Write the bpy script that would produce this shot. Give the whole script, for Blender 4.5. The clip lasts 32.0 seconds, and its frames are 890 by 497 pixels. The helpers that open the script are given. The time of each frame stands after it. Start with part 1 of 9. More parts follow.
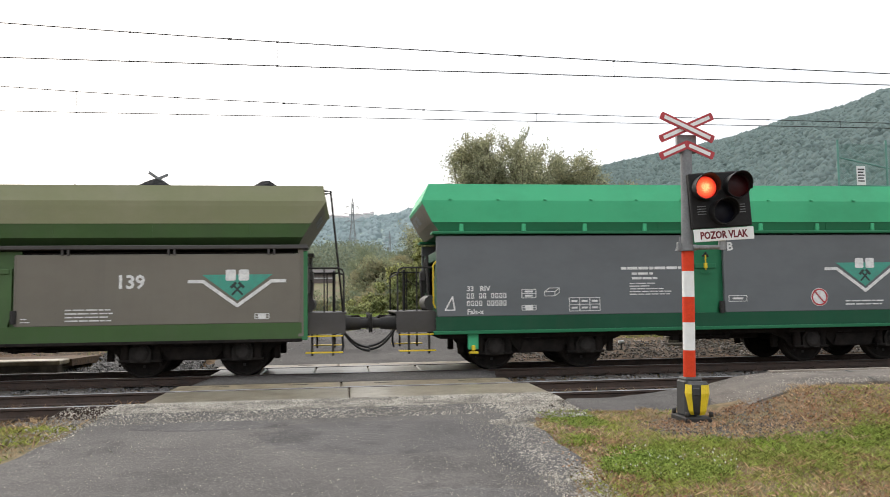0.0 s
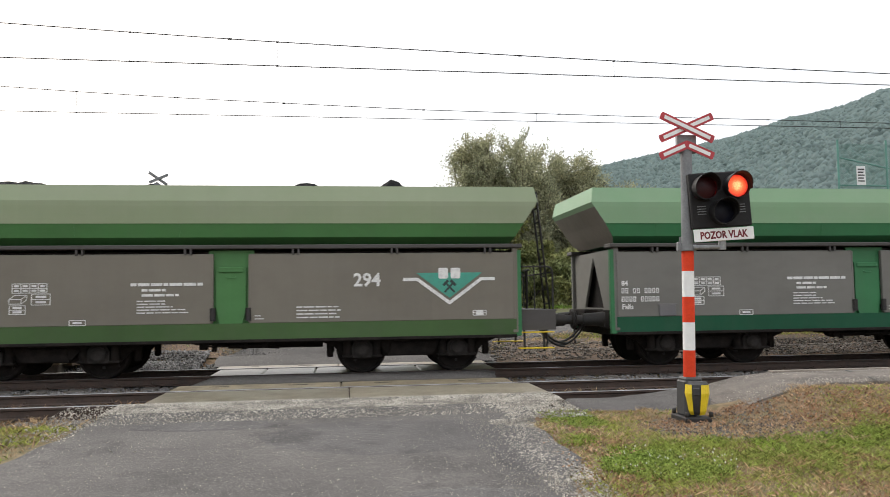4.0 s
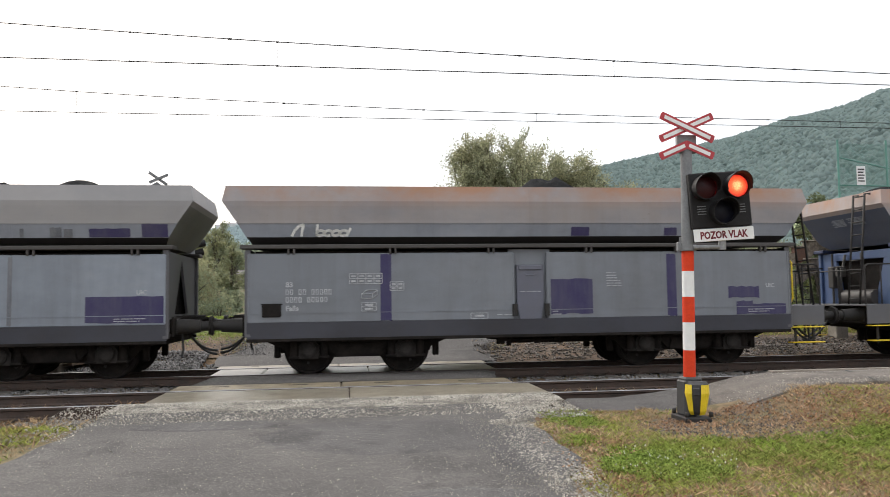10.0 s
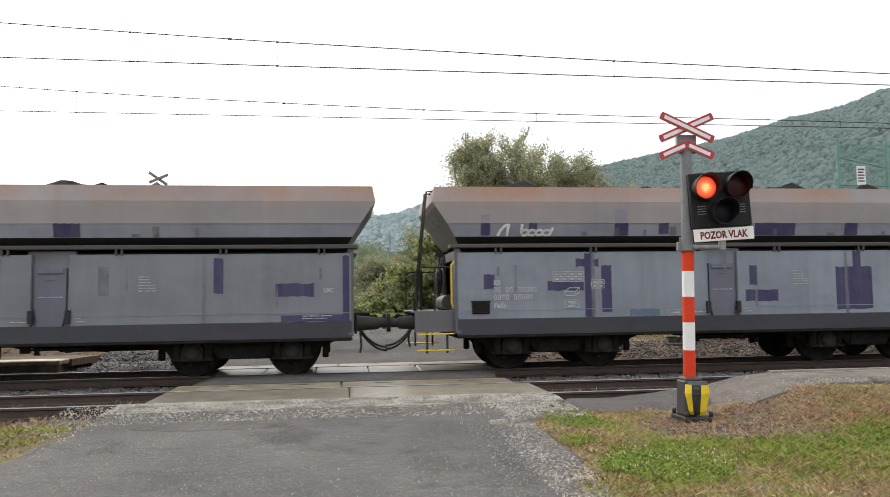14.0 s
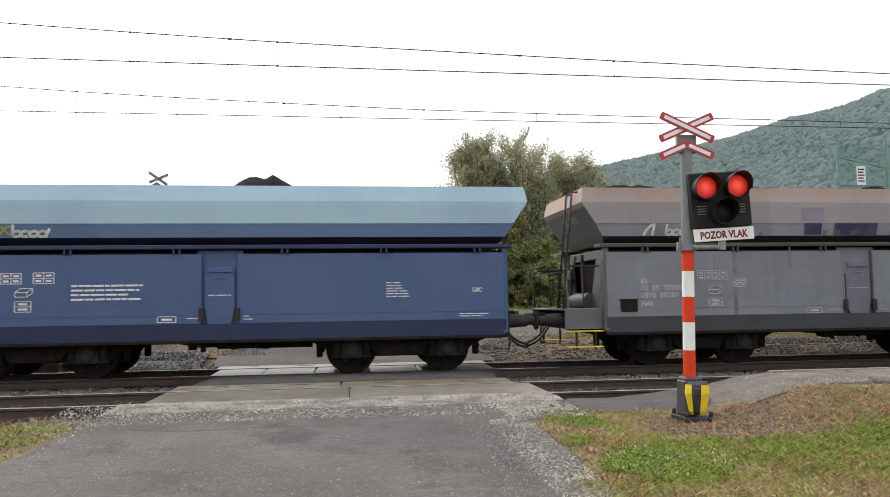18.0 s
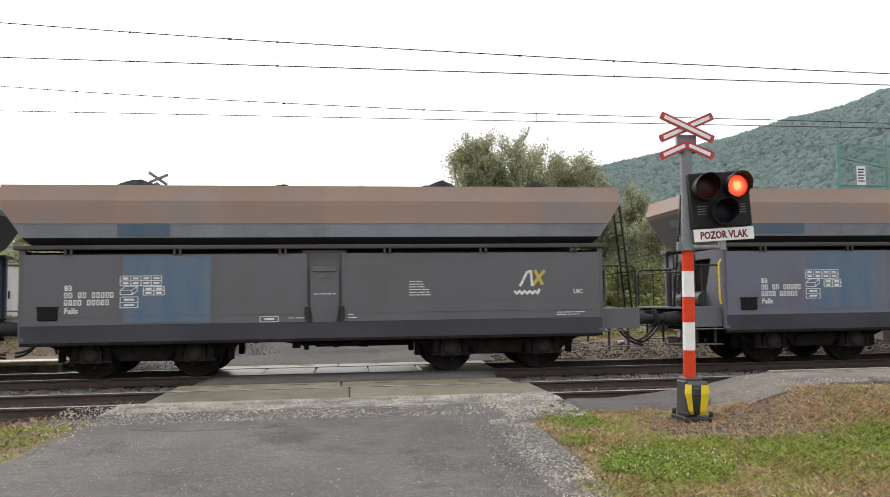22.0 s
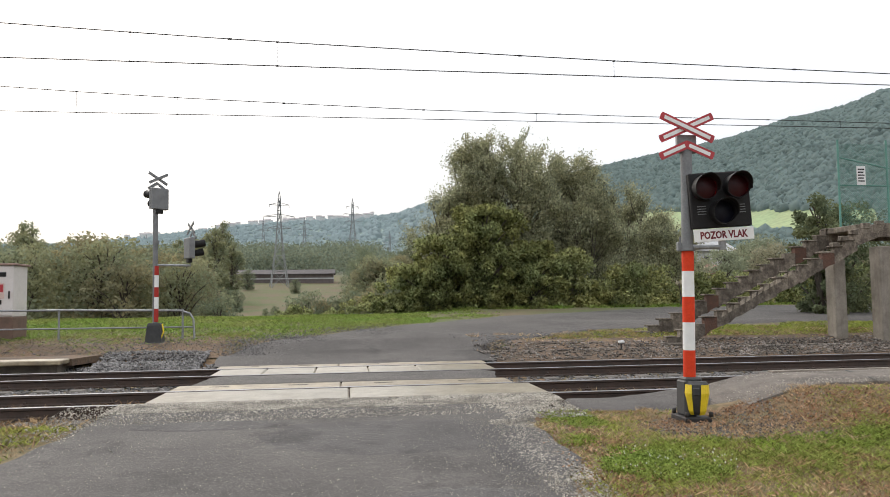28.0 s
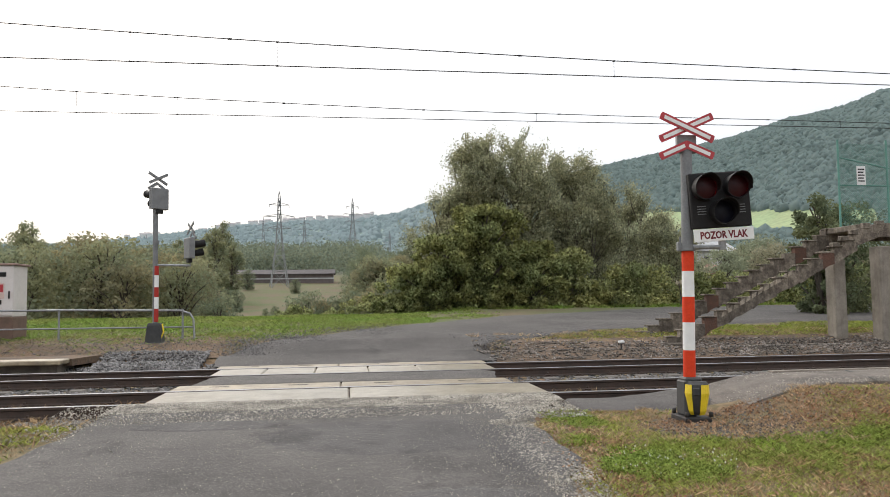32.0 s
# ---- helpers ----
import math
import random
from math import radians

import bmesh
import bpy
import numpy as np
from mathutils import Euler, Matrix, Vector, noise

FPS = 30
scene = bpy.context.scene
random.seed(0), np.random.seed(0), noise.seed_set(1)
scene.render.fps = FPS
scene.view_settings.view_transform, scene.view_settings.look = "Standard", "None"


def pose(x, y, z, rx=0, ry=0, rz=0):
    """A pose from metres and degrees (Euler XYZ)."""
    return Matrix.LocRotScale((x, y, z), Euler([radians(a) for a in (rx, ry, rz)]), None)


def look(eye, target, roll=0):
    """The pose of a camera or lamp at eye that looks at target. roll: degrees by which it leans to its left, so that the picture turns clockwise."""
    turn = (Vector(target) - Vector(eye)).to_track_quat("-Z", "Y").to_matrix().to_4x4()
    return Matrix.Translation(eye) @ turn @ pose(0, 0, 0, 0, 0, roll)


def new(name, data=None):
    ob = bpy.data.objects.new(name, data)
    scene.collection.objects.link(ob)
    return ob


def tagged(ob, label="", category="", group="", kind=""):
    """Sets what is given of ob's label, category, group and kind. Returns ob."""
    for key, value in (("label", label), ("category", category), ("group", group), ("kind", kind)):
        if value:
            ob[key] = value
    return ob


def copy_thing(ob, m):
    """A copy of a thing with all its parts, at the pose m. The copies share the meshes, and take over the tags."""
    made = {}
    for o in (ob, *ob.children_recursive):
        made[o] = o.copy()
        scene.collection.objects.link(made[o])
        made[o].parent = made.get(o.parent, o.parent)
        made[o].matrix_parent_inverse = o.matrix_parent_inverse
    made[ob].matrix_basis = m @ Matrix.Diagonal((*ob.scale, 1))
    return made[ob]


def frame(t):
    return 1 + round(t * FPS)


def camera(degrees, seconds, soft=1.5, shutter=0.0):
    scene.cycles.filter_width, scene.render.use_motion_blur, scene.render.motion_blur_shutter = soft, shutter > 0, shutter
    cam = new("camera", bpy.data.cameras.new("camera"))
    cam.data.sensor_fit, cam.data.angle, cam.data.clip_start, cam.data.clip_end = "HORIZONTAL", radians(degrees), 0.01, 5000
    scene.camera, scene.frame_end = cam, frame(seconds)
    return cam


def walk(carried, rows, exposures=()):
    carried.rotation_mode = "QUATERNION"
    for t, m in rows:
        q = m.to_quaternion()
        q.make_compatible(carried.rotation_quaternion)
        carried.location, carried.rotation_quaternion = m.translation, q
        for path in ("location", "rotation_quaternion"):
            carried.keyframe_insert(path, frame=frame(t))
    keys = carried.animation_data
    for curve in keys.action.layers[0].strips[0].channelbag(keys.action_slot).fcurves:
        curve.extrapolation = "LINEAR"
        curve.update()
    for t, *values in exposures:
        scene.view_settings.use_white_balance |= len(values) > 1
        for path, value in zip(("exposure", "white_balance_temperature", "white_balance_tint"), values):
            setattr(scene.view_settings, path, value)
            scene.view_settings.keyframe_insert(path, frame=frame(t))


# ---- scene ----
cam = camera(59.8, 32.0, soft=0.9, shutter=0.06)
EYE = (0.0, 0.0, 1.33)
YAW, TILT, LEAN = 7.36, 3.89, -0.79
AIM = (math.sin(radians(YAW)) * math.cos(radians(TILT)), math.cos(radians(YAW)) * math.cos(radians(TILT)), 1.33 + math.sin(radians(TILT)))
CAM_POSE = look(EYE, AIM, LEAN)
# the picture darkens a little once the dark train is gone
walk(cam, [(0.0, CAM_POSE), (32.0, CAM_POSE)], ((0.0, 0.05), (24.4, 0.05), (25.6, -0.16), (32.0, -0.16)))

# ---------------------------------------------------------------- light
SUN_DIR = Vector((-0.45, 0.72, 0.6)).normalized()
world = bpy.data.worlds.new("overcast_sky")
scene.world = world
world.use_nodes = True
wn, wl = world.node_tree.nodes, world.node_tree.links
wn.clear()
w_out, w_bg = wn.new("ShaderNodeOutputWorld"), wn.new("ShaderNodeBackground")
w_sky = wn.new("ShaderNodeTexSky")
w_sky.sky_type, w_sky.sun_disc = "NISHITA", False
w_sky.sun_elevation = math.asin(SUN_DIR.z)
w_sky.sun_rotation = math.atan2(SUN_DIR.x, SUN_DIR.y)
w_sky.dust_density, w_sky.air_density = 6.0, 0.8
w_tc, w_sep, w_ramp, w_mix = wn.new("ShaderNodeTexCoord"), wn.new("ShaderNodeSeparateXYZ"), wn.new("ShaderNodeMapRange"), wn.new("ShaderNodeMixRGB")
w_cloud = wn.new("ShaderNodeMixRGB")
w_cloud.blend_type = "MULTIPLY"
w_cloud.inputs["Fac"].default_value = 1.0
w_cloud.inputs["Color2"].default_value = (0.97, 0.985, 1.0, 1)
w_ramp.inputs["From Min"].default_value, w_ramp.inputs["From Max"].default_value = 0.0, 1.0
w_ramp.inputs["To Min"].default_value, w_ramp.inputs["To Max"].default_value = 0.78, 1.9
wl.new(w_tc.outputs["Generated"], w_sep.inputs[0])
wl.new(w_sep.outputs["Z"], w_ramp.inputs["Value"])
wl.new(w_ramp.outputs["Result"], w_cloud.inputs["Color1"])
w_scale = wn.new("ShaderNodeMixRGB")
w_scale.blend_type = "MULTIPLY"
w_scale.inputs["Fac"].default_value = 1.0
w_scale.inputs["Color2"].default_value = (0.045, 0.045, 0.045, 1)
wl.new(w_sky.outputs["Color"], w_scale.inputs["Color1"])
w_mix.blend_type = "ADD"
w_mix.inputs["Fac"].default_value = 1.0
wl.new(w_cloud.outputs["Color"], w_mix.inputs["Color1"])
wl.new(w_scale.outputs["Color"], w_mix.inputs["Color2"])
wl.new(w_mix.outputs["Color"], w_bg.inputs["Color"])
w_bg.inputs["Strength"].default_value = 1.0
wl.new(w_bg.outputs[0], w_out.inputs[0])
sun = new("sun", bpy.data.lights.new("sun", "SUN"))
sun.data.energy, sun.data.angle, sun.data.color = 1.5, radians(22), (1.0, 0.95, 0.88)
sun.matrix_world = look(SUN_DIR * 60, (0, 0, 0))

# ---------------------------------------------------------------- materials
MATS = {}


def mat(name, c1, c2=None, rough=0.7, metal=0.0, grain=6.0, bump=0.15, mix=0.5, fine=60.0, coat=0.0, streak=0.0, dirt=None, dirt_amount=0.35, emit=None, rand=0.0, island=0.0, spec=0.5, speckle=0.35):
    """A painted or mineral surface: two colours mixed by a broad noise, fine grain on top, optional vertical streaks of dirt."""
    if name in MATS:
        return MATS[name]
    m = MATS[name] = bpy.data.materials.new(name)
    m.use_nodes = True
    n, l = m.node_tree.nodes, m.node_tree.links
    p = n["Principled BSDF"]
    c2 = c2 or tuple(v * 0.75 for v in c1)
    tc, n1, n2 = n.new("ShaderNodeTexCoord"), n.new("ShaderNodeTexNoise"), n.new("ShaderNodeTexNoise")
    l.new(tc.outputs["Object"], n1.inputs["Vector"])
    l.new(tc.outputs["Object"], n2.inputs["Vector"])
    n1.inputs["Scale"].default_value, n1.inputs["Detail"].default_value, n1.inputs["Roughness"].default_value = grain, 6, 0.65
    n2.inputs["Scale"].default_value, n2.inputs["Detail"].default_value = fine, 3
    ramp = n.new("ShaderNodeMapRange")
    ramp.inputs["From Min"].default_value, ramp.inputs["From Max"].default_value = 0.62 - mix * 0.4, 0.82 - mix * 0.4
    l.new(n1.outputs["Fac"], ramp.inputs["Value"])
    a = n.new("ShaderNodeMixRGB")
    a.inputs["Color1"].default_value, a.inputs["Color2"].default_value = (*c1, 1), (*c2, 1)
    l.new(ramp.outputs["Result"], a.inputs["Fac"])
    last = a.outputs["Color"]
    b = n.new("ShaderNodeMixRGB")
    b.blend_type = "OVERLAY"
    b.inputs["Fac"].default_value = speckle
    l.new(last, b.inputs["Color1"])
    l.new(n2.outputs["Fac"], b.inputs["Color2"])
    last = b.outputs["Color"]
    if dirt:
        sc, n3, r3, d = n.new("ShaderNodeMapping"), n.new("ShaderNodeTexNoise"), n.new("ShaderNodeMapRange"), n.new("ShaderNodeMixRGB")
        sc.inputs["Scale"].default_value = (3.2, 3.2, 0.35 if streak else 2.0)
        l.new(tc.outputs["Object"], sc.inputs["Vector"])
        l.new(sc.outputs["Vector"], n3.inputs["Vector"])
        n3.inputs["Scale"].default_value, n3.inputs["Detail"].default_value, n3.inputs["Roughness"].default_value = 1.3, 7, 0.7
        r3.inputs["From Min"].default_value, r3.inputs["From Max"].default_value = 0.42, 0.75
        r3.inputs["To Max"].default_value = dirt_amount * 2
        l.new(n3.outputs["Fac"], r3.inputs["Value"])
        d.inputs["Color2"].default_value = (*dirt, 1)
        l.new(r3.outputs["Result"], d.inputs["Fac"])
        l.new(last, d.inputs["Color1"])
        last = d.outputs["Color"]
    if rand or island:
        hv = n.new("ShaderNodeHueSaturation")
        mr = n.new("ShaderNodeMapRange")
        v = rand or island
        mr.inputs["To Min"].default_value, mr.inputs["To Max"].default_value = 1 - v, 1 + v
        if island:
            gi = n.new("ShaderNodeNewGeometry")
            l.new(gi.outputs["Random Per Island"], mr.inputs["Value"])
        else:
            oi = n.new("ShaderNodeObjectInfo")
            l.new(oi.outputs["Random"], mr.inputs["Value"])
        l.new(mr.outputs["Result"], hv.inputs["Value"])
        l.new(last, hv.inputs["Color"])
        last = hv.outputs["Color"]
    l.new(last, p.inputs["Base Color"])
    p.inputs["Roughness"].default_value, p.inputs["Metallic"].default_value = rough, metal
    p.inputs["Specular IOR Level"].default_value = spec
    p.inputs["Coat Weight"].default_value = coat
    if bump:
        bp = n.new("ShaderNodeBump")
        bp.inputs["Strength"].default_value, bp.inputs["Distance"].default_value = bump, 0.02
        l.new(n2.outputs["Fac"], bp.inputs["Height"])
        l.new(bp.outputs["Normal"], p.inputs["Normal"])
    if emit:
        p.inputs["Emission Color"].default_value, p.inputs["Emission Strength"].default_value = (*emit[:3], 1), emit[3]
    return m


def lin(r, g, b):
    """Linear colour from 0..255 paint values."""
    return tuple((v / 255 / 12.92) if v < 10 else (((v / 255 + 0.055) / 1.055) ** 2.4) for v in (r, g, b))


def asphalt(name, dark, light, speck):
    """Worn asphalt: broad patches, darker mended areas, and fine pale stone chips."""
    m = bpy.data.materials.new(name)
    m.use_nodes = True
    n, l = m.node_tree.nodes, m.node_tree.links
    p = n["Principled BSDF"]
    tc = n.new("ShaderNodeTexCoord")

    def tex(scale, detail, lo, hi, kind="ShaderNodeTexNoise", rough=0.6):
        t, r = n.new(kind), n.new("ShaderNodeMapRange")
        l.new(tc.outputs["Object"], t.inputs["Vector"])
        t.inputs["Scale"].default_value, t.inputs["Detail"].default_value, t.inputs["Roughness"].default_value = scale, detail, rough
        r.inputs["From Min"].default_value, r.inputs["From Max"].default_value = lo, hi
        l.new(t.outputs["Fac"], r.inputs["Value"])
        return r.outputs["Result"], t.outputs["Fac"]

    def mixed(fac, a, b, kind="MIX"):
        x = n.new("ShaderNodeMixRGB")
        x.blend_type = kind
        if isinstance(fac, float):
            x.inputs["Fac"].default_value = fac
        else:
            l.new(fac, x.inputs["Fac"])
        for sock, v in ((x.inputs["Color1"], a), (x.inputs["Color2"], b)):
            if isinstance(v, tuple):
                sock.default_value = (*v, 1)
            else:
                l.new(v, sock)
        return x.outputs["Color"]
    broad, _ = tex(0.45, 7, 0.38, 0.62, rough=0.7)
    mend, _ = tex(0.8, 8, 0.53, 0.6, rough=0.7)
    pits, _ = tex(7, 6, 0.6, 0.7, rough=0.75)
    fine, ff = tex(48, 4, 0.43, 0.58, rough=0.85)
    chips, cf = tex(75, 2, 0.62, 0.68)
    c = mixed(broad, dark, light)
    c = mixed(mend, c, tuple(v * 0.9 for v in dark))
    c = mixed(pits, c, tuple(v * 1.25 for v in light))
    c = mixed(fine, mixed(0.55, c, (0.03, 0.028, 0.028)), c)
    c = mixed(chips, c, speck)
    l.new(c, p.inputs["Base Color"])
    p.inputs["Roughness"].default_value, p.inputs["Specular IOR Level"].default_value = 0.9, 0.25
    b = n.new("ShaderNodeBump")
    b.inputs["Strength"].default_value, b.inputs["Distance"].default_value = 0.5, 0.012
    l.new(ff, b.inputs["Height"])
    l.new(b.outputs["Normal"], p.inputs["Normal"])
    return m


M_ASPHALT = asphalt("asphalt", (0.09, 0.083, 0.078), (0.145, 0.133, 0.124), (0.29, 0.268, 0.245))
M_ASPHALT_MEND = asphalt("asphalt_mended", (0.075, 0.07, 0.068), (0.125, 0.117, 0.113), (0.27, 0.255, 0.24))
M_ASPHALT_FAR = asphalt("asphalt_far", (0.083, 0.076, 0.072), (0.128, 0.117, 0.11), (0.2, 0.185, 0.175))
M_CONCRETE = mat("concrete_panel", (0.335, 0.295, 0.228), (0.2, 0.164, 0.112), 0.3, grain=3.2, fine=60, bump=0.15, rand=0.2, spec=0.75, dirt=(0.14, 0.115, 0.085), dirt_amount=0.35)
M_PANEL_TAN = mat("concrete_panel_tan", (0.31, 0.255, 0.17), (0.19, 0.148, 0.092), 0.45, grain=3.0, fine=60, bump=0.25, rand=0.15, dirt=(0.1, 0.085, 0.07), dirt_amount=0.4)
M_STAIR = mat("crumbling_concrete", (0.2, 0.17, 0.135), (0.085, 0.07, 0.056), 0.92, grain=4.5, fine=22, bump=1.0, rand=0.3, speckle=0.75, dirt=(0.06, 0.045, 0.035), dirt_amount=0.35)
M_BRICKISH = mat("red_brown_break", (0.115, 0.058, 0.04), (0.085, 0.05, 0.038), 0.92, grain=5, fine=40, bump=0.8)
M_CONCRETE_OLD = mat("old_concrete", (0.19, 0.16, 0.13), (0.11, 0.092, 0.075), 0.9, grain=2.0, fine=40, bump=0.6, dirt=(0.07, 0.06, 0.05), dirt_amount=0.4, streak=1)
M_BALLAST = mat("ballast", (0.165, 0.16, 0.158), (0.095, 0.09, 0.09), 0.9, grain=1.2, fine=30, bump=0.3, island=0.65, dirt=(0.1, 0.075, 0.055), dirt_amount=0.2)
M_RUBBLE = mat("brown_rubble", (0.2, 0.175, 0.155), (0.1, 0.085, 0.072), 0.9, grain=1.2, fine=30, bump=0.3, island=0.75)
M_GRAVEL = mat("light_gravel", (0.42, 0.385, 0.33), (0.22, 0.2, 0.17), 0.9, grain=2.0, fine=30, bump=0.3, island=0.4)
M_SOIL = mat("soil", (0.15, 0.094, 0.057), (0.08, 0.058, 0.04), 0.95, grain=2.4, fine=25, bump=0.9, mix=0.6)
M_RAIL = mat("rusty_rail", (0.075, 0.05, 0.04), (0.055, 0.042, 0.036), 0.75, 0.3, grain=5, bump=0.2)
M_RAILTOP = mat("worn_rail_head", (0.32, 0.32, 0.33), (0.22, 0.21, 0.21), 0.35, 0.9, grain=3, bump=0.02)
M_SLEEPER = mat("sleeper", (0.14, 0.125, 0.11), (0.09, 0.08, 0.07), 0.9, grain=4, bump=0.4, rand=0.15)
M_BLACK = mat("dark_iron", (0.022, 0.021, 0.021), (0.03, 0.026, 0.023), 0.7, 0.2, grain=5, bump=0.2)
M_UNDER = mat("bogie_grime", (0.014, 0.0125, 0.0118), (0.024, 0.02, 0.018), 0.9, 0.0, grain=4, bump=0.3, spec=0.12)
M_AXLE = mat("dusty_axle_box", (0.036, 0.032, 0.03), (0.022, 0.02, 0.0185), 0.85, grain=6, bump=0.3, spec=0.2)
M_STEEL = mat("galvanised_steel", (0.3, 0.31, 0.32), (0.23, 0.235, 0.24), 0.5, 0.6, grain=7, bump=0.05)
M_GREYPAINT = mat("grey_mast_paint", (0.18, 0.185, 0.19), (0.14, 0.145, 0.15), 0.55, grain=5, bump=0.06)
M_RED_DULL = mat("red_darker", (0.4, 0.036, 0.026), (0.33, 0.034, 0.026), 0.7, grain=6, bump=0.03, spec=0.25)
M_RED = mat("red_reflective", (0.64, 0.05, 0.014), (0.58, 0.045, 0.014), 0.7, grain=6, bump=0.03, spec=0.25)
M_WHITE = mat("white_paint", (0.76, 0.76, 0.755), (0.7, 0.7, 0.69), 0.7, grain=5, bump=0.03, speckle=0.1)
M_SIGNRED = mat("sign_red", (0.42, 0.035, 0.045), (0.36, 0.03, 0.04), 0.5, grain=5, bump=0.02)
M_SIGNTEXT = mat("sign_lettering_red", (0.15, 0.008, 0.018), None, 0.5, grain=5, bump=0)
M_YELLOW = mat("yellow_paint", (0.75, 0.55, 0.02), (0.65, 0.48, 0.02), 0.5, grain=8, bump=0.04)
M_RUBBER = mat("black_rubber", (0.025, 0.025, 0.026), (0.035, 0.035, 0.035), 0.6, grain=8, bump=0.1)
M_BOARD = mat("signal_board_black", (0.011, 0.0105, 0.011), (0.016, 0.015, 0.015), 0.6, grain=5, bump=0.06, spec=0.25)
M_LENS_DARK = mat("red_lens_unlit", (0.034, 0.003, 0.004), (0.024, 0.002, 0.003), 0.3, grain=20, fine=120, bump=0.2, spec=0.2)
M_LENS_WHITE = mat("clear_lens_unlit", (0.01, 0.011, 0.018), (0.008, 0.008, 0.014), 0.3, grain=20, fine=120, bump=0.2, spec=0.15)
M_COAL = mat("coal", (0.012, 0.012, 0.013), (0.022, 0.022, 0.022), 0.95, grain=9, fine=35, bump=0.9, spec=0.08)
M_MARK = mat("white_lettering", (0.72, 0.72, 0.7), (0.55, 0.55, 0.54), 0.6, grain=9, bump=0.0)
M_MARK_BROWN = mat("tan_lettering", (0.52, 0.46, 0.38), (0.44, 0.39, 0.32), 0.6, grain=9, bump=0.0)
M_MARK_YELLOW = mat("yellow_lettering", (0.5, 0.42, 0.05), (0.42, 0.35, 0.05), 0.6, grain=9, bump=0.0)
M_MARK_GREEN = mat("logo_green", (0.05, 0.3, 0.22), (0.06, 0.26, 0.2), 0.6, grain=9, bump=0.0)
M_MARK_DARK = mat("logo_dark", (0.02, 0.04, 0.035), (0.02, 0.03, 0.03), 0.6, grain=9, bump=0.0)
M_PURPLE = mat("purple_touch_up", (0.027, 0.021, 0.082), (0.036, 0.031, 0.088), 0.6, grain=3, bump=0.03, dirt=(0.1, 0.095, 0.12), dirt_amount=0.22, streak=1)
M_MARK_FADED = mat("faded_lettering", (0.42, 0.43, 0.45), (0.28, 0.285, 0.3), 0.7, grain=9, bump=0.0)
M_LILAC = mat("pale_lilac_touch_up", (0.2, 0.185, 0.24), (0.24, 0.22, 0.26), 0.6, grain=3, bump=0.03, dirt=(0.2, 0.17, 0.16), dirt_amount=0.3, streak=1)
M_SOOT = mat("sooty_run", (0.1, 0.105, 0.12), (0.15, 0.155, 0.17), 0.7, grain=3, bump=0.03, dirt=(0.2, 0.2, 0.22), dirt_amount=0.35, streak=1)
M_BLUEPATCH = mat("blue_touch_up", (0.075, 0.125, 0.19), (0.09, 0.135, 0.185), 0.6, grain=2, bump=0.03, dirt=(0.16, 0.17, 0.19), dirt_amount=0.25, streak=1)


def glow_lens(name, core, middle, rim, strength):
    """A lamp's lens, brightest before the bulb, with the fine ribs of its glass."""
    m = bpy.data.materials.new(name)
    m.use_nodes = True
    n, l = m.node_tree.nodes, m.node_tree.links
    p = n["Principled BSDF"]
    tc, ln, mr, cr, wob, add = n.new("ShaderNodeTexCoord"), n.new("ShaderNodeVectorMath"), n.new("ShaderNodeMapRange"), n.new("ShaderNodeValToRGB"), n.new("ShaderNodeTexNoise"), n.new("ShaderNodeMath")
    ln.operation = "LENGTH"
    l.new(tc.outputs["Object"], ln.inputs[0])
    l.new(tc.outputs["Object"], wob.inputs["Vector"])
    wob.inputs["Scale"].default_value = 70
    add.operation = "MULTIPLY_ADD"
    add.inputs[1].default_value = 0.035
    l.new(wob.outputs["Fac"], add.inputs[0])
    l.new(ln.outputs["Value"], add.inputs[2])
    l.new(add.outputs[0], mr.inputs["Value"])
    mr.inputs["From Min"].default_value, mr.inputs["From Max"].default_value = 0.108, 0.166
    e = cr.color_ramp.elements
    e[0].position, e[0].color = 0.0, (*core, 1)
    e[1].position, e[1].color = 1.0, (*rim, 1)
    mid = e.new(0.35)
    mid.color = (*middle, 1)
    l.new(mr.outputs["Result"], cr.inputs["Fac"])
    l.new(cr.outputs["Color"], p.inputs["Emission Color"])
    p.inputs["Emission Strength"].default_value = strength
    p.inputs["Base Color"].default_value = (0.1, 0.006, 0.006, 1)
    return m


M_LENS_LIT = glow_lens("red_lens_lit", (1.0, 0.7, 0.28), (1.0, 0.16, 0.05), (0.6, 0.015, 0.012), 1.15)
M_LENS_DIM = glow_lens("red_lens_glimmering", (1.0, 0.12, 0.06), (0.75, 0.03, 0.02), (0.22, 0.006, 0.006), 0.8)


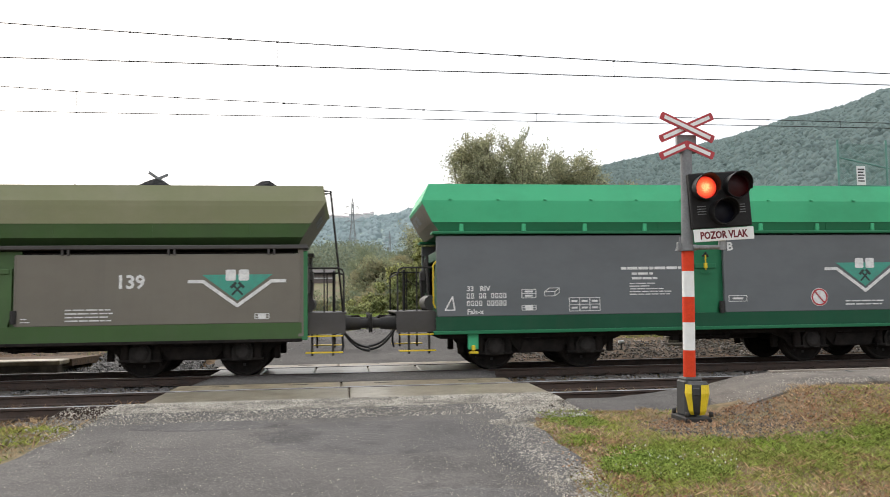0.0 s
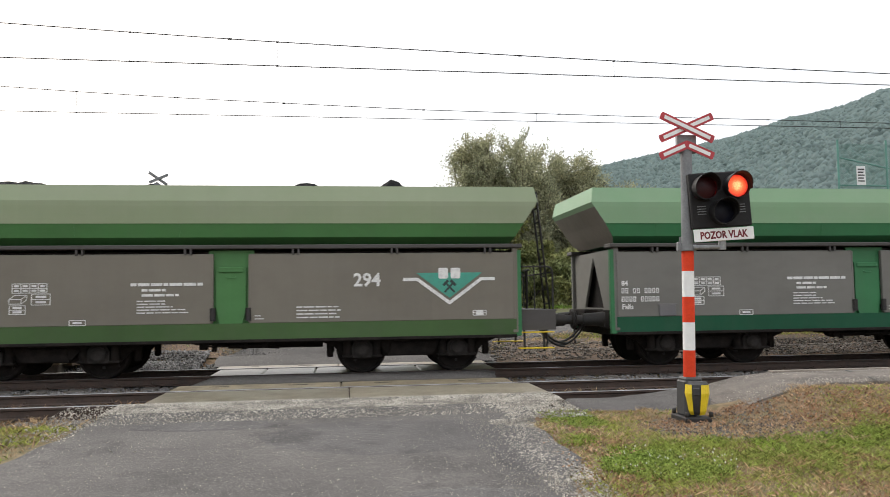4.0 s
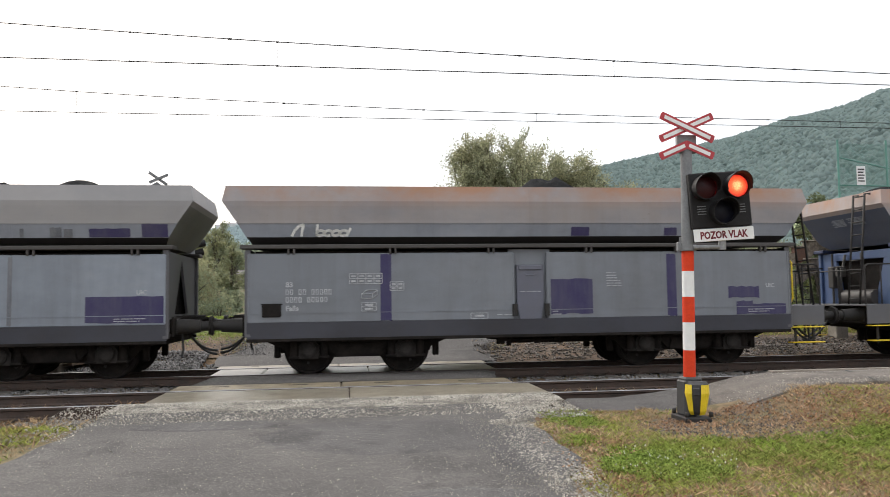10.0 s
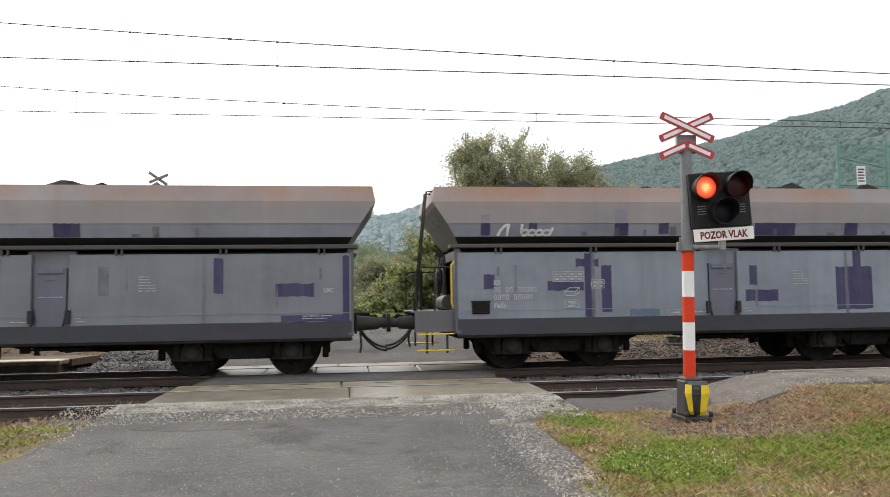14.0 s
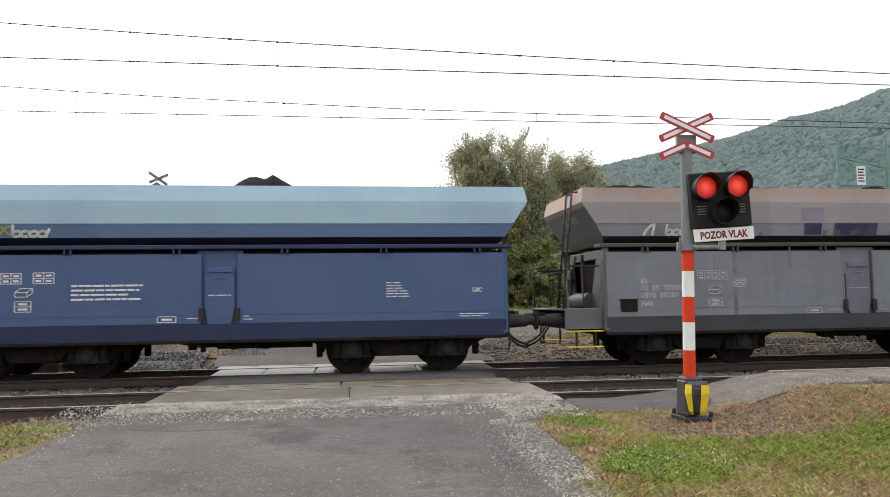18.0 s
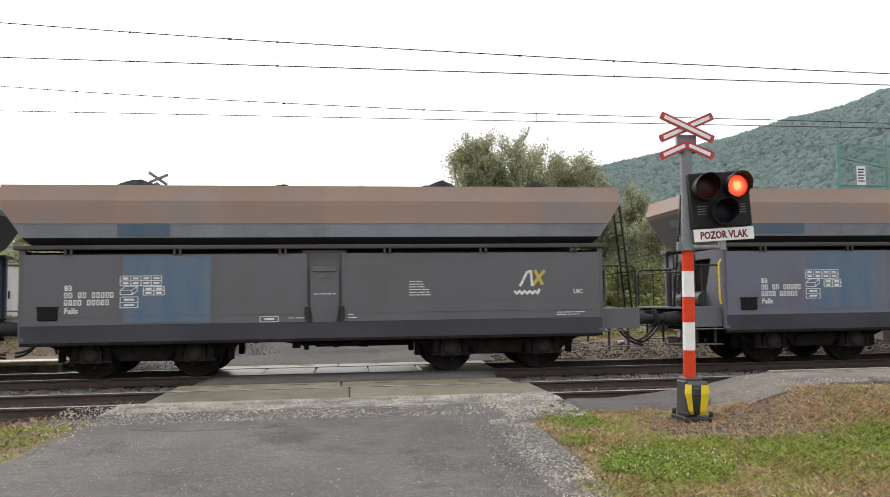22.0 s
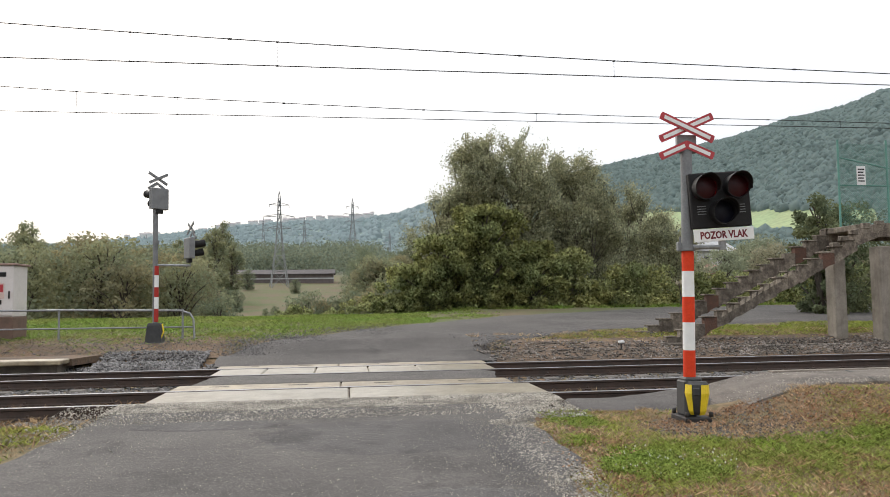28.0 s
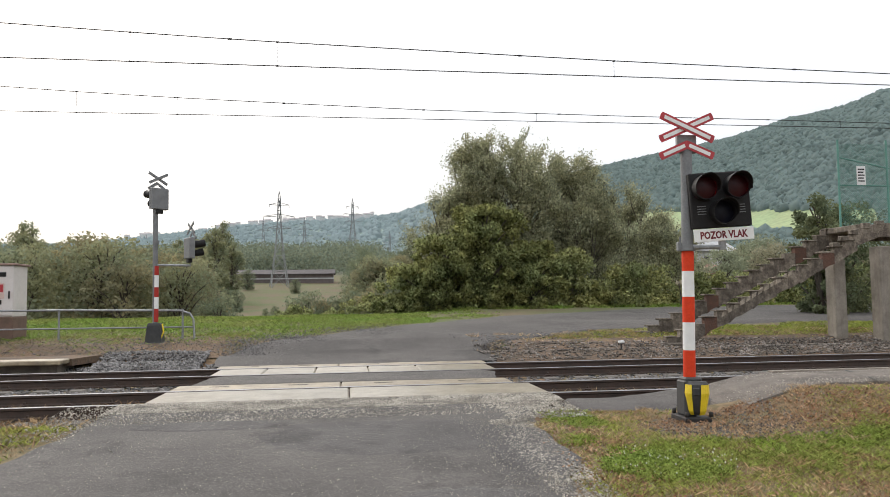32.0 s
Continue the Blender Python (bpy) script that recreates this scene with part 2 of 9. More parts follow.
# ---------------------------------------------------------------- mesh tools
class Mb:
    """A mesh in the making: boxes, tubes, plates and lofts, each face with a material slot."""

    def __init__(self):
        self.v, self.f, self.m, self.s = [], [], [], []

    def add(self, verts, faces, mi=0, smooth=False):
        o = len(self.v)
        self.v += [tuple(p) for p in verts]
        for f in faces:
            self.f.append(tuple(i + o for i in f))
            self.m.append(mi)
            self.s.append(smooth)
        return self

    def box(self, x0, x1, y0, y1, z0, z1, mi=0, c=0.0):
        if c <= 0:
            vs = [(x, y, z) for x in (x0, x1) for y in (y0, y1) for z in (z0, z1)]
            return self.add(vs, [(0, 1, 3, 2), (4, 6, 7, 5), (0, 4, 5, 1), (2, 3, 7, 6), (0, 2, 6, 4), (1, 5, 7, 3)], mi)
        c = min(c, (x1 - x0) * 0.45, (y1 - y0) * 0.45, (z1 - z0) * 0.45)
        bm = bmesh.new()
        bmesh.ops.create_cube(bm, size=1)
        for v in bm.verts:
            v.co = ((x0 + x1) / 2 + v.co.x * (x1 - x0), (y0 + y1) / 2 + v.co.y * (y1 - y0), (z0 + z1) / 2 + v.co.z * (z1 - z0))
        bmesh.ops.bevel(bm, geom=list(bm.edges), offset=c, segments=1, affect="EDGES")
        return self.take(bm, mi)

    def take(self, bm, mi=0, smooth=False):
        bm.verts.index_update()
        self.add([v.co[:] for v in bm.verts], [[v.index for v in f.verts] for f in bm.faces], mi, smooth)
        bm.free()
        return self

    def tube(self, pts, r, seg=8, mi=0, caps=True, smooth=True):
        pts = [Vector(p) for p in pts]
        rs = r if isinstance(r, (list, tuple)) else [r] * len(pts)
        rings = []
        for i, p in enumerate(pts):
            d = (pts[min(i + 1, len(pts) - 1)] - pts[max(i - 1, 0)]).normalized()
            up = Vector((0, 0, 1)) if abs(d.z) < 0.9 else Vector((1, 0, 0))
            a = d.cross(up).normalized()
            b = d.cross(a)
            rings.append([p + (a * math.cos(t) + b * math.sin(t)) * rs[i] for t in (2 * math.pi * k / seg for k in range(seg))])
        vs = [v for ring in rings for v in ring]
        fs = [(i * seg + k, i * seg + (k + 1) % seg, (i + 1) * seg + (k + 1) % seg, (i + 1) * seg + k) for i in range(len(pts) - 1) for k in range(seg)]
        self.add(vs, fs, mi, smooth)
        if caps:
            self.add(rings[0], [tuple(range(seg))], mi)
            self.add(rings[-1], [tuple(range(seg - 1, -1, -1))], mi)
        return self

    def plate(self, pts, d, mi=0):
        """A flat polygon (list of 3D points) thickened by the vector d."""
        n, d = len(pts), Vector(d)
        a = [Vector(p) for p in pts]
        vs = a + [p + d for p in a]
        return self.add(vs, [tuple(range(n)), tuple(range(2 * n - 1, n - 1, -1))] + [(i, (i + 1) % n, (i + 1) % n + n, i + n) for i in range(n)], mi)

    def loft(self, rings, mi=0, mis=None, close=True, smooth=False):
        n = len(rings[0])
        for k in range(len(rings) - 1):
            vs = list(rings[k]) + list(rings[k + 1])
            self.add(vs, [(i, (i + 1) % n, (i + 1) % n + n, i + n) for i in range(n)], mis[k] if mis else mi, smooth)
        if close:
            self.add(rings[0], [tuple(range(n))], mis[0] if mis else mi)
            self.add(rings[-1], [tuple(range(n))], mis[-1] if mis else mi)
        return self

    def shift(self, dy):
        self.v = [(x, y + dy, z) for x, y, z in self.v]
        return self

    def mesh(self, name, fix=True):
        me = bpy.data.meshes.new(name)
        me.from_pydata(self.v, [], self.f)
        me.polygons.foreach_set("material_index", self.m)
        me.polygons.foreach_set("use_smooth", self.s)
        if fix:
            bm = bmesh.new()
            bm.from_mesh(me)
            bmesh.ops.remove_doubles(bm, verts=bm.verts, dist=1e-5)
            bmesh.ops.recalc_face_normals(bm, faces=bm.faces)
            for e in bm.edges:
                if len(e.link_faces) != 2 or e.link_faces[0].normal.dot(e.link_faces[1].normal) < 0.75:
                    e.smooth = False
            bm.to_mesh(me)
            bm.free()
        me.update()
        return me


def quick_mesh(name, verts, faces):
    """A mesh straight from arrays of points and of equal-sided faces."""
    me = bpy.data.meshes.new(name)
    v, f = np.asarray(verts, np.float32), np.asarray(faces, np.int32)
    me.vertices.add(len(v))
    me.vertices.foreach_set("co", v.ravel())
    me.loops.add(f.size)
    me.loops.foreach_set("vertex_index", f.ravel())
    me.polygons.add(len(f))
    me.polygons.foreach_set("loop_start", np.arange(len(f), dtype=np.int32) * f.shape[1])
    me.update(calc_edges=True)
    return me


def part(name, mb, mats, parent=None, label="", at=None, fix=True):
    """Link one mesh object; mats is a material or a list of them, held by the object."""
    me = mb if isinstance(mb, bpy.types.Mesh) else mb.mesh(name, fix)
    mats = mats if isinstance(mats, (list, tuple)) else [mats]
    while len(me.materials) < len(mats):
        me.materials.append(None)
    ob = new(name, me)
    for slot, m in zip(ob.material_slots, mats):
        slot.link = "OBJECT"
        slot.material = m
    if parent:
        ob.parent = parent
    if at is not None:
        ob.matrix_basis = at
    if label:
        ob["label"] = label
    return ob


def thing(name, label, category, at=None, group="", kind=""):
    ob = new(name)
    ob.empty_display_size = 0.2
    if at is not None:
        ob.matrix_basis = at
    return tagged(ob, label, category, group, kind)


TEXTS = {}


def text_mesh(body, size, weight=0.025):
    if (body, size) not in TEXTS:
        cu = bpy.data.curves.new("lettering", "FONT")
        cu.body, cu.size, cu.align_x = body, size, "LEFT"
        cu.resolution_u = 2
        cu.extrude = 0.0015
        cu.offset = size * (weight if size > 0.1 else 0.004)
        ob = bpy.data.objects.new("lettering", cu)
        scene.collection.objects.link(ob)
        dg = bpy.context.evaluated_depsgraph_get()
        TEXTS[(body, size)] = bpy.data.meshes.new_from_object(ob.evaluated_get(dg))
        bpy.data.objects.remove(ob)
        TEXTS[(body, size)].materials.clear()
    return TEXTS[(body, size)]


# ---------------------------------------------------------------- ground
NEAR = ((-60, -0.36), (0, -0.33), (4, -0.3), (7, -0.17), (9.4, -0.07), (9.9, -0.2), (18.2, -0.2), (18.7, 0.05), (20, 0.36), (23, 0.58), (28, 0.74))
PROFILE = NEAR + ((32, 0.8), (34, 0.6), (40, -1.4), (48, -2.6), (60, -3.2), (100, -2.6), (150, 0.4), (200, 4.5), (240, 8.6), (330, 16), (420, 24), (520, 30), (700, 34), (5000, 60))
PROFILE_R = NEAR + ((33, 0.95), (45, 0.8), (60, 0.4), (100, 1.5), (200, 6), (330, 11), (700, 20), (5000, 40))
# the hills' crest, fitted to the camera's view: bearing from the eye in degrees (0 across the tracks), rise in degrees
# and distance
CREST_B = (-180, -60, -38, -22.5, -19.3, -15.3, -12.2, -8.4, -5.2, -2, 1.3, 3.8, 5.5, 12, 18.8, 20.4, 24.3, 28.1, 31.7, 35.1, 37.2, 45, 70, 110, 180)
CREST_E = (1.0, 2.5, 3.4, 3.7, 3.8, 4.2, 4.6, 5.1, 5.45, 5.65, 5.75, 6.1, 6.6, 7.9, 8.9, 9.2, 9.85, 10.4, 11.15, 11.5, 12.15, 13.0, 11.0, 3.0, 1.0)
CREST_R = (2500, 2500, 2500, 2500, 2500, 2500, 2450, 2400, 2300, 2200, 2000, 1800, 1650, 1200, 980, 930, 850, 780, 730, 700, 690, 650, 650, 1500, 2500)


def ground_z(x, y):
    side = np.clip((x - 1.0 - 0.04 * y) / 3.0, 0, 1)
    z = np.interp(y, [a for a, b in PROFILE], [b for a, b in PROFILE]) * (1 - side) + np.interp(y, [a for a, b in PROFILE_R], [b for a, b in PROFILE_R]) * side
    r = np.hypot(x, y)
    b = np.degrees(np.arctan2(x, y))
    top = np.interp(b, CREST_B, CREST_R)
    rise = top * np.tan(np.radians(np.interp(b, CREST_B, CREST_E)))
    k = np.clip((r - top * 0.3) / (top * 0.7), 0, 1)
    k = k * k * (3 - 2 * k)
    hill = rise * k
    far = np.clip((r - 60) / 200, 0, 1)
    roll = 0.03 * np.sin(x * 1.3 + 0.4 * y) * np.sin(y * 1.7 + 1) * np.clip(1 - np.abs(y - 14) / 60, 0, 1) * ((y < 9.3) | (y > 19))
    mound = 0.3 * np.clip((x - 4.2) / 1.4, 0, 1) * np.clip((y - 6.5) / 2.3, 0, 1) * (y < 9.3)
    return z * (1 - k) + mound + hill + far * (np.sin(x * 0.021 + 1) * np.sin(y * 0.017) * 1.2) + roll


def gz(x, y):
    return float(ground_z(np.float64(x), np.float64(y)))


def make_ground():
    az = np.radians(np.concatenate([np.arange(-180, -45, 5), np.arange(-45, 55, 0.6), np.arange(55, 180, 5)]))
    rr = np.concatenate([np.arange(0.4, 24, 0.22), np.geomspace(24, 4200, 110)])
    A, Rr = np.meshgrid(az, rr)
    X, Y = Rr * np.sin(A), Rr * np.cos(A)
    Z = ground_z(X, Y)
    n, k = len(rr), len(az)
    vs = np.stack([X, Y, Z], -1).reshape(-1, 3).tolist() + [(0, 0, gz(0, 0))]
    fs = [(i * k + j, i * k + (j + 1) % k, (i + 1) * k + (j + 1) % k, (i + 1) * k + j) for i in range(n - 1) for j in range(k)]
    fs += [(n * k, (j + 1) % k, j) for j in range(k)]
    mb = Mb()
    mb.v, mb.f, mb.m, mb.s = vs, fs, [0] * len(fs), [True] * len(fs)
    m = bpy.data.materials.new("grass_and_soil")
    m.use_nodes = True
    nn, l = m.node_tree.nodes, m.node_tree.links
    p = nn["Principled BSDF"]
    tc = nn.new("ShaderNodeTexCoord")
    cols = []
    for sc, det, lo, hi, ca, cb in ((1.1, 8, 0.42, 0.58, (0.15, 0.122, 0.06), (0.185, 0.108, 0.068)), (11.0, 6, 0.4, 0.62, (0.07, 0.065, 0.035), (0.23, 0.165, 0.105))):
        t, r, mx = nn.new("ShaderNodeTexNoise"), nn.new("ShaderNodeMapRange"), nn.new("ShaderNodeMixRGB")
        l.new(tc.outputs["Object"], t.inputs["Vector"])
        t.inputs["Scale"].default_value, t.inputs["Detail"].default_value = sc, det
        r.inputs["From Min"].default_value, r.inputs["From Max"].default_value = lo, hi
        l.new(t.outputs["Fac"], r.inputs["Value"])
        l.new(r.outputs["Result"], mx.inputs["Fac"])
        mx.inputs["Color1"].default_value, mx.inputs["Color2"].default_value = (*ca, 1), (*cb, 1)
        cols.append((mx, t))
    fin = nn.new("ShaderNodeMixRGB")
    fin.inputs["Fac"].default_value = 0.5
    # meadows beyond the lane
    sep, mr, mead = nn.new("ShaderNodeSeparateXYZ"), nn.new("ShaderNodeMapRange"), nn.new("ShaderNodeMixRGB")
    l.new(tc.outputs["Object"], sep.inputs[0])
    l.new(sep.outputs["Y"], mr.inputs["Value"])
    mr.inputs["From Min"].default_value, mr.inputs["From Max"].default_value = 20.5, 23
    mr.inputs["To Max"].default_value = 0.75
    l.new(mr.outputs["Result"], mead.inputs["Fac"])
    mt, mv, mc = nn.new("ShaderNodeTexNoise"), nn.new("ShaderNodeMapRange"), nn.new("ShaderNodeMixRGB")
    l.new(tc.outputs["Object"], mt.inputs["Vector"])
    mt.inputs["Scale"].default_value, mt.inputs["Detail"].default_value, mt.inputs["Roughness"].default_value = 0.11, 9, 0.7
    mv.inputs["From Min"].default_value, mv.inputs["From Max"].default_value = 0.42, 0.6
    l.new(mt.outputs["Fac"], mv.inputs["Value"])
    l.new(mv.outputs["Result"], mc.inputs["Fac"])
    mc.inputs["Color1"].default_value, mc.inputs["Color2"].default_value = (0.138, 0.112, 0.075, 1), (0.085, 0.125, 0.048, 1)
    l.new(mc.outputs["Color"], mead.inputs["Color2"])
    l.new(cols[0][0].outputs["Color"], fin.inputs["Color1"])
    l.new(cols[1][0].outputs["Color"], fin.inputs["Color2"])
    l.new(fin.outputs["Color"], mead.inputs["Color1"])
    # woodland floor on the far hills, distance haze put into its pale green
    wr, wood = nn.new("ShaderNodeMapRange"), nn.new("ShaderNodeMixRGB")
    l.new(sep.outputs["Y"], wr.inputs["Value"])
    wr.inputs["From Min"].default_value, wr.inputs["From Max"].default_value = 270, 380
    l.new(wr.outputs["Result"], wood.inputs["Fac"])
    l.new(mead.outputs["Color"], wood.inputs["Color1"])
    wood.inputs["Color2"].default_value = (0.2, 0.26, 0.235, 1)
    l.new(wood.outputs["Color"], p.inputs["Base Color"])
    p.inputs["Roughness"].default_value = 0.95
    p.inputs["Specular IOR Level"].default_value = 0.2
    bp = nn.new("ShaderNodeBump")
    bp.inputs["Strength"].default_value, bp.inputs["Distance"].default_value = 0.6, 0.05
    l.new(cols[1][1].outputs["Fac"], bp.inputs["Height"])
    l.new(bp.outputs["Normal"], p.inputs["Normal"])
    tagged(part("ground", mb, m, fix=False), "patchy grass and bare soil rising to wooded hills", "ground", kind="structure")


make_ground()


def smooth_edge(pts, y):
    return np.interp(y, [p[0] for p in pts], [p[1] for p in pts])


def strip(name, left, right, y0, y1, ny, nx, lift, material, label, category, wob=0.05, zfun=None):
    """A road surface between two edge lines, x as a function of y, laid on the ground."""
    ys = np.linspace(y0, y1, ny)
    vs, fs = [], []
    for j, y in enumerate(ys):
        a, b = smooth_edge(left, y), smooth_edge(right, y)
        a += wob * noise.noise((y * 1.7, 3.1, 0)) * 2
        b += wob * noise.noise((y * 1.7, 9.4, 0)) * 2
        for i in range(nx):
            x = a + (b - a) * i / (nx - 1)
            z = zfun(x, y) if zfun else gz(x, y)
            e = -0.03 if i in (0, nx - 1) else 0
            vs.append((x, y, z + lift + e))
    for j in range(ny - 1):
        for i in range(nx - 1):
            fs.append((j * nx + i, j * nx + i + 1, (j + 1) * nx + i + 1, (j + 1) * nx + i))
    mb = Mb()
    mb.add(vs, fs, 0, True)
    return tagged(part(name, mb, material, fix=False), label, category, kind="structure")


def near_z(x, y):
    return float(np.interp(y, (-20, 0, 4, 7, 9.4, 10.9), (-0.33, -0.33, -0.3, -0.17, -0.07, -0.02)))


strip("road", ((-20, -5.5), (5, -3.6), (8, -3.2), (9, -3.05), (11, -2.9)), ((-20, 2.2), (6, 1.9), (7, 1.9), (8.4, 2.0), (9.4, 2.4), (10.8, 2.75)), -8, 10.85, 150, 40, 0.03, M_ASPHALT, "worn grey asphalt lane up to the crossing", "road", 0.07, near_z)
strip("road_between_tracks", ((13, -2.65), (15, -2.5)), ((13, 2.5), (15, 2.9)), 13.42, 14.92, 12, 24, 0, M_ASPHALT, "dark asphalt strip between the two tracks", "road", 0.03, lambda x, y: -0.012)


def far_road():
    """The lane beyond the crossing: up the bank, then bending right along the tracks."""
    left = [(-2.9, 17.33), (-2.95, 18.8), (-2.5, 19.6), (-0.9, 21.1), (1.4, 23.4), (6.0, 28.4), (13, 31.8), (23, 32.6), (40, 33), (90, 34)]
    right = [(3.3, 17.33), (3.5, 18.6), (3.7, 19.4), (5.0, 20.0), (7.9, 21.3), (10.8, 22.0), (14.6, 22.3), (20, 22.4), (40, 23), (90, 24)]

    def along(pts, n):
        p = [Vector((*q, 0)) for q in pts]
        out = []
        for i in range(len(p) - 1):
            for k in range(n):
                out.append(p[i].lerp(p[i + 1], k / n))
        return out + [p[-1]]
    a, b = along(left, 8), along(right, 8)
    nx, vs, fs = 26, [], []
    for j, (p, q) in enumerate(zip(a, b)):
        for i in range(nx):
            k = i / (nx - 1)
            x, y = p.x + (q.x - p.x) * k, p.y + (q.y - p.y) * k
            w = 0.08 * noise.noise((x, y, 5))
            x, y = x + w, y + w
            z = gz(x, y) + 0.035 - (0.05 if i in (0, nx - 1) else 0)
            if y < 18.9:
                z = max(z, float(np.interp(y, (17.25, 17.45, 18.3, 18.9), (-0.035, -0.012, 0.05, 0.12))))
            vs.append((x, y, z))
    for j in range(len(a) - 1):
        for i in range(nx - 1):
            fs.append((j * nx + i, j * nx + i + 1, (j + 1) * nx + i + 1, (j + 1) * nx + i))
    mb = Mb()
    mb.add(vs, fs, 0, True)
    tagged(part("road", mb, M_ASPHALT_FAR, fix=False), "grey asphalt lane bending away behind the tracks", "road", kind="structure")


far_road()

strip("bare_soil", ((18, -9), (22, -9)), ((18, -2.7), (19.5, -2.7), (20.3, -2.5), (21.6, -3.4)), 18.75, 21.4, 22, 40, 0.025, M_SOIL, "trodden brown soil beside the platform", "soil", 0.25)


def asphalt_patch(cx, cy, rx, ry, seed, label, zf, material=M_ASPHALT_MEND, power=1.0):
    """A thin mended layer with a ragged outline, dying out into the old surface."""
    mb, n, rings = Mb(), 72, 7
    vs = [(cx, cy, zf(cx, cy) + 0.036)]
    for j in range(1, rings + 1):
        k = j / rings
        for i in range(n):
            a = 2 * math.pi * i / n
            w = 1 + 0.28 * noise.noise((math.cos(a) * 1.6, math.sin(a) * 1.6, seed)) + 0.1 * noise.noise((math.cos(a) * 7, math.sin(a) * 7, seed + 3.3)) + 0.05 * noise.noise((math.cos(a) * 23, math.sin(a) * 23, seed))
            x, y = cx + rx * k * w * math.copysign(abs(math.cos(a)) ** power, math.cos(a)), cy + ry * k * w * math.copysign(abs(math.sin(a)) ** power, math.sin(a))
            vs.append((x, y, zf(x, y) + (0.036 if j < rings else 0.027)))
    fs = [(0, 1 + i, 1 + (i + 1) % n) for i in range(n)]
    for j in range(rings - 1):
        fs += [(1 + j * n + i, 1 + (j + 1) * n + i, 1 + (j + 1) * n + (i + 1) % n, 1 + j * n + (i + 1) % n) for i in range(n)]
    mb.add(vs, fs, 0, True)
    tagged(part("asphalt_patch", mb, material, fix=False), label, "road", kind="structure")


asphalt_patch(0.35, 8.35, 1.35, 0.85, 1.5, "darker mended patch in the asphalt lane", near_z, power=0.8)
asphalt_patch(-1.6, 9.15, 0.95, 0.28, 4.5, "darker mended patch in the asphalt lane", near_z)
asphalt_patch(1.75, 7.7, 0.42, 1.3, 7.5, "darker mended patch in the asphalt lane", near_z)
asphalt_patch(0.9, 6.0, 0.55, 0.3, 9.5, "small darker patch in the asphalt lane", near_z)


def apron():
    """Dark asphalt laid beside the near rail, climbing to the platform."""
    mb, nx, ny = Mb(), 24, 8
    vs = []
    for i in range(nx):
        x = 2.95 + 1.75 * i / (nx - 1)
        for j in range(ny):
            k = j / (ny - 1)
            y = 9.45 + 0.18 * noise.noise((x * 2, 1.0, 0)) + (10.72 - 9.45) * k
            z = -0.085 + 0.05 * k + 0.1 * max(0, (x - 3.6) / 1.1) ** 1.4 + 0.012 * noise.noise((x * 4, y * 4, 0))
            vs.append((x, y, z - (0.08 if j in (0, ny - 1) or i == 0 else 0)))
    mb.add(vs, [(i * ny + j, (i + 1) * ny + j, (i + 1) * ny + j + 1, i * ny + j + 1) for i in range(nx - 1) for j in range(ny - 1)], 0, True)
    tagged(part("asphalt_apron", mb, M_ASPHALT_FAR, fix=False), "dark asphalt apron between the rail and the platform ramp", "road", kind="structure")


apron()

# ---------------------------------------------------------------- tracks
Y_FAR, Y_NEAR = 15.75, 11.74
CROSS = (-2.7, 3.0)


def rail(y, x0, x1, label):
    """One rail of flat-bottom section with its worn head."""
    prof = [(-0.062, -0.16), (0.062, -0.16), (0.062, -0.148), (0.012, -0.13), (0.009, -0.05), (0.035, -0.035), (0.036, -0.006), (0.028, 0.0), (-0.028, 0.0), (-0.036, -0.006), (-0.035, -0.035), (-0.009, -0.05), (-0.012, -0.13), (-0.062, -0.148)]
    mb = Mb()
    a, b = [(x0, y + p, z) for p, z in prof], [(x1, y + p, z) for p, z in prof]
    n = len(prof)
    for i in range(n):
        j = (i + 1) % n
        mb.add([a[i], a[j], b[j], b[i]], [(0, 1, 2, 3)], 1 if i in (6, 7, 8) else 0)
    mb.add(a, [tuple(range(n))])
    mb.add(b, [tuple(range(n))])
    return mb


def make_tracks():
    for yc, nm in ((Y_FAR, "far"), (Y_NEAR, "near")):
        tr = thing("railway_track", "railway track with rusty rails on sleepers in ballast", "railway track", kind="structure", at=Matrix.Translation((0, yc, 0)))
        sl = Mb()
        sl.box(-0.13, 0.13, -1.25, 1.25, -0.29, -0.165, 0, 0.02)
        slm = sl.mesh("sleeper")
        cl = Mb()
        cl.box(-0.09, 0.09, -0.16, 0.16, -0.165, -0.15, 0)
        for s in (-1, 1):
            cl.box(-0.05, 0.05, s * 0.11 - 0.035, s * 0.11 + 0.035, -0.15, -0.125, 0, 0.01)
            cl.tube([(0, s * 0.11, -0.125), (0, s * 0.11, -0.09)], 0.016, 6)
        clm = cl.mesh("rail_fastening")
        for s in (-0.7525, 0.7525):
            part("rail", rail(s, -450, 450, ""), [M_RAIL, M_RAILTOP], tr, "rusty rail with a worn bright head")
        for k in range(-30, 44):
            x = k * 0.62 + 0.2
            if CROSS[0] - 0.4 < x < CROSS[1] + 0.5:
                continue
            part("sleeper", slm, M_SLEEPER, tr, at=Matrix.Translation((x, 0.01 * math.sin(k * 3.3), 0)))
            for s in (-0.7525, 0.7525):
                part("rail_fastening", clm, M_RAIL, tr, at=Matrix.Translation((x, s, 0)))


make_tracks()


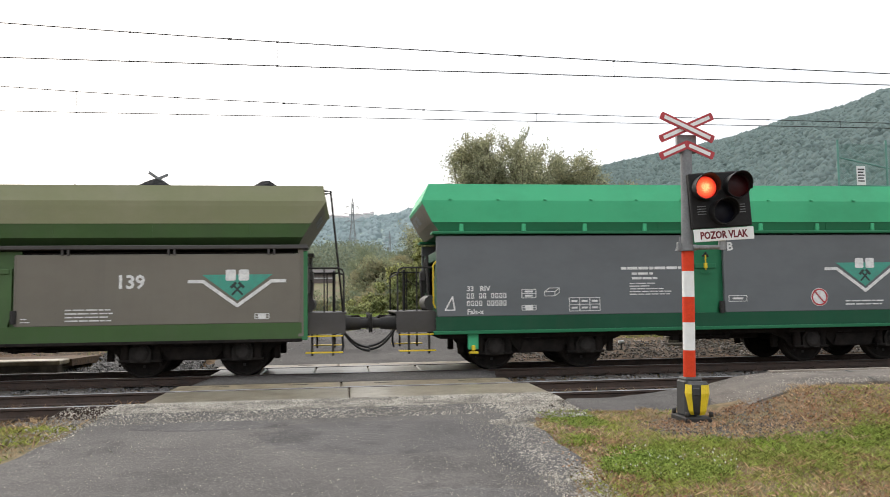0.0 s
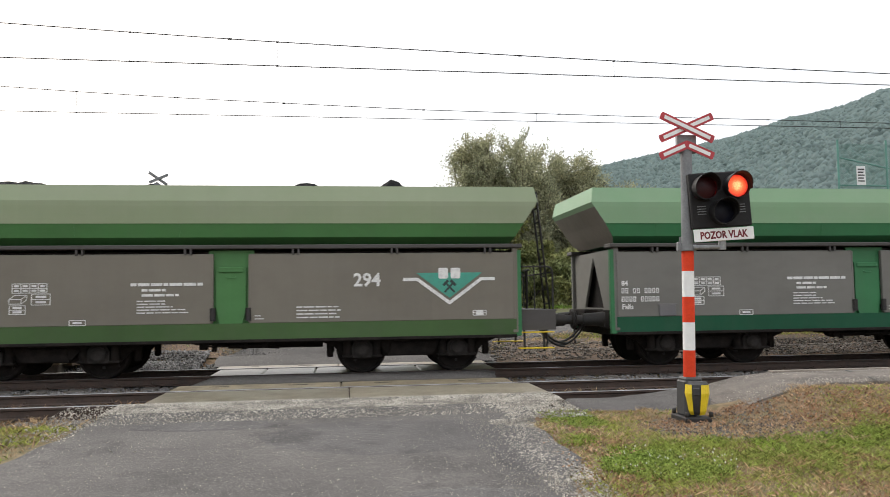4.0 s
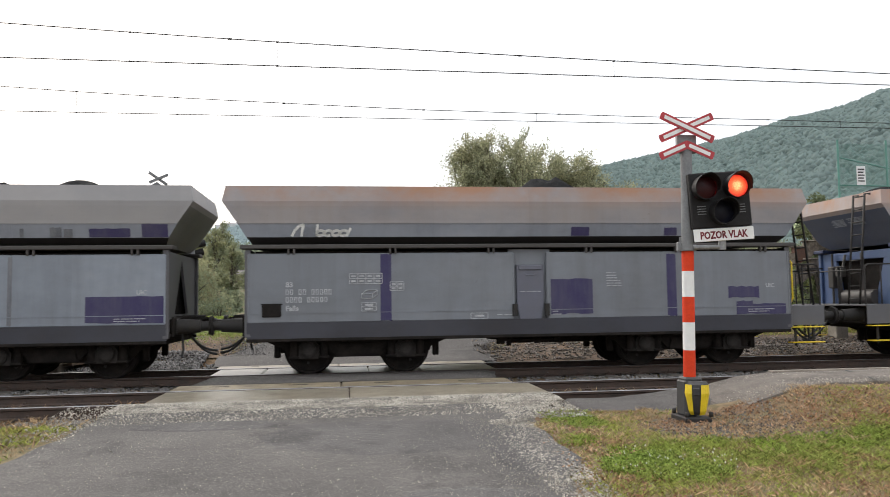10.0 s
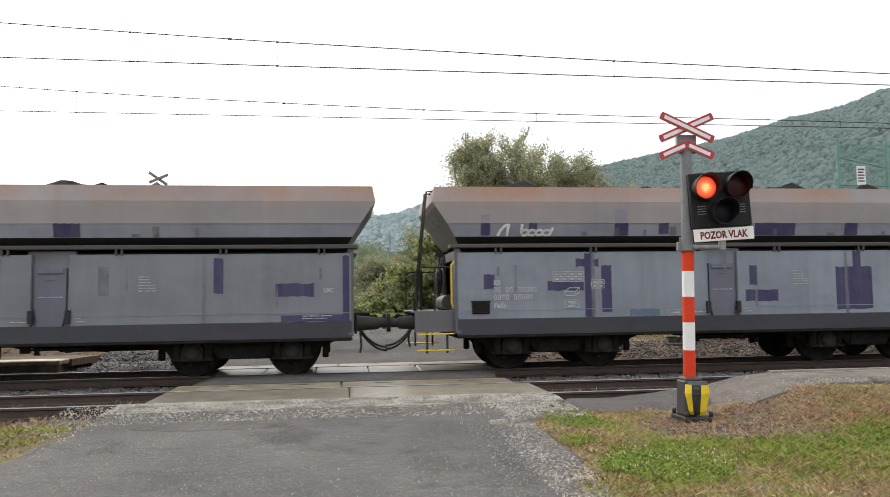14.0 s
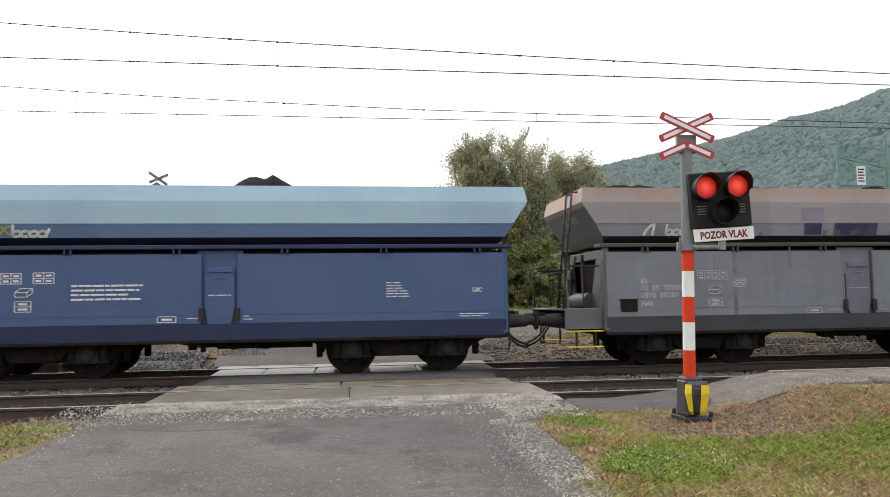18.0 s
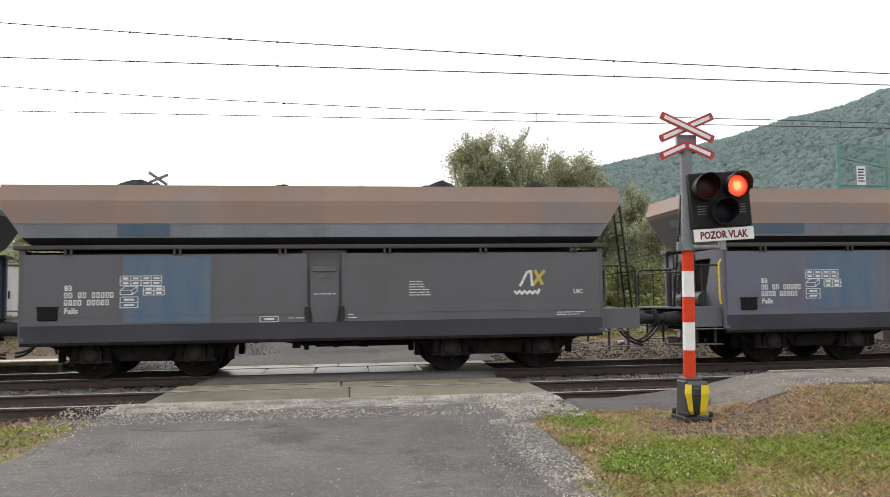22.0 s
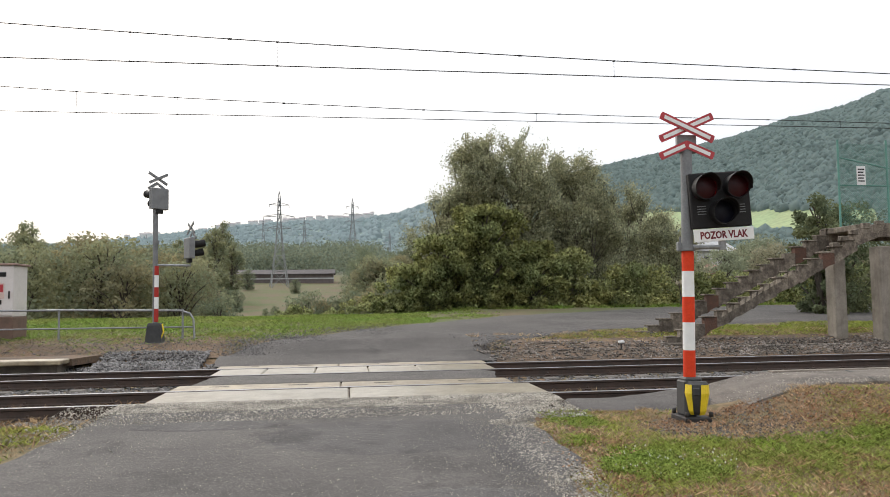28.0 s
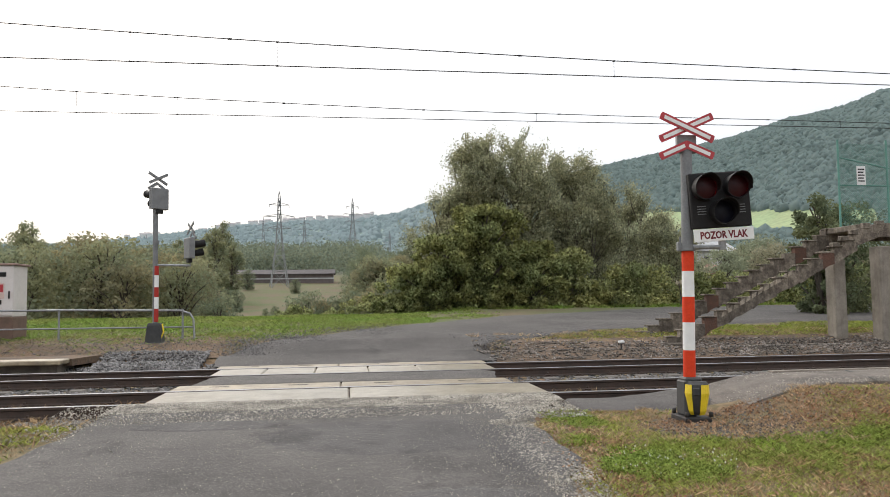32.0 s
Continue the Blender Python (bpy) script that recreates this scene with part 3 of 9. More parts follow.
def stones(name, regions, size, material, label, seed, zf, soft=False):
    """Loose stones, scattered over boxes (x0, x1, y0, y1, count), each a small irregular lump."""
    rng = np.random.RandomState(seed)
    base = np.array([(1, 0, 0), (-1, 0, 0), (0, 1, 0), (0, -1, 0), (0, 0, 1), (0, 0, -1)], float)
    tri = np.array([(0, 2, 4), (2, 1, 4), (1, 3, 4), (3, 0, 4), (2, 0, 5), (1, 2, 5), (3, 1, 5), (0, 3, 5)])
    V, F, o = [], [], 0
    for x0, x1, y0, y1, n in regions:
        c = np.stack([rng.uniform(x0, x1, n), rng.uniform(y0, y1, n), np.zeros(n)], 1)
        if soft:
            c[:, 0], c[:, 1] = rng.normal((x0 + x1) / 2, (x1 - x0) / 3, n), rng.normal((y0 + y1) / 2, (y1 - y0) / 3, n)
        c[:, 2] = [zf(a, b) for a, b in c[:, :2]]
        s = rng.uniform(size[0], size[1], (n, 1, 1)) * rng.uniform(0.55, 1.2, (n, 6, 1))
        ang = rng.uniform(0, 6.28, (n, 3))
        Rm = np.array([np.array(Euler(a).to_matrix()) for a in ang])
        p = np.einsum("nij,kj->nki", Rm, base) * s
        p[:, :, 2] *= 0.8
        V.append((p + c[:, None, :]).reshape(-1, 3))
        F.append((tri[None] + (np.arange(n) * 6)[:, None, None]).reshape(-1, 3) + o)
        o += n * 6
    return tagged(part(name, quick_mesh(name, np.concatenate(V), np.concatenate(F)), material), label, "ballast", kind="stuff")


def ballast_bed():
    """The bed below the stones, in two stretches either side of the crossing."""
    for x0, x1 in ((-60, CROSS[0] - 0.1), (CROSS[1] + 0.15, 60)):
        mb = Mb()
        ys = [9.7, 10.1, 10.5, 13.0, 13.7, 14.4, 17.0, 17.5, 18.2, 18.9]
        zs = [-0.3, -0.22, -0.215, -0.215, -0.2, -0.215, -0.215, -0.18, -0.1, -0.15]
        if x0 > 0:
            zs = zs[:7] + [-0.12, 0.0, -0.1]
        nx = 160
        vs, fs = [], []
        for i in range(nx):
            x = x0 + (x1 - x0) * i / (nx - 1)
            for y, z in zip(ys, zs):
                vs.append((x, y, z + 0.02 * noise.noise((x * 2, y * 2, 0))))
        k = len(ys)
        for i in range(nx - 1):
            for j in range(k - 1):
                fs.append((i * k + j, i * k + j + 1, (i + 1) * k + j + 1, (i + 1) * k + j))
        mb.add(vs, fs, 0, True)
        tagged(part("ballast_bed", mb, M_BALLAST, fix=False), "grey crushed stone bed under the tracks", "ballast", kind="structure")


ballast_bed()


def bed_z(x, y):
    return float(np.interp(y, (9.7, 10.1, 10.5, 13.0, 13.7, 14.4, 17.0, 17.5, 18.2, 18.9), (-0.25, -0.21, -0.205, -0.205, -0.17, -0.205, -0.205, -0.13, 0.0 if x > 0 else -0.06, -0.05))) + 0.012


stones("ballast", ((-9.5, -2.75, 10.2, 18.5, 9000), (3.05, 14.5, 10.2, 18.7, 12000)), (0.022, 0.05), M_BALLAST, "loose grey crushed stone between the rails", 3, bed_z)
stones("rubble", ((3.2, 16, 17.5, 19.3, 5200), (9, 16, 17.5, 18.8, 1500)), (0.012, 0.045), M_RUBBLE, "brown stony rubble beside the far track", 14, lambda x, y: max(gz(x, y), bed_z(x, y)) + 0.065 + 0.05 * max(0, 1 - abs(y - 18.4)))
strip("bare_soil", ((17.3, 3.3), (19.6, 4.2)), ((17.3, 40), (19.6, 40)), 17.45, 19.6, 10, 120, 0.05, M_SOIL, "brown soil and rubble along the far track", "soil", 0.1, lambda x, y: max(gz(x, y), bed_z(x, y)) + 0.05 * max(0, 1 - abs(y - 18.4)) + 0.02 * noise.noise((x * 3, y * 3, 0)))
stones("ballast_heap", ((-5.6, -3.2, 17.3, 19.3, 2600),), (0.025, 0.055), M_BALLAST, "heap of grey ballast beside the track", 4, lambda x, y: max(gz(x, y), bed_z(x, y)) + 0.02 + 0.06 * max(0, 1 - abs(y - 18.4)))
stones("gravel", ((-3.0, 2.9, 10.15, 10.9, 15000), (-3.0, 2.7, 9.4, 10.2, 3200), (1.62, 2.1, 5.2, 9.0, 3600), (1.9, 2.9, 9.0, 10.4, 2000), (-3.6, -2.9, 8.6, 10.8, 900)), (0.006, 0.016), M_GRAVEL, "pale gravel spilt along the edge of the crossing", 5, lambda x, y: near_z(x, y) + 0.032)

stones("gravel", ((-2.9, -1.9, 18.7, 20.2, 900), (-2.2, -0.4, 20.0, 21.4, 900), (-0.6, 1.6, 21.2, 23.2, 700), (3.3, 4.4, 18.4, 20.0, 1100), (4.4, 8.0, 19.6, 21.0, 900), (-9, -2.6, 18.8, 21.0, 900)), (0.01, 0.03), M_BALLAST, "grey gravel strewn along the edges of the lane", 6, lambda x, y: gz(x, y) + 0.035, True)
stones("gravel", ((-3.1, 2.6, 6.0, 9.4, 1500), (1.3, 2.2, 5.2, 9.2, 1800)), (0.003, 0.008), M_GRAVEL, "loose pale chips on the asphalt", 8, lambda x, y: near_z(x, y) + 0.038)


def crossing_panels():
    tr = thing("level_crossing_deck", "pale concrete panels set between the rails of the crossing", "level crossing", kind="structure")
    rows = (
        (Y_FAR + 0.86, Y_FAR + 1.55, -2.7, 3.05, (-2.7, -0.15, 3.05), M_PANEL_TAN, 0.0),
        (Y_FAR - 0.66, Y_FAR + 0.66, -2.55, 2.95, (-2.55, -1.6, -0.6, 0.45, 1.45, 2.95), M_CONCRETE, 0.004),
        (Y_NEAR + 0.86, Y_NEAR + 1.62, -2.75, 2.75, (-2.75, -0.08, 2.75), M_PANEL_TAN, 0.0),
        (Y_NEAR - 0.66, Y_NEAR + 0.66, -2.75, 2.95, (-2.75, 0.05, 2.95), M_CONCRETE, 0.004),
    )
    for y0, y1, a, b, cuts, m, z in rows:
        for k in range(len(cuts) - 1):
            mb = Mb()
            x0, x1 = cuts[k] + 0.006, cuts[k + 1] - 0.006
            mb.box(x0, x1, y0, y1, -0.16, z - 0.01, 0, 0.02)
            if y1 - y0 < 1:
                for xx in (x0 + 0.7, x1 - 0.7):
                    mb.box(xx - 0.16, xx + 0.16, (y0 + y1) / 2 + 0.06, (y0 + y1) / 2 + 0.1, z - 0.012, z - 0.006, 1)
            part("concrete_panel", mb, [m, M_BLACK], tr)
    mb = Mb()
    mb.box(-2.72, 2.98, Y_NEAR - 0.9, Y_NEAR - 0.8, -0.2, -0.03, 0, 0.01)
    part("edge_kerb", mb, M_PANEL_TAN, tr)
    mb = Mb()
    for yc in (Y_FAR, Y_NEAR):
        mb.box(-2.7, 2.95, yc - 0.9, yc + 0.9, -0.4, -0.165, 0)
    part("bedding", mb, M_BLACK, tr)


crossing_panels()


def platforms():
    """A low platform on the near side, reached by a ramp, and the end of one beside the far track."""
    pl = thing("platform", "low asphalt platform with a ramp beside the near track", "platform", kind="structure")
    mb = Mb()
    ys = (10.32, 8.55)
    rows = []
    for x, z in ((4.5, -0.16), (4.65, 0.0), (4.95, 0.12), (5.4, 0.22), (5.9, 0.27), (6.5, 0.275), (7.3, 0.28), (8.1, 0.28), (60, 0.28)):
        rows.append([(x, 10.32, z), (x, 9.6, z + 0.01), (x, 8.95 + 0.12 * math.sin(x * 2.3), z - 0.02), (x, 8.7, z - 0.5), (x, 10.32, -0.5)])
    for i in range(len(rows) - 1):
        for k in range(5):
            mb.add([rows[i][k], rows[i][(k + 1) % 5], rows[i + 1][(k + 1) % 5], rows[i + 1][k]], [(0, 1, 2, 3)])
    mb.add(rows[0], [(0, 1, 2, 3, 4)])
    part("platform_slab", mb, mat("platform_asphalt", (0.165, 0.14, 0.118), (0.095, 0.08, 0.068), 0.9, grain=2.4, fine=45, bump=0.8, speckle=0.7, dirt=(0.09, 0.08, 0.07)), pl)
    mb = Mb()
    mb.box(5.9, 60, 10.2, 10.36, 0.16, 0.295, 0, 0.015)
    part("platform_edge", mb, M_CONCRETE_OLD, pl)
    mb = Mb()
    mb.plate([(6.95, 10.18, 0.284), (6.99, 10.18, 0.284), (6.62, 9.0, 0.272), (6.57, 9.0, 0.272)], (0, 0, 0.002))
    part("crack", mb, M_BLACK, pl)
    pf = thing("platform", "end of a low platform with a concrete edge slab", "platform", kind="structure")
    mb = Mb()
    mb.box(-60, -5.95, 17.25, 17.85, 0.1, 0.2, 0, 0.02)
    part("edge_slab", mb, M_PANEL_TAN, pf)
    mb = Mb()
    mb.box(-60, -6.1, 17.6, 18.6, -0.25, 0.1, 0, 0.02)
    part("base_wall", mb, M_CONCRETE_OLD, pf)
    mb = Mb()
    mb.plate([(-60, 17.85, 0.19), (-5.9, 17.85, 0.19), (-5.6, 18.9, 0.2), (-60, 19.6, 0.32)], (0, 0, -0.15))
    part("platform_surface", mb, M_SOIL, pf)


platforms()
stones("gravel", ((4.7, 14, 8.95, 10.25, 3000), (4.6, 7.5, 8.8, 9.3, 700)), (0.004, 0.011), M_GRAVEL, "fine pale grit scattered over the platform", 9, lambda x, y: float(np.interp(x, (4.5, 4.65, 4.95, 5.4, 5.9, 8.1), (-0.16, 0.0, 0.12, 0.22, 0.27, 0.28))) + 0.004)


def wires():
    """Messenger and contact wire over each track, with their droppers."""
    def parabola(y, pts, x):
        return np.interp(x, [p[0] for p in pts], [p[1] for p in pts])
    for yc, za, zb, mess, drops in (
        (Y_NEAR, 4.949, 4.833, ((-60, 8.0), (-30, 6.45), (-4.97, 5.463), (-3.15, 5.378), (-1.71, 5.317), (-1.02, 5.292), (1.56, 5.217), (2.74, 5.184), (4.28, 5.14), (7.36, 5.078), (9.05, 5.047), (14, 5.0), (30, 5.4), (60, 6.6)), (-3.15, -1.01, 4.29)),
        (Y_FAR, 5.123, 5.068, ((-60, 8.2), (-30, 6.7), (-6.63, 5.613), (-5.22, 5.535), (-3.31, 5.453), (-1.22, 5.382), (1.62, 5.295), (4.45, 5.256), (5.96, 5.238), (9.22, 5.213), (12.08, 5.183), (16, 5.16), (30, 5.45), (60, 6.6)), (-5.22, -3.31, 4.02, 10.95)),
    ):
        cat = thing("overhead_line", "thin overhead wires with short droppers above the track", "overhead line")
        xs = [-60, -45, -30, -20, -12, -8, -6.6, -5.2, -4, -3.2, -2, -1.1, 0, 1.6, 2.7, 4.3, 6, 7.4, 9.1, 10.5, 12, 14, 18, 24, 30, 45, 60]
        mb = Mb()
        mb.tube([(x, yc, parabola(yc, mess, x)) for x in xs], 0.008, 6)
        part("messenger_wire", mb, M_BLACK, cat)
        mb = Mb()
        mb.tube([(x, yc, za + (zb - za) * (x + 5) / 17) for x in xs], 0.008, 6)
        part("contact_wire", mb, M_BLACK, cat)
        for x in drops:
            mb = Mb()
            zt, zc = parabola(yc, mess, x), za + (zb - za) * (x + 5) / 17
            mb.tube([(x, yc, zt), (x, yc, zc)], 0.004, 6)
            for zz in (zt, zc):
                mb.box(x - 0.02, x + 0.02, yc - 0.008, yc + 0.008, zz - 0.012, zz + 0.01)
            part("dropper", mb, M_BLACK, cat)
        for x in ((-1.71, 2.75, 7.39) if yc == Y_NEAR else (-4.66, -1.22, 1.63, 4.52, 9.24)):
            mb = Mb()
            zt = parabola(yc, mess, x)
            mb.box(x - 0.03, x + 0.03, yc - 0.01, yc + 0.01, zt - 0.012, zt + 0.012)
            part("clamp", mb, M_BLACK, cat)


wires()


# ---------------------------------------------------------------- wagons
WM = {}


def wm(name, maker):
    if name not in WM:
        WM[name] = maker().mesh(name)
    return WM[name]


def rect(u, w, z):
    return [(-u, -w, z), (u, -w, z), (u, w, z), (-u, w, z)]


def m_hopper():
    """The flared steel hopper: leaning rim, upright band, sloping ends, hollow on top."""
    return hopper_of([rect(5.16, 1.1, 2.40), rect(5.26, 1.345, 2.54), rect(5.42, 1.405, 2.80), rect(5.63, 1.42, 3.11), rect(5.69, 1.42, 3.20), rect(5.635, 1.34, 3.49), rect(5.58, 1.29, 3.49), rect(5.4, 1.25, 2.95)])


def hopper_of(rings):
    mb = Mb()
    # slot 3: the undercut, given a strip of painted shade on most wagons
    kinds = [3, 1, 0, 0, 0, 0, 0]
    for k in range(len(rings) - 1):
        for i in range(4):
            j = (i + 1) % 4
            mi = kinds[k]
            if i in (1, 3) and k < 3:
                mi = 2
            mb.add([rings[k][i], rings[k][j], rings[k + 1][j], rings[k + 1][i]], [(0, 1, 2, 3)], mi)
    mb.add(rings[0], [(0, 1, 2, 3)], 3)
    mb.add(rings[-1], [(0, 1, 2, 3)], 3)
    # weld seams on the band, and the edge of its upper plate
    (_, w0, z0), (u1, w1, z1) = [(-q[0][0], -q[0][1], q[0][2]) for q in rings[1:3]]
    for s in (-1, 1):
        for x in (-4.4, -2.72, -0.92, 0.9, 2.6, 4.3):
            mb.plate([(x - 0.008, s * w0, z0), (x + 0.008, s * w0, z0), (x + 0.008, s * w1, z1), (x - 0.008, s * w1, z1)], (0, s * 0.006, 0), 1)
        mb.box(-u1 + 0.02, u1 - 0.02, min(s * w1, s * (w1 + 0.007)), max(s * w1, s * (w1 + 0.007)), z1 - 0.012, z1 + 0.012, 0)
    return mb


def m_hopper_new():
    """The newer hopper: shallow band, steeper ends, small lugs under the rim and brackets on the band."""
    mb = hopper_of([rect(5.2, 1.25, 2.63), rect(5.22, 1.37, 2.645), rect(5.36, 1.405, 2.82), rect(5.53, 1.42, 3.16), rect(5.55, 1.42, 3.22), rect(5.4, 1.33, 3.545), rect(5.35, 1.28, 3.545), rect(5.2, 1.24, 2.95)])
    for s in (-1, 1):
        for k in range(12):
            x = -5.0 + k * 0.91
            mb.box(x - 0.03, x + 0.03, s * 1.43 - 0.02, s * 1.43 + 0.02, 3.22, 3.26, 0, 0.008)
        for k in range(9):
            x = -4.8 + k * 1.2
            mb.box(x - 0.04, x + 0.04, s * 1.385 - 0.03, s * 1.385 + 0.03, 2.62, 2.78, 0, 0.01)
    return mb


def m_coal(seed):
    def go():
        rng = random.Random(seed)
        mb = Mb()
        nx, ny = 70, 12
        heaps = [(rng.uniform(-4.8, 4.8), rng.uniform(-0.5, 0.5), rng.uniform(0.2, 0.34), rng.uniform(0.2, 0.4)) for _ in range(rng.choice((4, 5, 6, 7)))]
        vs, fs = [], []
        for i in range(nx):
            for j in range(ny):
                x, y = -5.5 + 11.0 * i / (nx - 1), -1.27 + 2.54 * j / (ny - 1)
                z = 3.43 + 0.13 * max(0, 1 - (y / 1.2) ** 2)
                z += max(hh * max(0, 1 - 0.62 * math.hypot((x - hx) / 1.15, (y - hy)) / hw) for hx, hy, hh, hw in heaps)
                z += 0.05 * noise.noise((x * 1.5, y * 2, seed)) + 0.03 * noise.noise((x * 7, y * 7, seed))
                vs.append((x, y, z))
        for i in range(nx - 1):
            for j in range(ny - 1):
                fs.append((i * ny + j, i * ny + j + 1, (i + 1) * ny + j + 1, (i + 1) * ny + j))
        mb.add(vs, fs, 0, False)
        return mb
    return go


def m_core():
    """Underframe, sill, inner chute and the ledge over the doors."""
    mb = Mb()
    mb.box(-5.1, 5.1, -1.28, 1.28, 0.9, 2.28, 0)
    mb.box(-5.6, 5.6, -0.55, 0.55, 0.82, 1.12, 0, 0.02)
    mb.box(-5.2, 5.2, -1.2, 1.2, 0.62, 0.9, 0)
    return mb


def m_ledge(lift=0.0, thick=0.075):
    def go():
        mb = Mb()
        for s in (-1, 1):
            y0, y1 = sorted((s * 1.1, s * 1.47))
            mb.box(-5.36, 5.36, y0, y1, 2.395 - thick + lift, 2.395 + lift, 0, 0.012)
            if lift:
                continue
            for x in (-4.45, -2.6, -0.75, 1.15, 2.95, 4.7):
                y0, y1 = sorted((s * 1.36, s * 1.46))
                for d in (-0.05, 0.05):
                    mb.box(x + d - 0.018, x + d + 0.018, y0, y1, 2.215, 2.33, 0, 0.005)
        return mb
    return go


def m_door(u0, u1, top=2.235, low=0.98, plain=False):
    """A discharge door: two plates with pressed lines along the foot and a stiff edge, or one plain plate."""
    def go():
        mb = Mb()
        mid = (u0 + u1) / 2 + (0.15 if u0 < 0 else -0.15)
        for a, b in ((u0, u1),) if plain else ((u0, mid - 0.006), (mid + 0.006, u1)):
            mb.box(a, b, -1.425, -1.35, low, top, 0, 0.008)
        if not plain:
            mb.box(u0 + 0.01, u1 - 0.01, -1.428, -1.42, 1.345, 1.353, 0)
            mb.box(u0 + 0.01, u1 - 0.01, -1.431, -1.42, 1.14, 1.152, 0)
            mb.box(mid - 0.03, mid + 0.03, -1.4285, -1.42, low + 0.02, top - 0.02, 0)
        mb.box(u0 - 0.012, u0 + 0.02, -1.435, -1.36, low + 0.02, top - 0.015, 0, 0.005)
        mb.box(u1 - 0.02, u1 + 0.012, -1.435, -1.36, low + 0.02, top - 0.015, 0, 0.005)
        return mb
    return go


def m_skirt(u0, u1, top=0.98, low=0.69):
    def go():
        mb = Mb()
        mb.plate([(u0, -1.432, top), (u1, -1.432, top), (u1, -1.4, low), (u0, -1.4, low)], (0, 0.07, 0))
        return mb
    return go


def m_box():
    """The narrow control box between the doors, tapering at its foot."""
    mb = Mb()
    p = [(-0.26, 2.0), (0.26, 2.0), (0.26, 1.22), (0.2, 0.97), (-0.2, 0.97), (-0.26, 1.22)]
    mb.plate([(x, -1.40, z) for x, z in p], (0, 0.14, 0))
    mb.box(-0.22, 0.22, -1.425, -1.40, 1.9, 1.99, 0, 0.01)
    mb.tube([(-0.09, -1.41, 1.83), (-0.07, -1.43, 1.8), (0.07, -1.43, 1.8), (0.09, -1.41, 1.83)], 0.008, 6)
    return mb


def m_recess():
    return Mb().box(-0.4, 0.4, -1.34, -1.27, 0.68, 2.3, 0)


def m_roller():
    mb = Mb()
    mb.tube([(0, -1.44, 1.03), (0, -1.44, 1.26)], 0.05, 10)
    mb.box(-0.03, 0.03, -1.47, -1.36, 1.1, 1.16, 0, 0.008)
    return mb


def m_endwall():
    """The plain end: a plate with a pointed opening, for the side towards +x."""
    mb = Mb()
    x = 5.17
    d = (0.05, 0, 0)
    mb.plate([(x, -1.38, 2.3), (x, 0, 2.3), (x, 0, 2.2), (x, -0.62, 1.15), (x, -1.38, 0.75)], d)
    mb.plate([(x, 1.38, 2.3), (x, 0, 2.3), (x, 0, 2.2), (x, 0.62, 1.15), (x, 1.38, 0.75)], d)
    mb.plate([(x, -1.38, 0.75), (x, -0.62, 1.15), (x, 0.62, 1.15), (x, 1.38, 0.75)], d)
    for s in (-1, 1):
        mb.box(x, x + 0.11, s * 1.36 - 0.05, s * 1.36 + 0.05, 0.72, 2.32, 0, 0.012)
    return mb


def m_endframe():
    """The brake end: raking braces and posts below the hopper's slope."""
    mb = Mb()
    x = 5.17
    for s in (-1, 1):
        mb.plate([(x, s * 1.38, 2.3), (x, s * 0.85, 2.3), (x + 0.05, s * 0.5, 1.1), (x + 0.05, s * 0.72, 1.1), (x, s * 1.38, 0.85)], (0.05, 0, 0))
        mb.box(x, x + 0.11, s * 1.36 - 0.05, s * 1.36 + 0.05, 0.72, 2.32, 0, 0.012)
    mb.box(x, x + 0.06, -1.38, 1.38, 2.12, 2.3, 0, 0.01)
    return mb


def m_headstock():
    mb = Mb()
    mb.box(5.2, 5.64, -1.2, 1.2, 0.86, 1.12, 0, 0.015)
    mb.box(5.62, 5.66, -1.25, 1.25, 0.8, 1.16, 0, 0.01)
    mb.box(5.64, 5.95, -0.05, 0.05, 0.98, 1.1, 0, 0.02)
    mb.tube([(5.9, 0, 1.08), (6.05, 0, 1.1), (6.12, 0, 1.02), (6.05, 0, 0.95)], 0.035, 8)
    return mb


def m_buffer():
    mb = Mb()
    mb.box(5.63, 5.67, -0.16, 0.16, 0.9, 1.2, 0, 0.02)
    mb.tube([(5.67, 0, 1.05), (5.72, 0, 1.05), (6.08, 0, 1.05)], [0.155, 0.14, 0.115], 16)
    mb.tube([(6.08, 0, 1.05), (6.23, 0, 1.05)], 0.088, 16)
    mb.tube([(6.23, 0, 1.05), (6.25, 0, 1.05), (6.265, 0, 1.05)], [0.17, 0.185, 0.16], 20)
    return mb


def m_hose(k):
    def go():
        mb = Mb()
        y = -0.32 + 0.2 * k
        pts = []
        for i in range(9):
            t = i / 8
            pts.append((5.68 + 0.59 * t, y + (-0.22 - y) * t, 0.95 - (0.46 + 0.07 * k) * math.sin(t ** 0.8 * math.pi / 2)))
        mb.tube(pts, 0.024, 8)
        mb.box(5.66, 5.74, y - 0.04, y + 0.04, 0.86, 0.98, 0, 0.01)
        return mb
    return go


def m_cock():
    return Mb().tube([(5.72, -0.82, 0.95), (5.75, -0.82, 0.55), (5.72, -0.82, 0.42)], 0.022, 8)


def m_platform():
    """Brake platform: deck, deep side plate and uprights below it."""
    mb = Mb()
    mb.box(5.3, 6.05, -1.3, 1.3, 1.11, 1.15, 0, 0.008)
    for s in (-1, 1):
        mb.plate([(5.28, s * 1.3, 1.13), (6.03, s * 1.3, 1.13), (6.03, s * 1.3, 0.76), (5.28, s * 1.3, 0.76)], (0, -s * 0.03, 0))
    return mb


def m_step():
    mb = Mb()
    mb.box(-0.02, 0.02, -0.015, 0.015, 0.36, 0.84, 0)
    return mb


def m_treads():
    mb = Mb()
    mb.box(5.3, 5.98, -0.1, 0.1, 0.71, 0.73, 0, 0.004)
    return mb


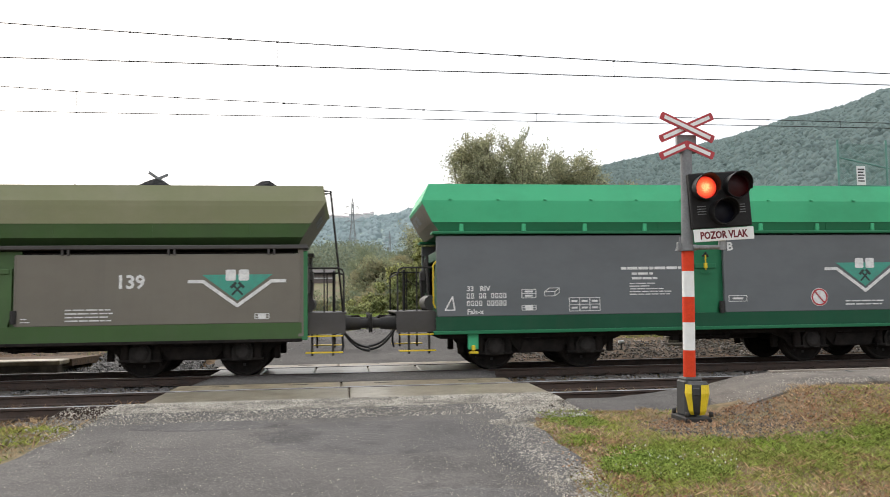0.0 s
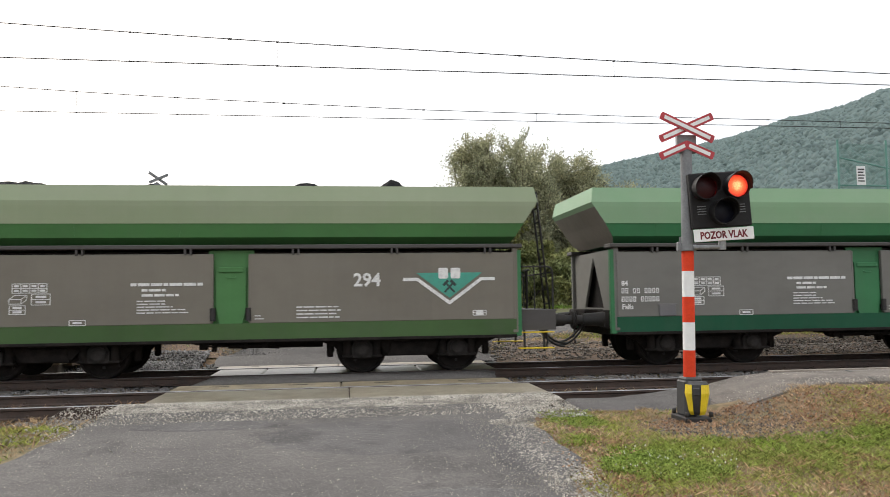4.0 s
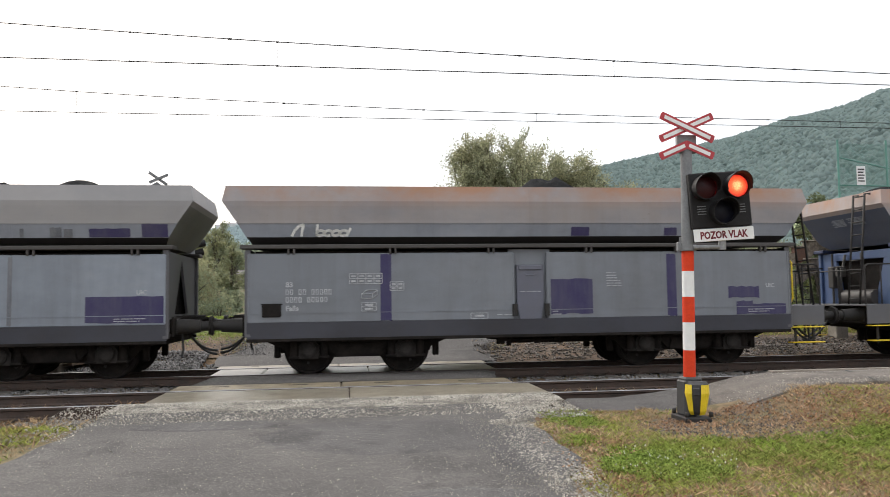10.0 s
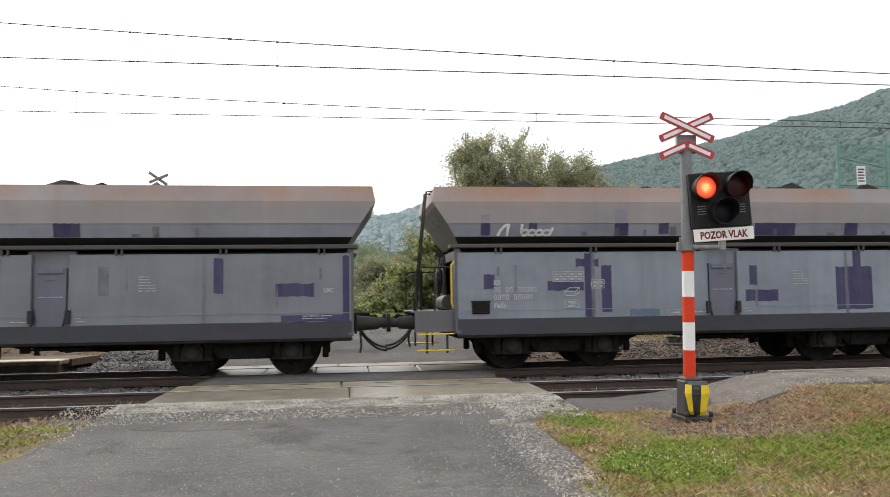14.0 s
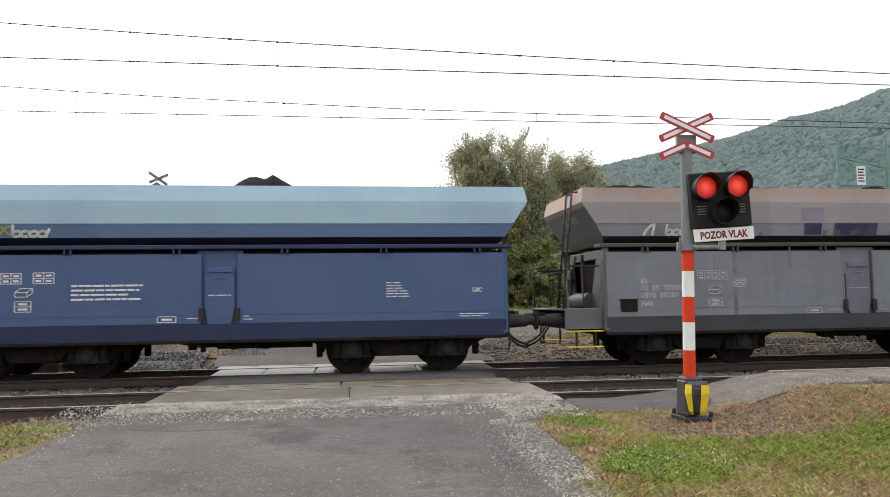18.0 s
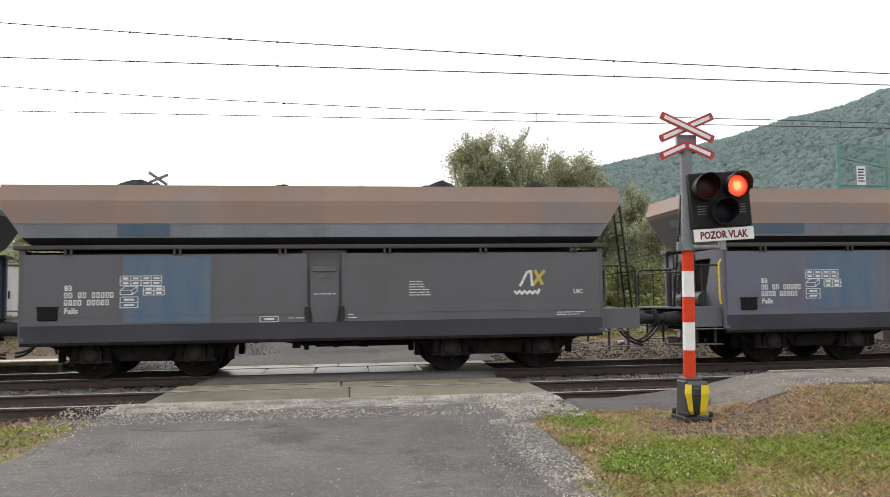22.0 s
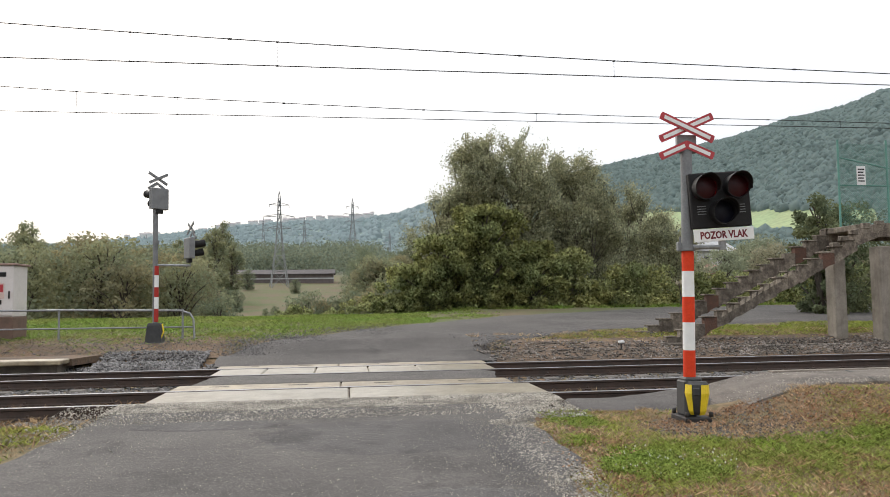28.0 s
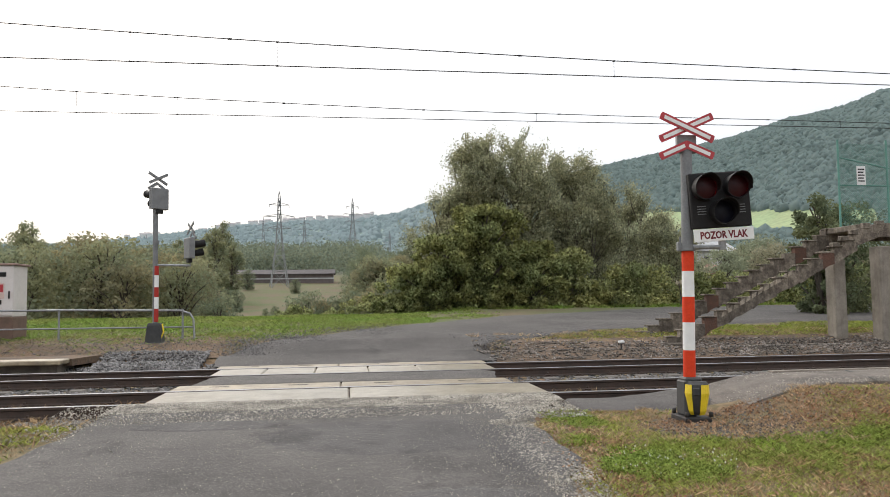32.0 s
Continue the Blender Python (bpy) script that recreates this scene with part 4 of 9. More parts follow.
def m_ladder():
    mb = Mb()
    a, b = Vector((5.93, 0, 1.12)), Vector((5.7, 0, 3.44))
    for y in (-1.02, -0.66):
        mb.tube([(a.x, y, a.z), (b.x, y, b.z), (b.x - 0.12, y, b.z)], 0.022, 6)
    for k in range(9):
        p = a.lerp(b, 0.06 + k * 0.115)
        mb.tube([(p.x, -1.02, p.z), (p.x, -0.66, p.z)], 0.014, 6)
    return mb


def m_handrail():
    mb = Mb()
    for y in (-1.22, 1.22):
        mb.tube([(5.3, y, 1.97), (5.9, y, 1.97), (5.97, y, 1.94), (6.0, y, 1.86), (6.0, y, 1.12)], 0.019, 6)
        mb.tube([(5.64, y, 1.97), (5.64, y, 1.12)], 0.014, 6)
    mb.tube([(6.0, -1.22, 1.86), (6.0, 1.22, 1.86)], 0.015, 6)
    mb.tube([(5.8, 0.1, 1.12), (5.8, 0.1, 1.95)], 0.03, 8)
    mb.tube([(5.8, -0.12, 1.95), (5.8, 0.32, 1.95)], 0.02, 8)
    return mb


def m_endgear():
    """Brake valve, upright rods and an air tank behind the platform."""
    mb = Mb()
    mb.tube([(5.28, -0.5, 1.3), (5.28, 0.6, 1.3)], 0.16, 12)
    mb.box(5.2, 5.36, -0.95, -0.75, 1.5, 2.0, 0, 0.02)
    mb.tube([(5.3, -0.85, 1.14), (5.3, -0.85, 2.3)], 0.025, 6)
    mb.tube([(5.36, -0.45, 1.14), (5.4, -0.42, 1.7), (5.28, -0.4, 2.25)], 0.03, 6)
    mb.box(5.3, 5.42, -0.6, -0.36, 1.75, 1.95, 0, 0.02)
    mb.tube([(5.3, 0.2, 1.14), (5.34, 0.25, 2.25)], 0.035, 6)
    return mb


def m_release():
    """The bent release rod at the corner of the wagon's end."""
    return Mb().tube([(5.3, -1.33, 1.2), (5.34, -1.35, 1.3), (5.34, -1.35, 2.0), (5.28, -1.34, 2.08)], 0.016, 6)


def m_valve():
    """Levers, pipes and brake rigging hung under the middle of the wagon."""
    mb = Mb()
    mb.tube([(-0.9, -1.05, 0.66), (-0.4, -1.1, 0.56), (0.6, -1.1, 0.56), (0.75, -1.05, 0.64)], 0.02, 6)
    mb.tube([(-0.7, -0.6, 0.6), (0.8, -0.7, 0.5)], 0.03, 6)
    mb.tube([(-0.35, -1.0, 0.66), (-0.35, -1.0, 0.46)], 0.05, 8)
    mb.tube([(0.2, -1.05, 0.66), (0.2, -1.05, 0.5)], 0.06, 8)
    mb.box(-0.6, -0.45, -1.12, -1.0, 0.5, 0.68, 0, 0.01)
    mb.box(0.5, 0.62, -1.12, -1.02, 0.52, 0.68, 0, 0.01)
    mb.tube([(-0.2, -0.3, 0.6), (1.6, -0.3, 0.6)], 0.13, 12)
    return mb


def m_bogie():
    """A two-axle bogie frame: shaped side frames, spring pots, axle boxes and the cross member."""
    mb = Mb()
    for s in (-1, 1):
        p = [(-1.28, 0.66), (-1.2, 0.78), (-0.5, 0.8), (-0.35, 0.72), (0.35, 0.72), (0.5, 0.8), (1.2, 0.78), (1.28, 0.66), (1.2, 0.6), (0.62, 0.58), (0.42, 0.36), (-0.42, 0.36), (-0.62, 0.58), (-1.2, 0.6)]
        mb.plate([(x, s * 1.06, z) for x, z in p], (0, -s * 0.1, 0))
        mb.plate([(-0.4, s * 1.1, 0.34), (0.4, s * 1.1, 0.34), (0.34, s * 1.1, 0.56), (-0.34, s * 1.1, 0.56)], (0, -s * 0.14, 0))
        for x in (-0.9, 0.9):
            for d in (-0.27, 0.27):
                mb.tube([(x + d, s * 1.03, 0.34), (x + d, s * 1.03, 0.64)], 0.085, 10)
                mb.box(x + d - 0.1, x + d + 0.1, s * 1.03 - 0.1, s * 1.03 + 0.1, 0.3, 0.345, 0, 0.01)
        for x in (-1.5, 1.5):
            mb.box(x - 0.06, x + 0.06, s * 0.75 - 0.06, s * 0.75 + 0.06, 0.3, 0.62, 0, 0.02)
    mb.box(-0.3, 0.3, -1.0, 1.0, 0.5, 0.74, 0, 0.03)
    for x in (-1.3, 1.3):
        mb.box(x - 0.06, x + 0.06, -1.0, 1.0, 0.55, 0.72, 0, 0.02)
    for s in (-1, 1):
        # dark plates added between wheels and frame, standing in for the shade there
        mb.plate([(-1.72, s * 0.93, 0.84), (1.72, s * 0.93, 0.84), (1.66, s * 0.93, 0.6), (1.42, s * 0.93, 0.5), (1.2, s * 0.93, 0.26), (0.62, s * 0.93, 0.26), (0.5, s * 0.93, 0.31), (-0.5, s * 0.93, 0.31), (-0.62, s * 0.93, 0.26), (-1.2, s * 0.93, 0.26), (-1.42, s * 0.93, 0.5), (-1.66, s * 0.93, 0.6)], (0, -s * 0.06, 0))
        for x in (-1.25, -0.55, 0.55, 1.25):
            mb.tube([(x, s * 1.02, 0.25), (x, s * 1.1, 0.25)], 0.02, 6)
    for s in (-1, 1):
        mb.box(-1.75, 1.75, s * 0.98 - 0.2, s * 0.98 + 0.2, 0.72, 0.84, 0, 0.02)
    return mb


def m_axlebox():
    """A cast axle box with its round cover, between two spring pots."""
    mb = Mb()
    mb.plate([(-0.19, -1.12, 0.3), (0.19, -1.12, 0.3), (0.19, -1.12, 0.52), (0.12, -1.12, 0.62), (-0.12, -1.12, 0.62), (-0.19, -1.12, 0.52)], (0, 0.2, 0))
    mb.tube([(0, -1.1, 0.46), (0, -1.17, 0.46), (0, -1.19, 0.46)], [0.14, 0.14, 0.1], 14)
    return mb


def m_frameprint():
    return bars((0.5, 1.0), -0.3, 0.62, 0.6, 0.03, 0.03)


def m_wheelset():
    """An axle with two turned wheels, about its own centre."""
    mb = Mb()
    mb.tube([(0, -1.0, 0), (0, 1.0, 0)], 0.075, 12)
    for s in (-1, 1):
        prof = [(0.68, 0.12), (0.7, 0.17), (0.735, 0.19), (0.735, 0.37), (0.685, 0.4), (0.685, 0.485), (0.715, 0.47), (0.73, 0.46), (0.815, 0.455), (0.82, 0.42), (0.79, 0.4), (0.79, 0.2), (0.83, 0.16), (0.83, 0.1)]
        seg = 28
        rings = [[(r * math.cos(t), s * y, r * math.sin(t)) for t in (2 * math.pi * k / seg for k in range(seg))] for y, r in prof]
        mb.loft(rings, 0, None, False, True)
        for k in range(4):
            t = k * math.pi / 2
            mb.box(0.26 * math.cos(t) - 0.025, 0.26 * math.cos(t) + 0.025, s * 0.79 - 0.004, s * 0.79 + 0.012, 0.26 * math.sin(t) - 0.025, 0.26 * math.sin(t) + 0.025, 1)
    return mb


def bars(rows, x, z, w, h, gap, mi=0):
    """Rows of illegible small print as plain bars; rows holds each row's share of the width."""
    mb = Mb()
    for k, r in enumerate(rows):
        zz = z - k * (h + gap)
        xx, q = x, k * 7 + 3
        while xx < x + w * r - 0.02:
            q = (q * 37 + 11) % 101
            e = min(x + w * r, xx + 0.07 + 0.0016 * q)
            mb.box(xx, e, -1.4345, -1.4305, zz - h * 0.66, zz, mi)
            xx = e + 0.022
    return mb


def digits(rows, x, z, cw, ch, gap, line):
    """Registration figures as plain upright blocks; rows are strings of x and spaces."""
    mb = Mb()
    for k, r in enumerate(rows):
        for i, c in enumerate(r):
            if c != " ":
                xx, zz = x + i * (cw + gap), z - k * line
                t = cw * 0.3
                for x0, x1, z0, z1 in ((xx, xx + t, zz - ch, zz), (xx + cw - t, xx + cw, zz - ch, zz), (xx, xx + cw, zz - t, zz), (xx, xx + cw, zz - ch, zz - ch + t)):
                    mb.box(x0, x1, -1.4345, -1.4305, z0, z1)
    return mb


def frame_marks(x, z, w, h, cols, mid=True):
    mb = Mb()
    t = 0.012
    y0, y1 = -1.4345, -1.4305
    for zz in (z, z - h) + ((z - h / 2,) if mid else ()):
        mb.box(x, x + w, y0, y1, zz - t / 2, zz + t / 2)
    for k in range(cols + 1):
        xx = x + w * k / cols
        mb.box(xx - t / 2, xx + t / 2, y0, y1, z - h, z)
    for k in range(cols):
        xx = x + w * (k + 0.5) / cols
        for q in ((0.25, 0.75) if mid else (0.5,)):
            mb.box(xx - w / cols * 0.28, xx + w / cols * 0.28, y0, y1, z - h * q - 0.018, z - h * q + 0.018)
    return mb


def capacity_mark(x, z):
    """The slanting box sign beside the load table."""
    mb = Mb()
    p = [(0, 0), (0.2, 0), (0.29, 0.07), (0.29, 0.15), (0.09, 0.15), (0, 0.08)]
    q = [(0, 0.08), (0.2, 0.08), (0.29, 0.15)]
    y = -1.433
    pts = [(x + a, y, z + b) for a, b in p]
    for a, b in zip(pts, pts[1:] + pts[:1]):
        mb.tube([a, b], 0.007, 4, caps=False, smooth=False)
    for a, b in (((0, 0.08), (0.2, 0.08)), ((0.2, 0.08), (0.29, 0.15)), ((0.2, 0.0), (0.2, 0.08))):
        mb.tube([(x + a[0], y, z + a[1]), (x + b[0], y, z + b[1])], 0.007, 4, caps=False, smooth=False)
    return mb


def letters(parent, body, size, x, z, material, y=-1.4305):
    return tagged(part("lettering", text_mesh(body, size), material, parent, at=pose(x, y, z, 90, 0, 0)), kind="stuff" if size < 0.1 else "")


def swoosh(pts, w, y=-1.41, tilt=None):
    """A flat ribbon of stroke width w through points (x, z): the rounded strokes of a painted emblem."""
    mb = Mb()
    for (x0, z0), (x1, z1) in zip(pts, pts[1:]):
        d = Vector((x1 - x0, 0, z1 - z0))
        if d.length < 1e-5:
            continue
        d.normalize()
        n = Vector((-d.z, 0, d.x)) * w / 2
        e = d * w * 0.2
        a, b = Vector((x0, y, z0)) - e, Vector((x1, y, z1)) + e
        mb.plate([a + n, b + n, b - n, a - n], (0, -0.003, 0))
    return mb


def emblem_band(parent, x, z, col, accent, size=1.0):
    """The operator's emblem on the hopper's lower band: a white slanting script with two crossed strokes, as plain strokes."""
    em = thing_part("emblem", parent, at=pose(x, -1.368, z, 13, 0, 0))
    k = size
    def arc(cx, cz, rx, rz, a0, a1, n=8):
        return [(cx + rx * math.cos(radians(a0 + (a1 - a0) * i / n)) + 0.25 * rz * math.sin(radians(a0 + (a1 - a0) * i / n)), cz + rz * math.sin(radians(a0 + (a1 - a0) * i / n))) for i in range(n + 1)]
    white = [[(0.0, 0.0), (0.06, 0.12), (0.16, 0.22), (0.24, 0.24), (0.2, 0.0)]] + [arc(0.6 + 0.165 * i, 0.06, 0.08, 0.06, 15 * (i % 2), 345 - 40 * (i % 2)) for i in range(4)] + [[(0.54, 0.24), (0.52, 0.02)], [(1.16, 0.0), (1.24, 0.16)]]
    mb = Mb()
    for st in white:
        s = swoosh([(a * k, b * k) for a, b in st], 0.056 * k, 0)
        mb.add(s.v, s.f)
    part("emblem_script", mb, col, em)
    mb = Mb()
    for st in ([(0.26, 0.02), (0.34, 0.12), (0.42, 0.2), (0.52, 0.2)], [(0.28, 0.2), (0.36, 0.16), (0.44, 0.06), (0.52, 0.02)]):
        s = swoosh([(a * k, b * k) for a, b in st], 0.03 * k, 0)
        mb.add(s.v, s.f)
    part("emblem_cross", mb, accent, em)


def thing_part(name, parent, at=None):
    ob = new(name)
    ob.parent = parent
    if at is not None:
        ob.matrix_basis = at
    return ob


def emblem_wing(parent, x, z):
    """The operator's shield on the side: a green downward triangle, white wings, crossed hammers and a white cap."""
    em = thing_part("emblem", parent)
    y = -1.4305
    mb = Mb()
    mb.plate([(x - 0.62, y, z + 0.2), (x + 0.62, y, z + 0.2), (x, y, z - 0.27)], (0, -0.003, 0))
    part("emblem_shield", mb, M_MARK_GREEN, em)
    mb = Mb()
    s = swoosh([(x - 0.85, z + 0.08), (x - 0.6, z + 0.08), (x, z - 0.36), (x + 0.6, z + 0.08), (x + 0.85, z + 0.08)], 0.06, y - 0.001)
    mb.add(s.v, s.f)
    for dx in (-0.115, 0.115):
        mb.plate([(x + dx - 0.09, y - 0.004, z + 0.11), (x + dx - 0.07, y - 0.004, z + 0.09), (x + dx + 0.07, y - 0.004, z + 0.09), (x + dx + 0.09, y - 0.004, z + 0.11), (x + dx + 0.09, y - 0.004, z + 0.27), (x + dx + 0.07, y - 0.004, z + 0.29), (x + dx - 0.07, y - 0.004, z + 0.29), (x + dx - 0.09, y - 0.004, z + 0.27)], (0, -0.003, 0))
    part("emblem_cap", mb, M_MARK, em)
    mb = Mb()
    for d in (-1, 1):
        s = swoosh([(x - d * 0.09, z - 0.16), (x + d * 0.08, z + 0.02)], 0.035, y - 0.004)
        mb.add(s.v, s.f)
        s = swoosh([(x + d * 0.03, z + 0.05), (x + d * 0.11, z - 0.03)], 0.05, y - 0.004)
        mb.add(s.v, s.f)
    part("emblem_hammers", mb, M_MARK_DARK, em)


def paint(nm, a, b=None, rough=0.55, dirt=(0.1, 0.09, 0.08), amount=0.18, mix=0.45, grain=0.9, rust=None):
    """Weathered wagon paint: two tones in broad smears, plates a shade apart, soft runs of dirt, small scuffs, and rust creeping down from the rim."""
    m = bpy.data.materials.new(nm)
    m.use_nodes = True
    n, l = m.node_tree.nodes, m.node_tree.links
    p = n["Principled BSDF"]
    tc, oi, seed = n.new("ShaderNodeTexCoord"), n.new("ShaderNodeObjectInfo"), n.new("ShaderNodeMath")
    seed.operation = "MULTIPLY"
    seed.inputs[1].default_value = 60
    l.new(oi.outputs["Random"], seed.inputs[0])

    def field(stretch, scale, detail, lo, hi, top, rough_=0.65):
        mp, t, r = n.new("ShaderNodeMapping"), n.new("ShaderNodeTexNoise"), n.new("ShaderNodeMapRange")
        t.noise_dimensions = "4D"
        mp.inputs["Scale"].default_value = stretch
        l.new(tc.outputs["Object"], mp.inputs["Vector"])
        l.new(mp.outputs["Vector"], t.inputs["Vector"])
        l.new(seed.outputs[0], t.inputs["W"])
        t.inputs["Scale"].default_value, t.inputs["Detail"].default_value, t.inputs["Roughness"].default_value = scale, detail, rough_
        r.inputs["From Min"].default_value, r.inputs["From Max"].default_value, r.inputs["To Max"].default_value = lo, hi, top
        l.new(t.outputs["Fac"], r.inputs["Value"])
        return r.outputs["Result"], t.outputs["Fac"]

    def over(fac, below, col):
        x = n.new("ShaderNodeMixRGB")
        l.new(fac, x.inputs["Fac"])
        if isinstance(below, tuple):
            x.inputs["Color1"].default_value = (*below, 1)
        else:
            l.new(below, x.inputs["Color1"])
        x.inputs["Color2"].default_value = (*col, 1)
        return x.outputs["Color"]
    broad, _ = field((0.7, 1, 1.3), grain, 6, 0.62 - mix * 0.4, 0.82 - mix * 0.4, 1.0)
    runs, _ = field((2.6, 2.6, 0.3), 1.2, 6, 0.45, 0.78, amount * 0.95)
    bloom, _ = field((0.5, 1, 0.9), 1.6, 8, 0.5, 0.7, amount * 1.1, 0.72)
    scuffs, fine = field((1, 1, 1), 13, 8, 0.62, 0.72, 0.1 + amount * 0.8, 0.75)
    c = over(broad, a, b or tuple(v * 0.85 for v in a))
    c = over(bloom, c, tuple(0.55 * v + 0.45 * (sum(a) / 3) * 1.25 for v in a))
    c = over(runs, c, dirt)
    c = over(scuffs, c, tuple(v * 0.55 for v in dirt))
    if rust:
        sep, high, add, mul = n.new("ShaderNodeSeparateXYZ"), n.new("ShaderNodeMapRange"), n.new("ShaderNodeMath"), n.new("ShaderNodeMath")
        patch, _ = field((0.45, 1, 0.6), 1.3, 7, 0.36, 0.62, 1.0, 0.7)
        l.new(tc.outputs["Object"], sep.inputs[0])
        l.new(sep.outputs["Z"], high.inputs["Value"])
        high.inputs["From Min"].default_value, high.inputs["From Max"].default_value = (3.02, 3.42)
        mul.operation = "MULTIPLY"
        l.new(high.outputs["Result"], mul.inputs[0])
        l.new(patch, mul.inputs[1])
        add.operation = "MULTIPLY"
        add.inputs[1].default_value = 0.85
        l.new(mul.outputs[0], add.inputs[0])
        c = over(add.outputs[0], c, rust)
    # plates a shade apart
    sx, fl, wn_, mr, hv = n.new("ShaderNodeSeparateXYZ"), n.new("ShaderNodeMath"), n.new("ShaderNodeTexWhiteNoise"), n.new("ShaderNodeMapRange"), n.new("ShaderNodeHueSaturation")
    l.new(tc.outputs["Object"], sx.inputs[0])
    fl.operation = "SNAP"
    fl.inputs[1].default_value = 1.82
    l.new(sx.outputs["X"], fl.inputs[0])
    wn_.noise_dimensions = "2D"
    cx = n.new("ShaderNodeCombineXYZ")
    l.new(fl.outputs[0], cx.inputs[0])
    l.new(seed.outputs[0], cx.inputs[1])
    l.new(cx.outputs[0], wn_.inputs["Vector"])
    mr.inputs["To Min"].default_value, mr.inputs["To Max"].default_value = 1 - amount * 0.16, 1 + amount * 0.16
    l.new(wn_.outputs["Value"], mr.inputs["Value"])
    l.new(mr.outputs["Result"], hv.inputs["Value"])
    l.new(c, hv.inputs["Color"])
    l.new(hv.outputs["Color"], p.inputs["Base Color"])
    p.inputs["Roughness"].default_value, p.inputs["Specular IOR Level"].default_value = rough, 0.35
    bp = n.new("ShaderNodeBump")
    bp.inputs["Strength"].default_value, bp.inputs["Distance"].default_value = 0.06, 0.02
    l.new(fine, bp.inputs["Height"])
    l.new(bp.outputs["Normal"], p.inputs["Normal"])
    return m


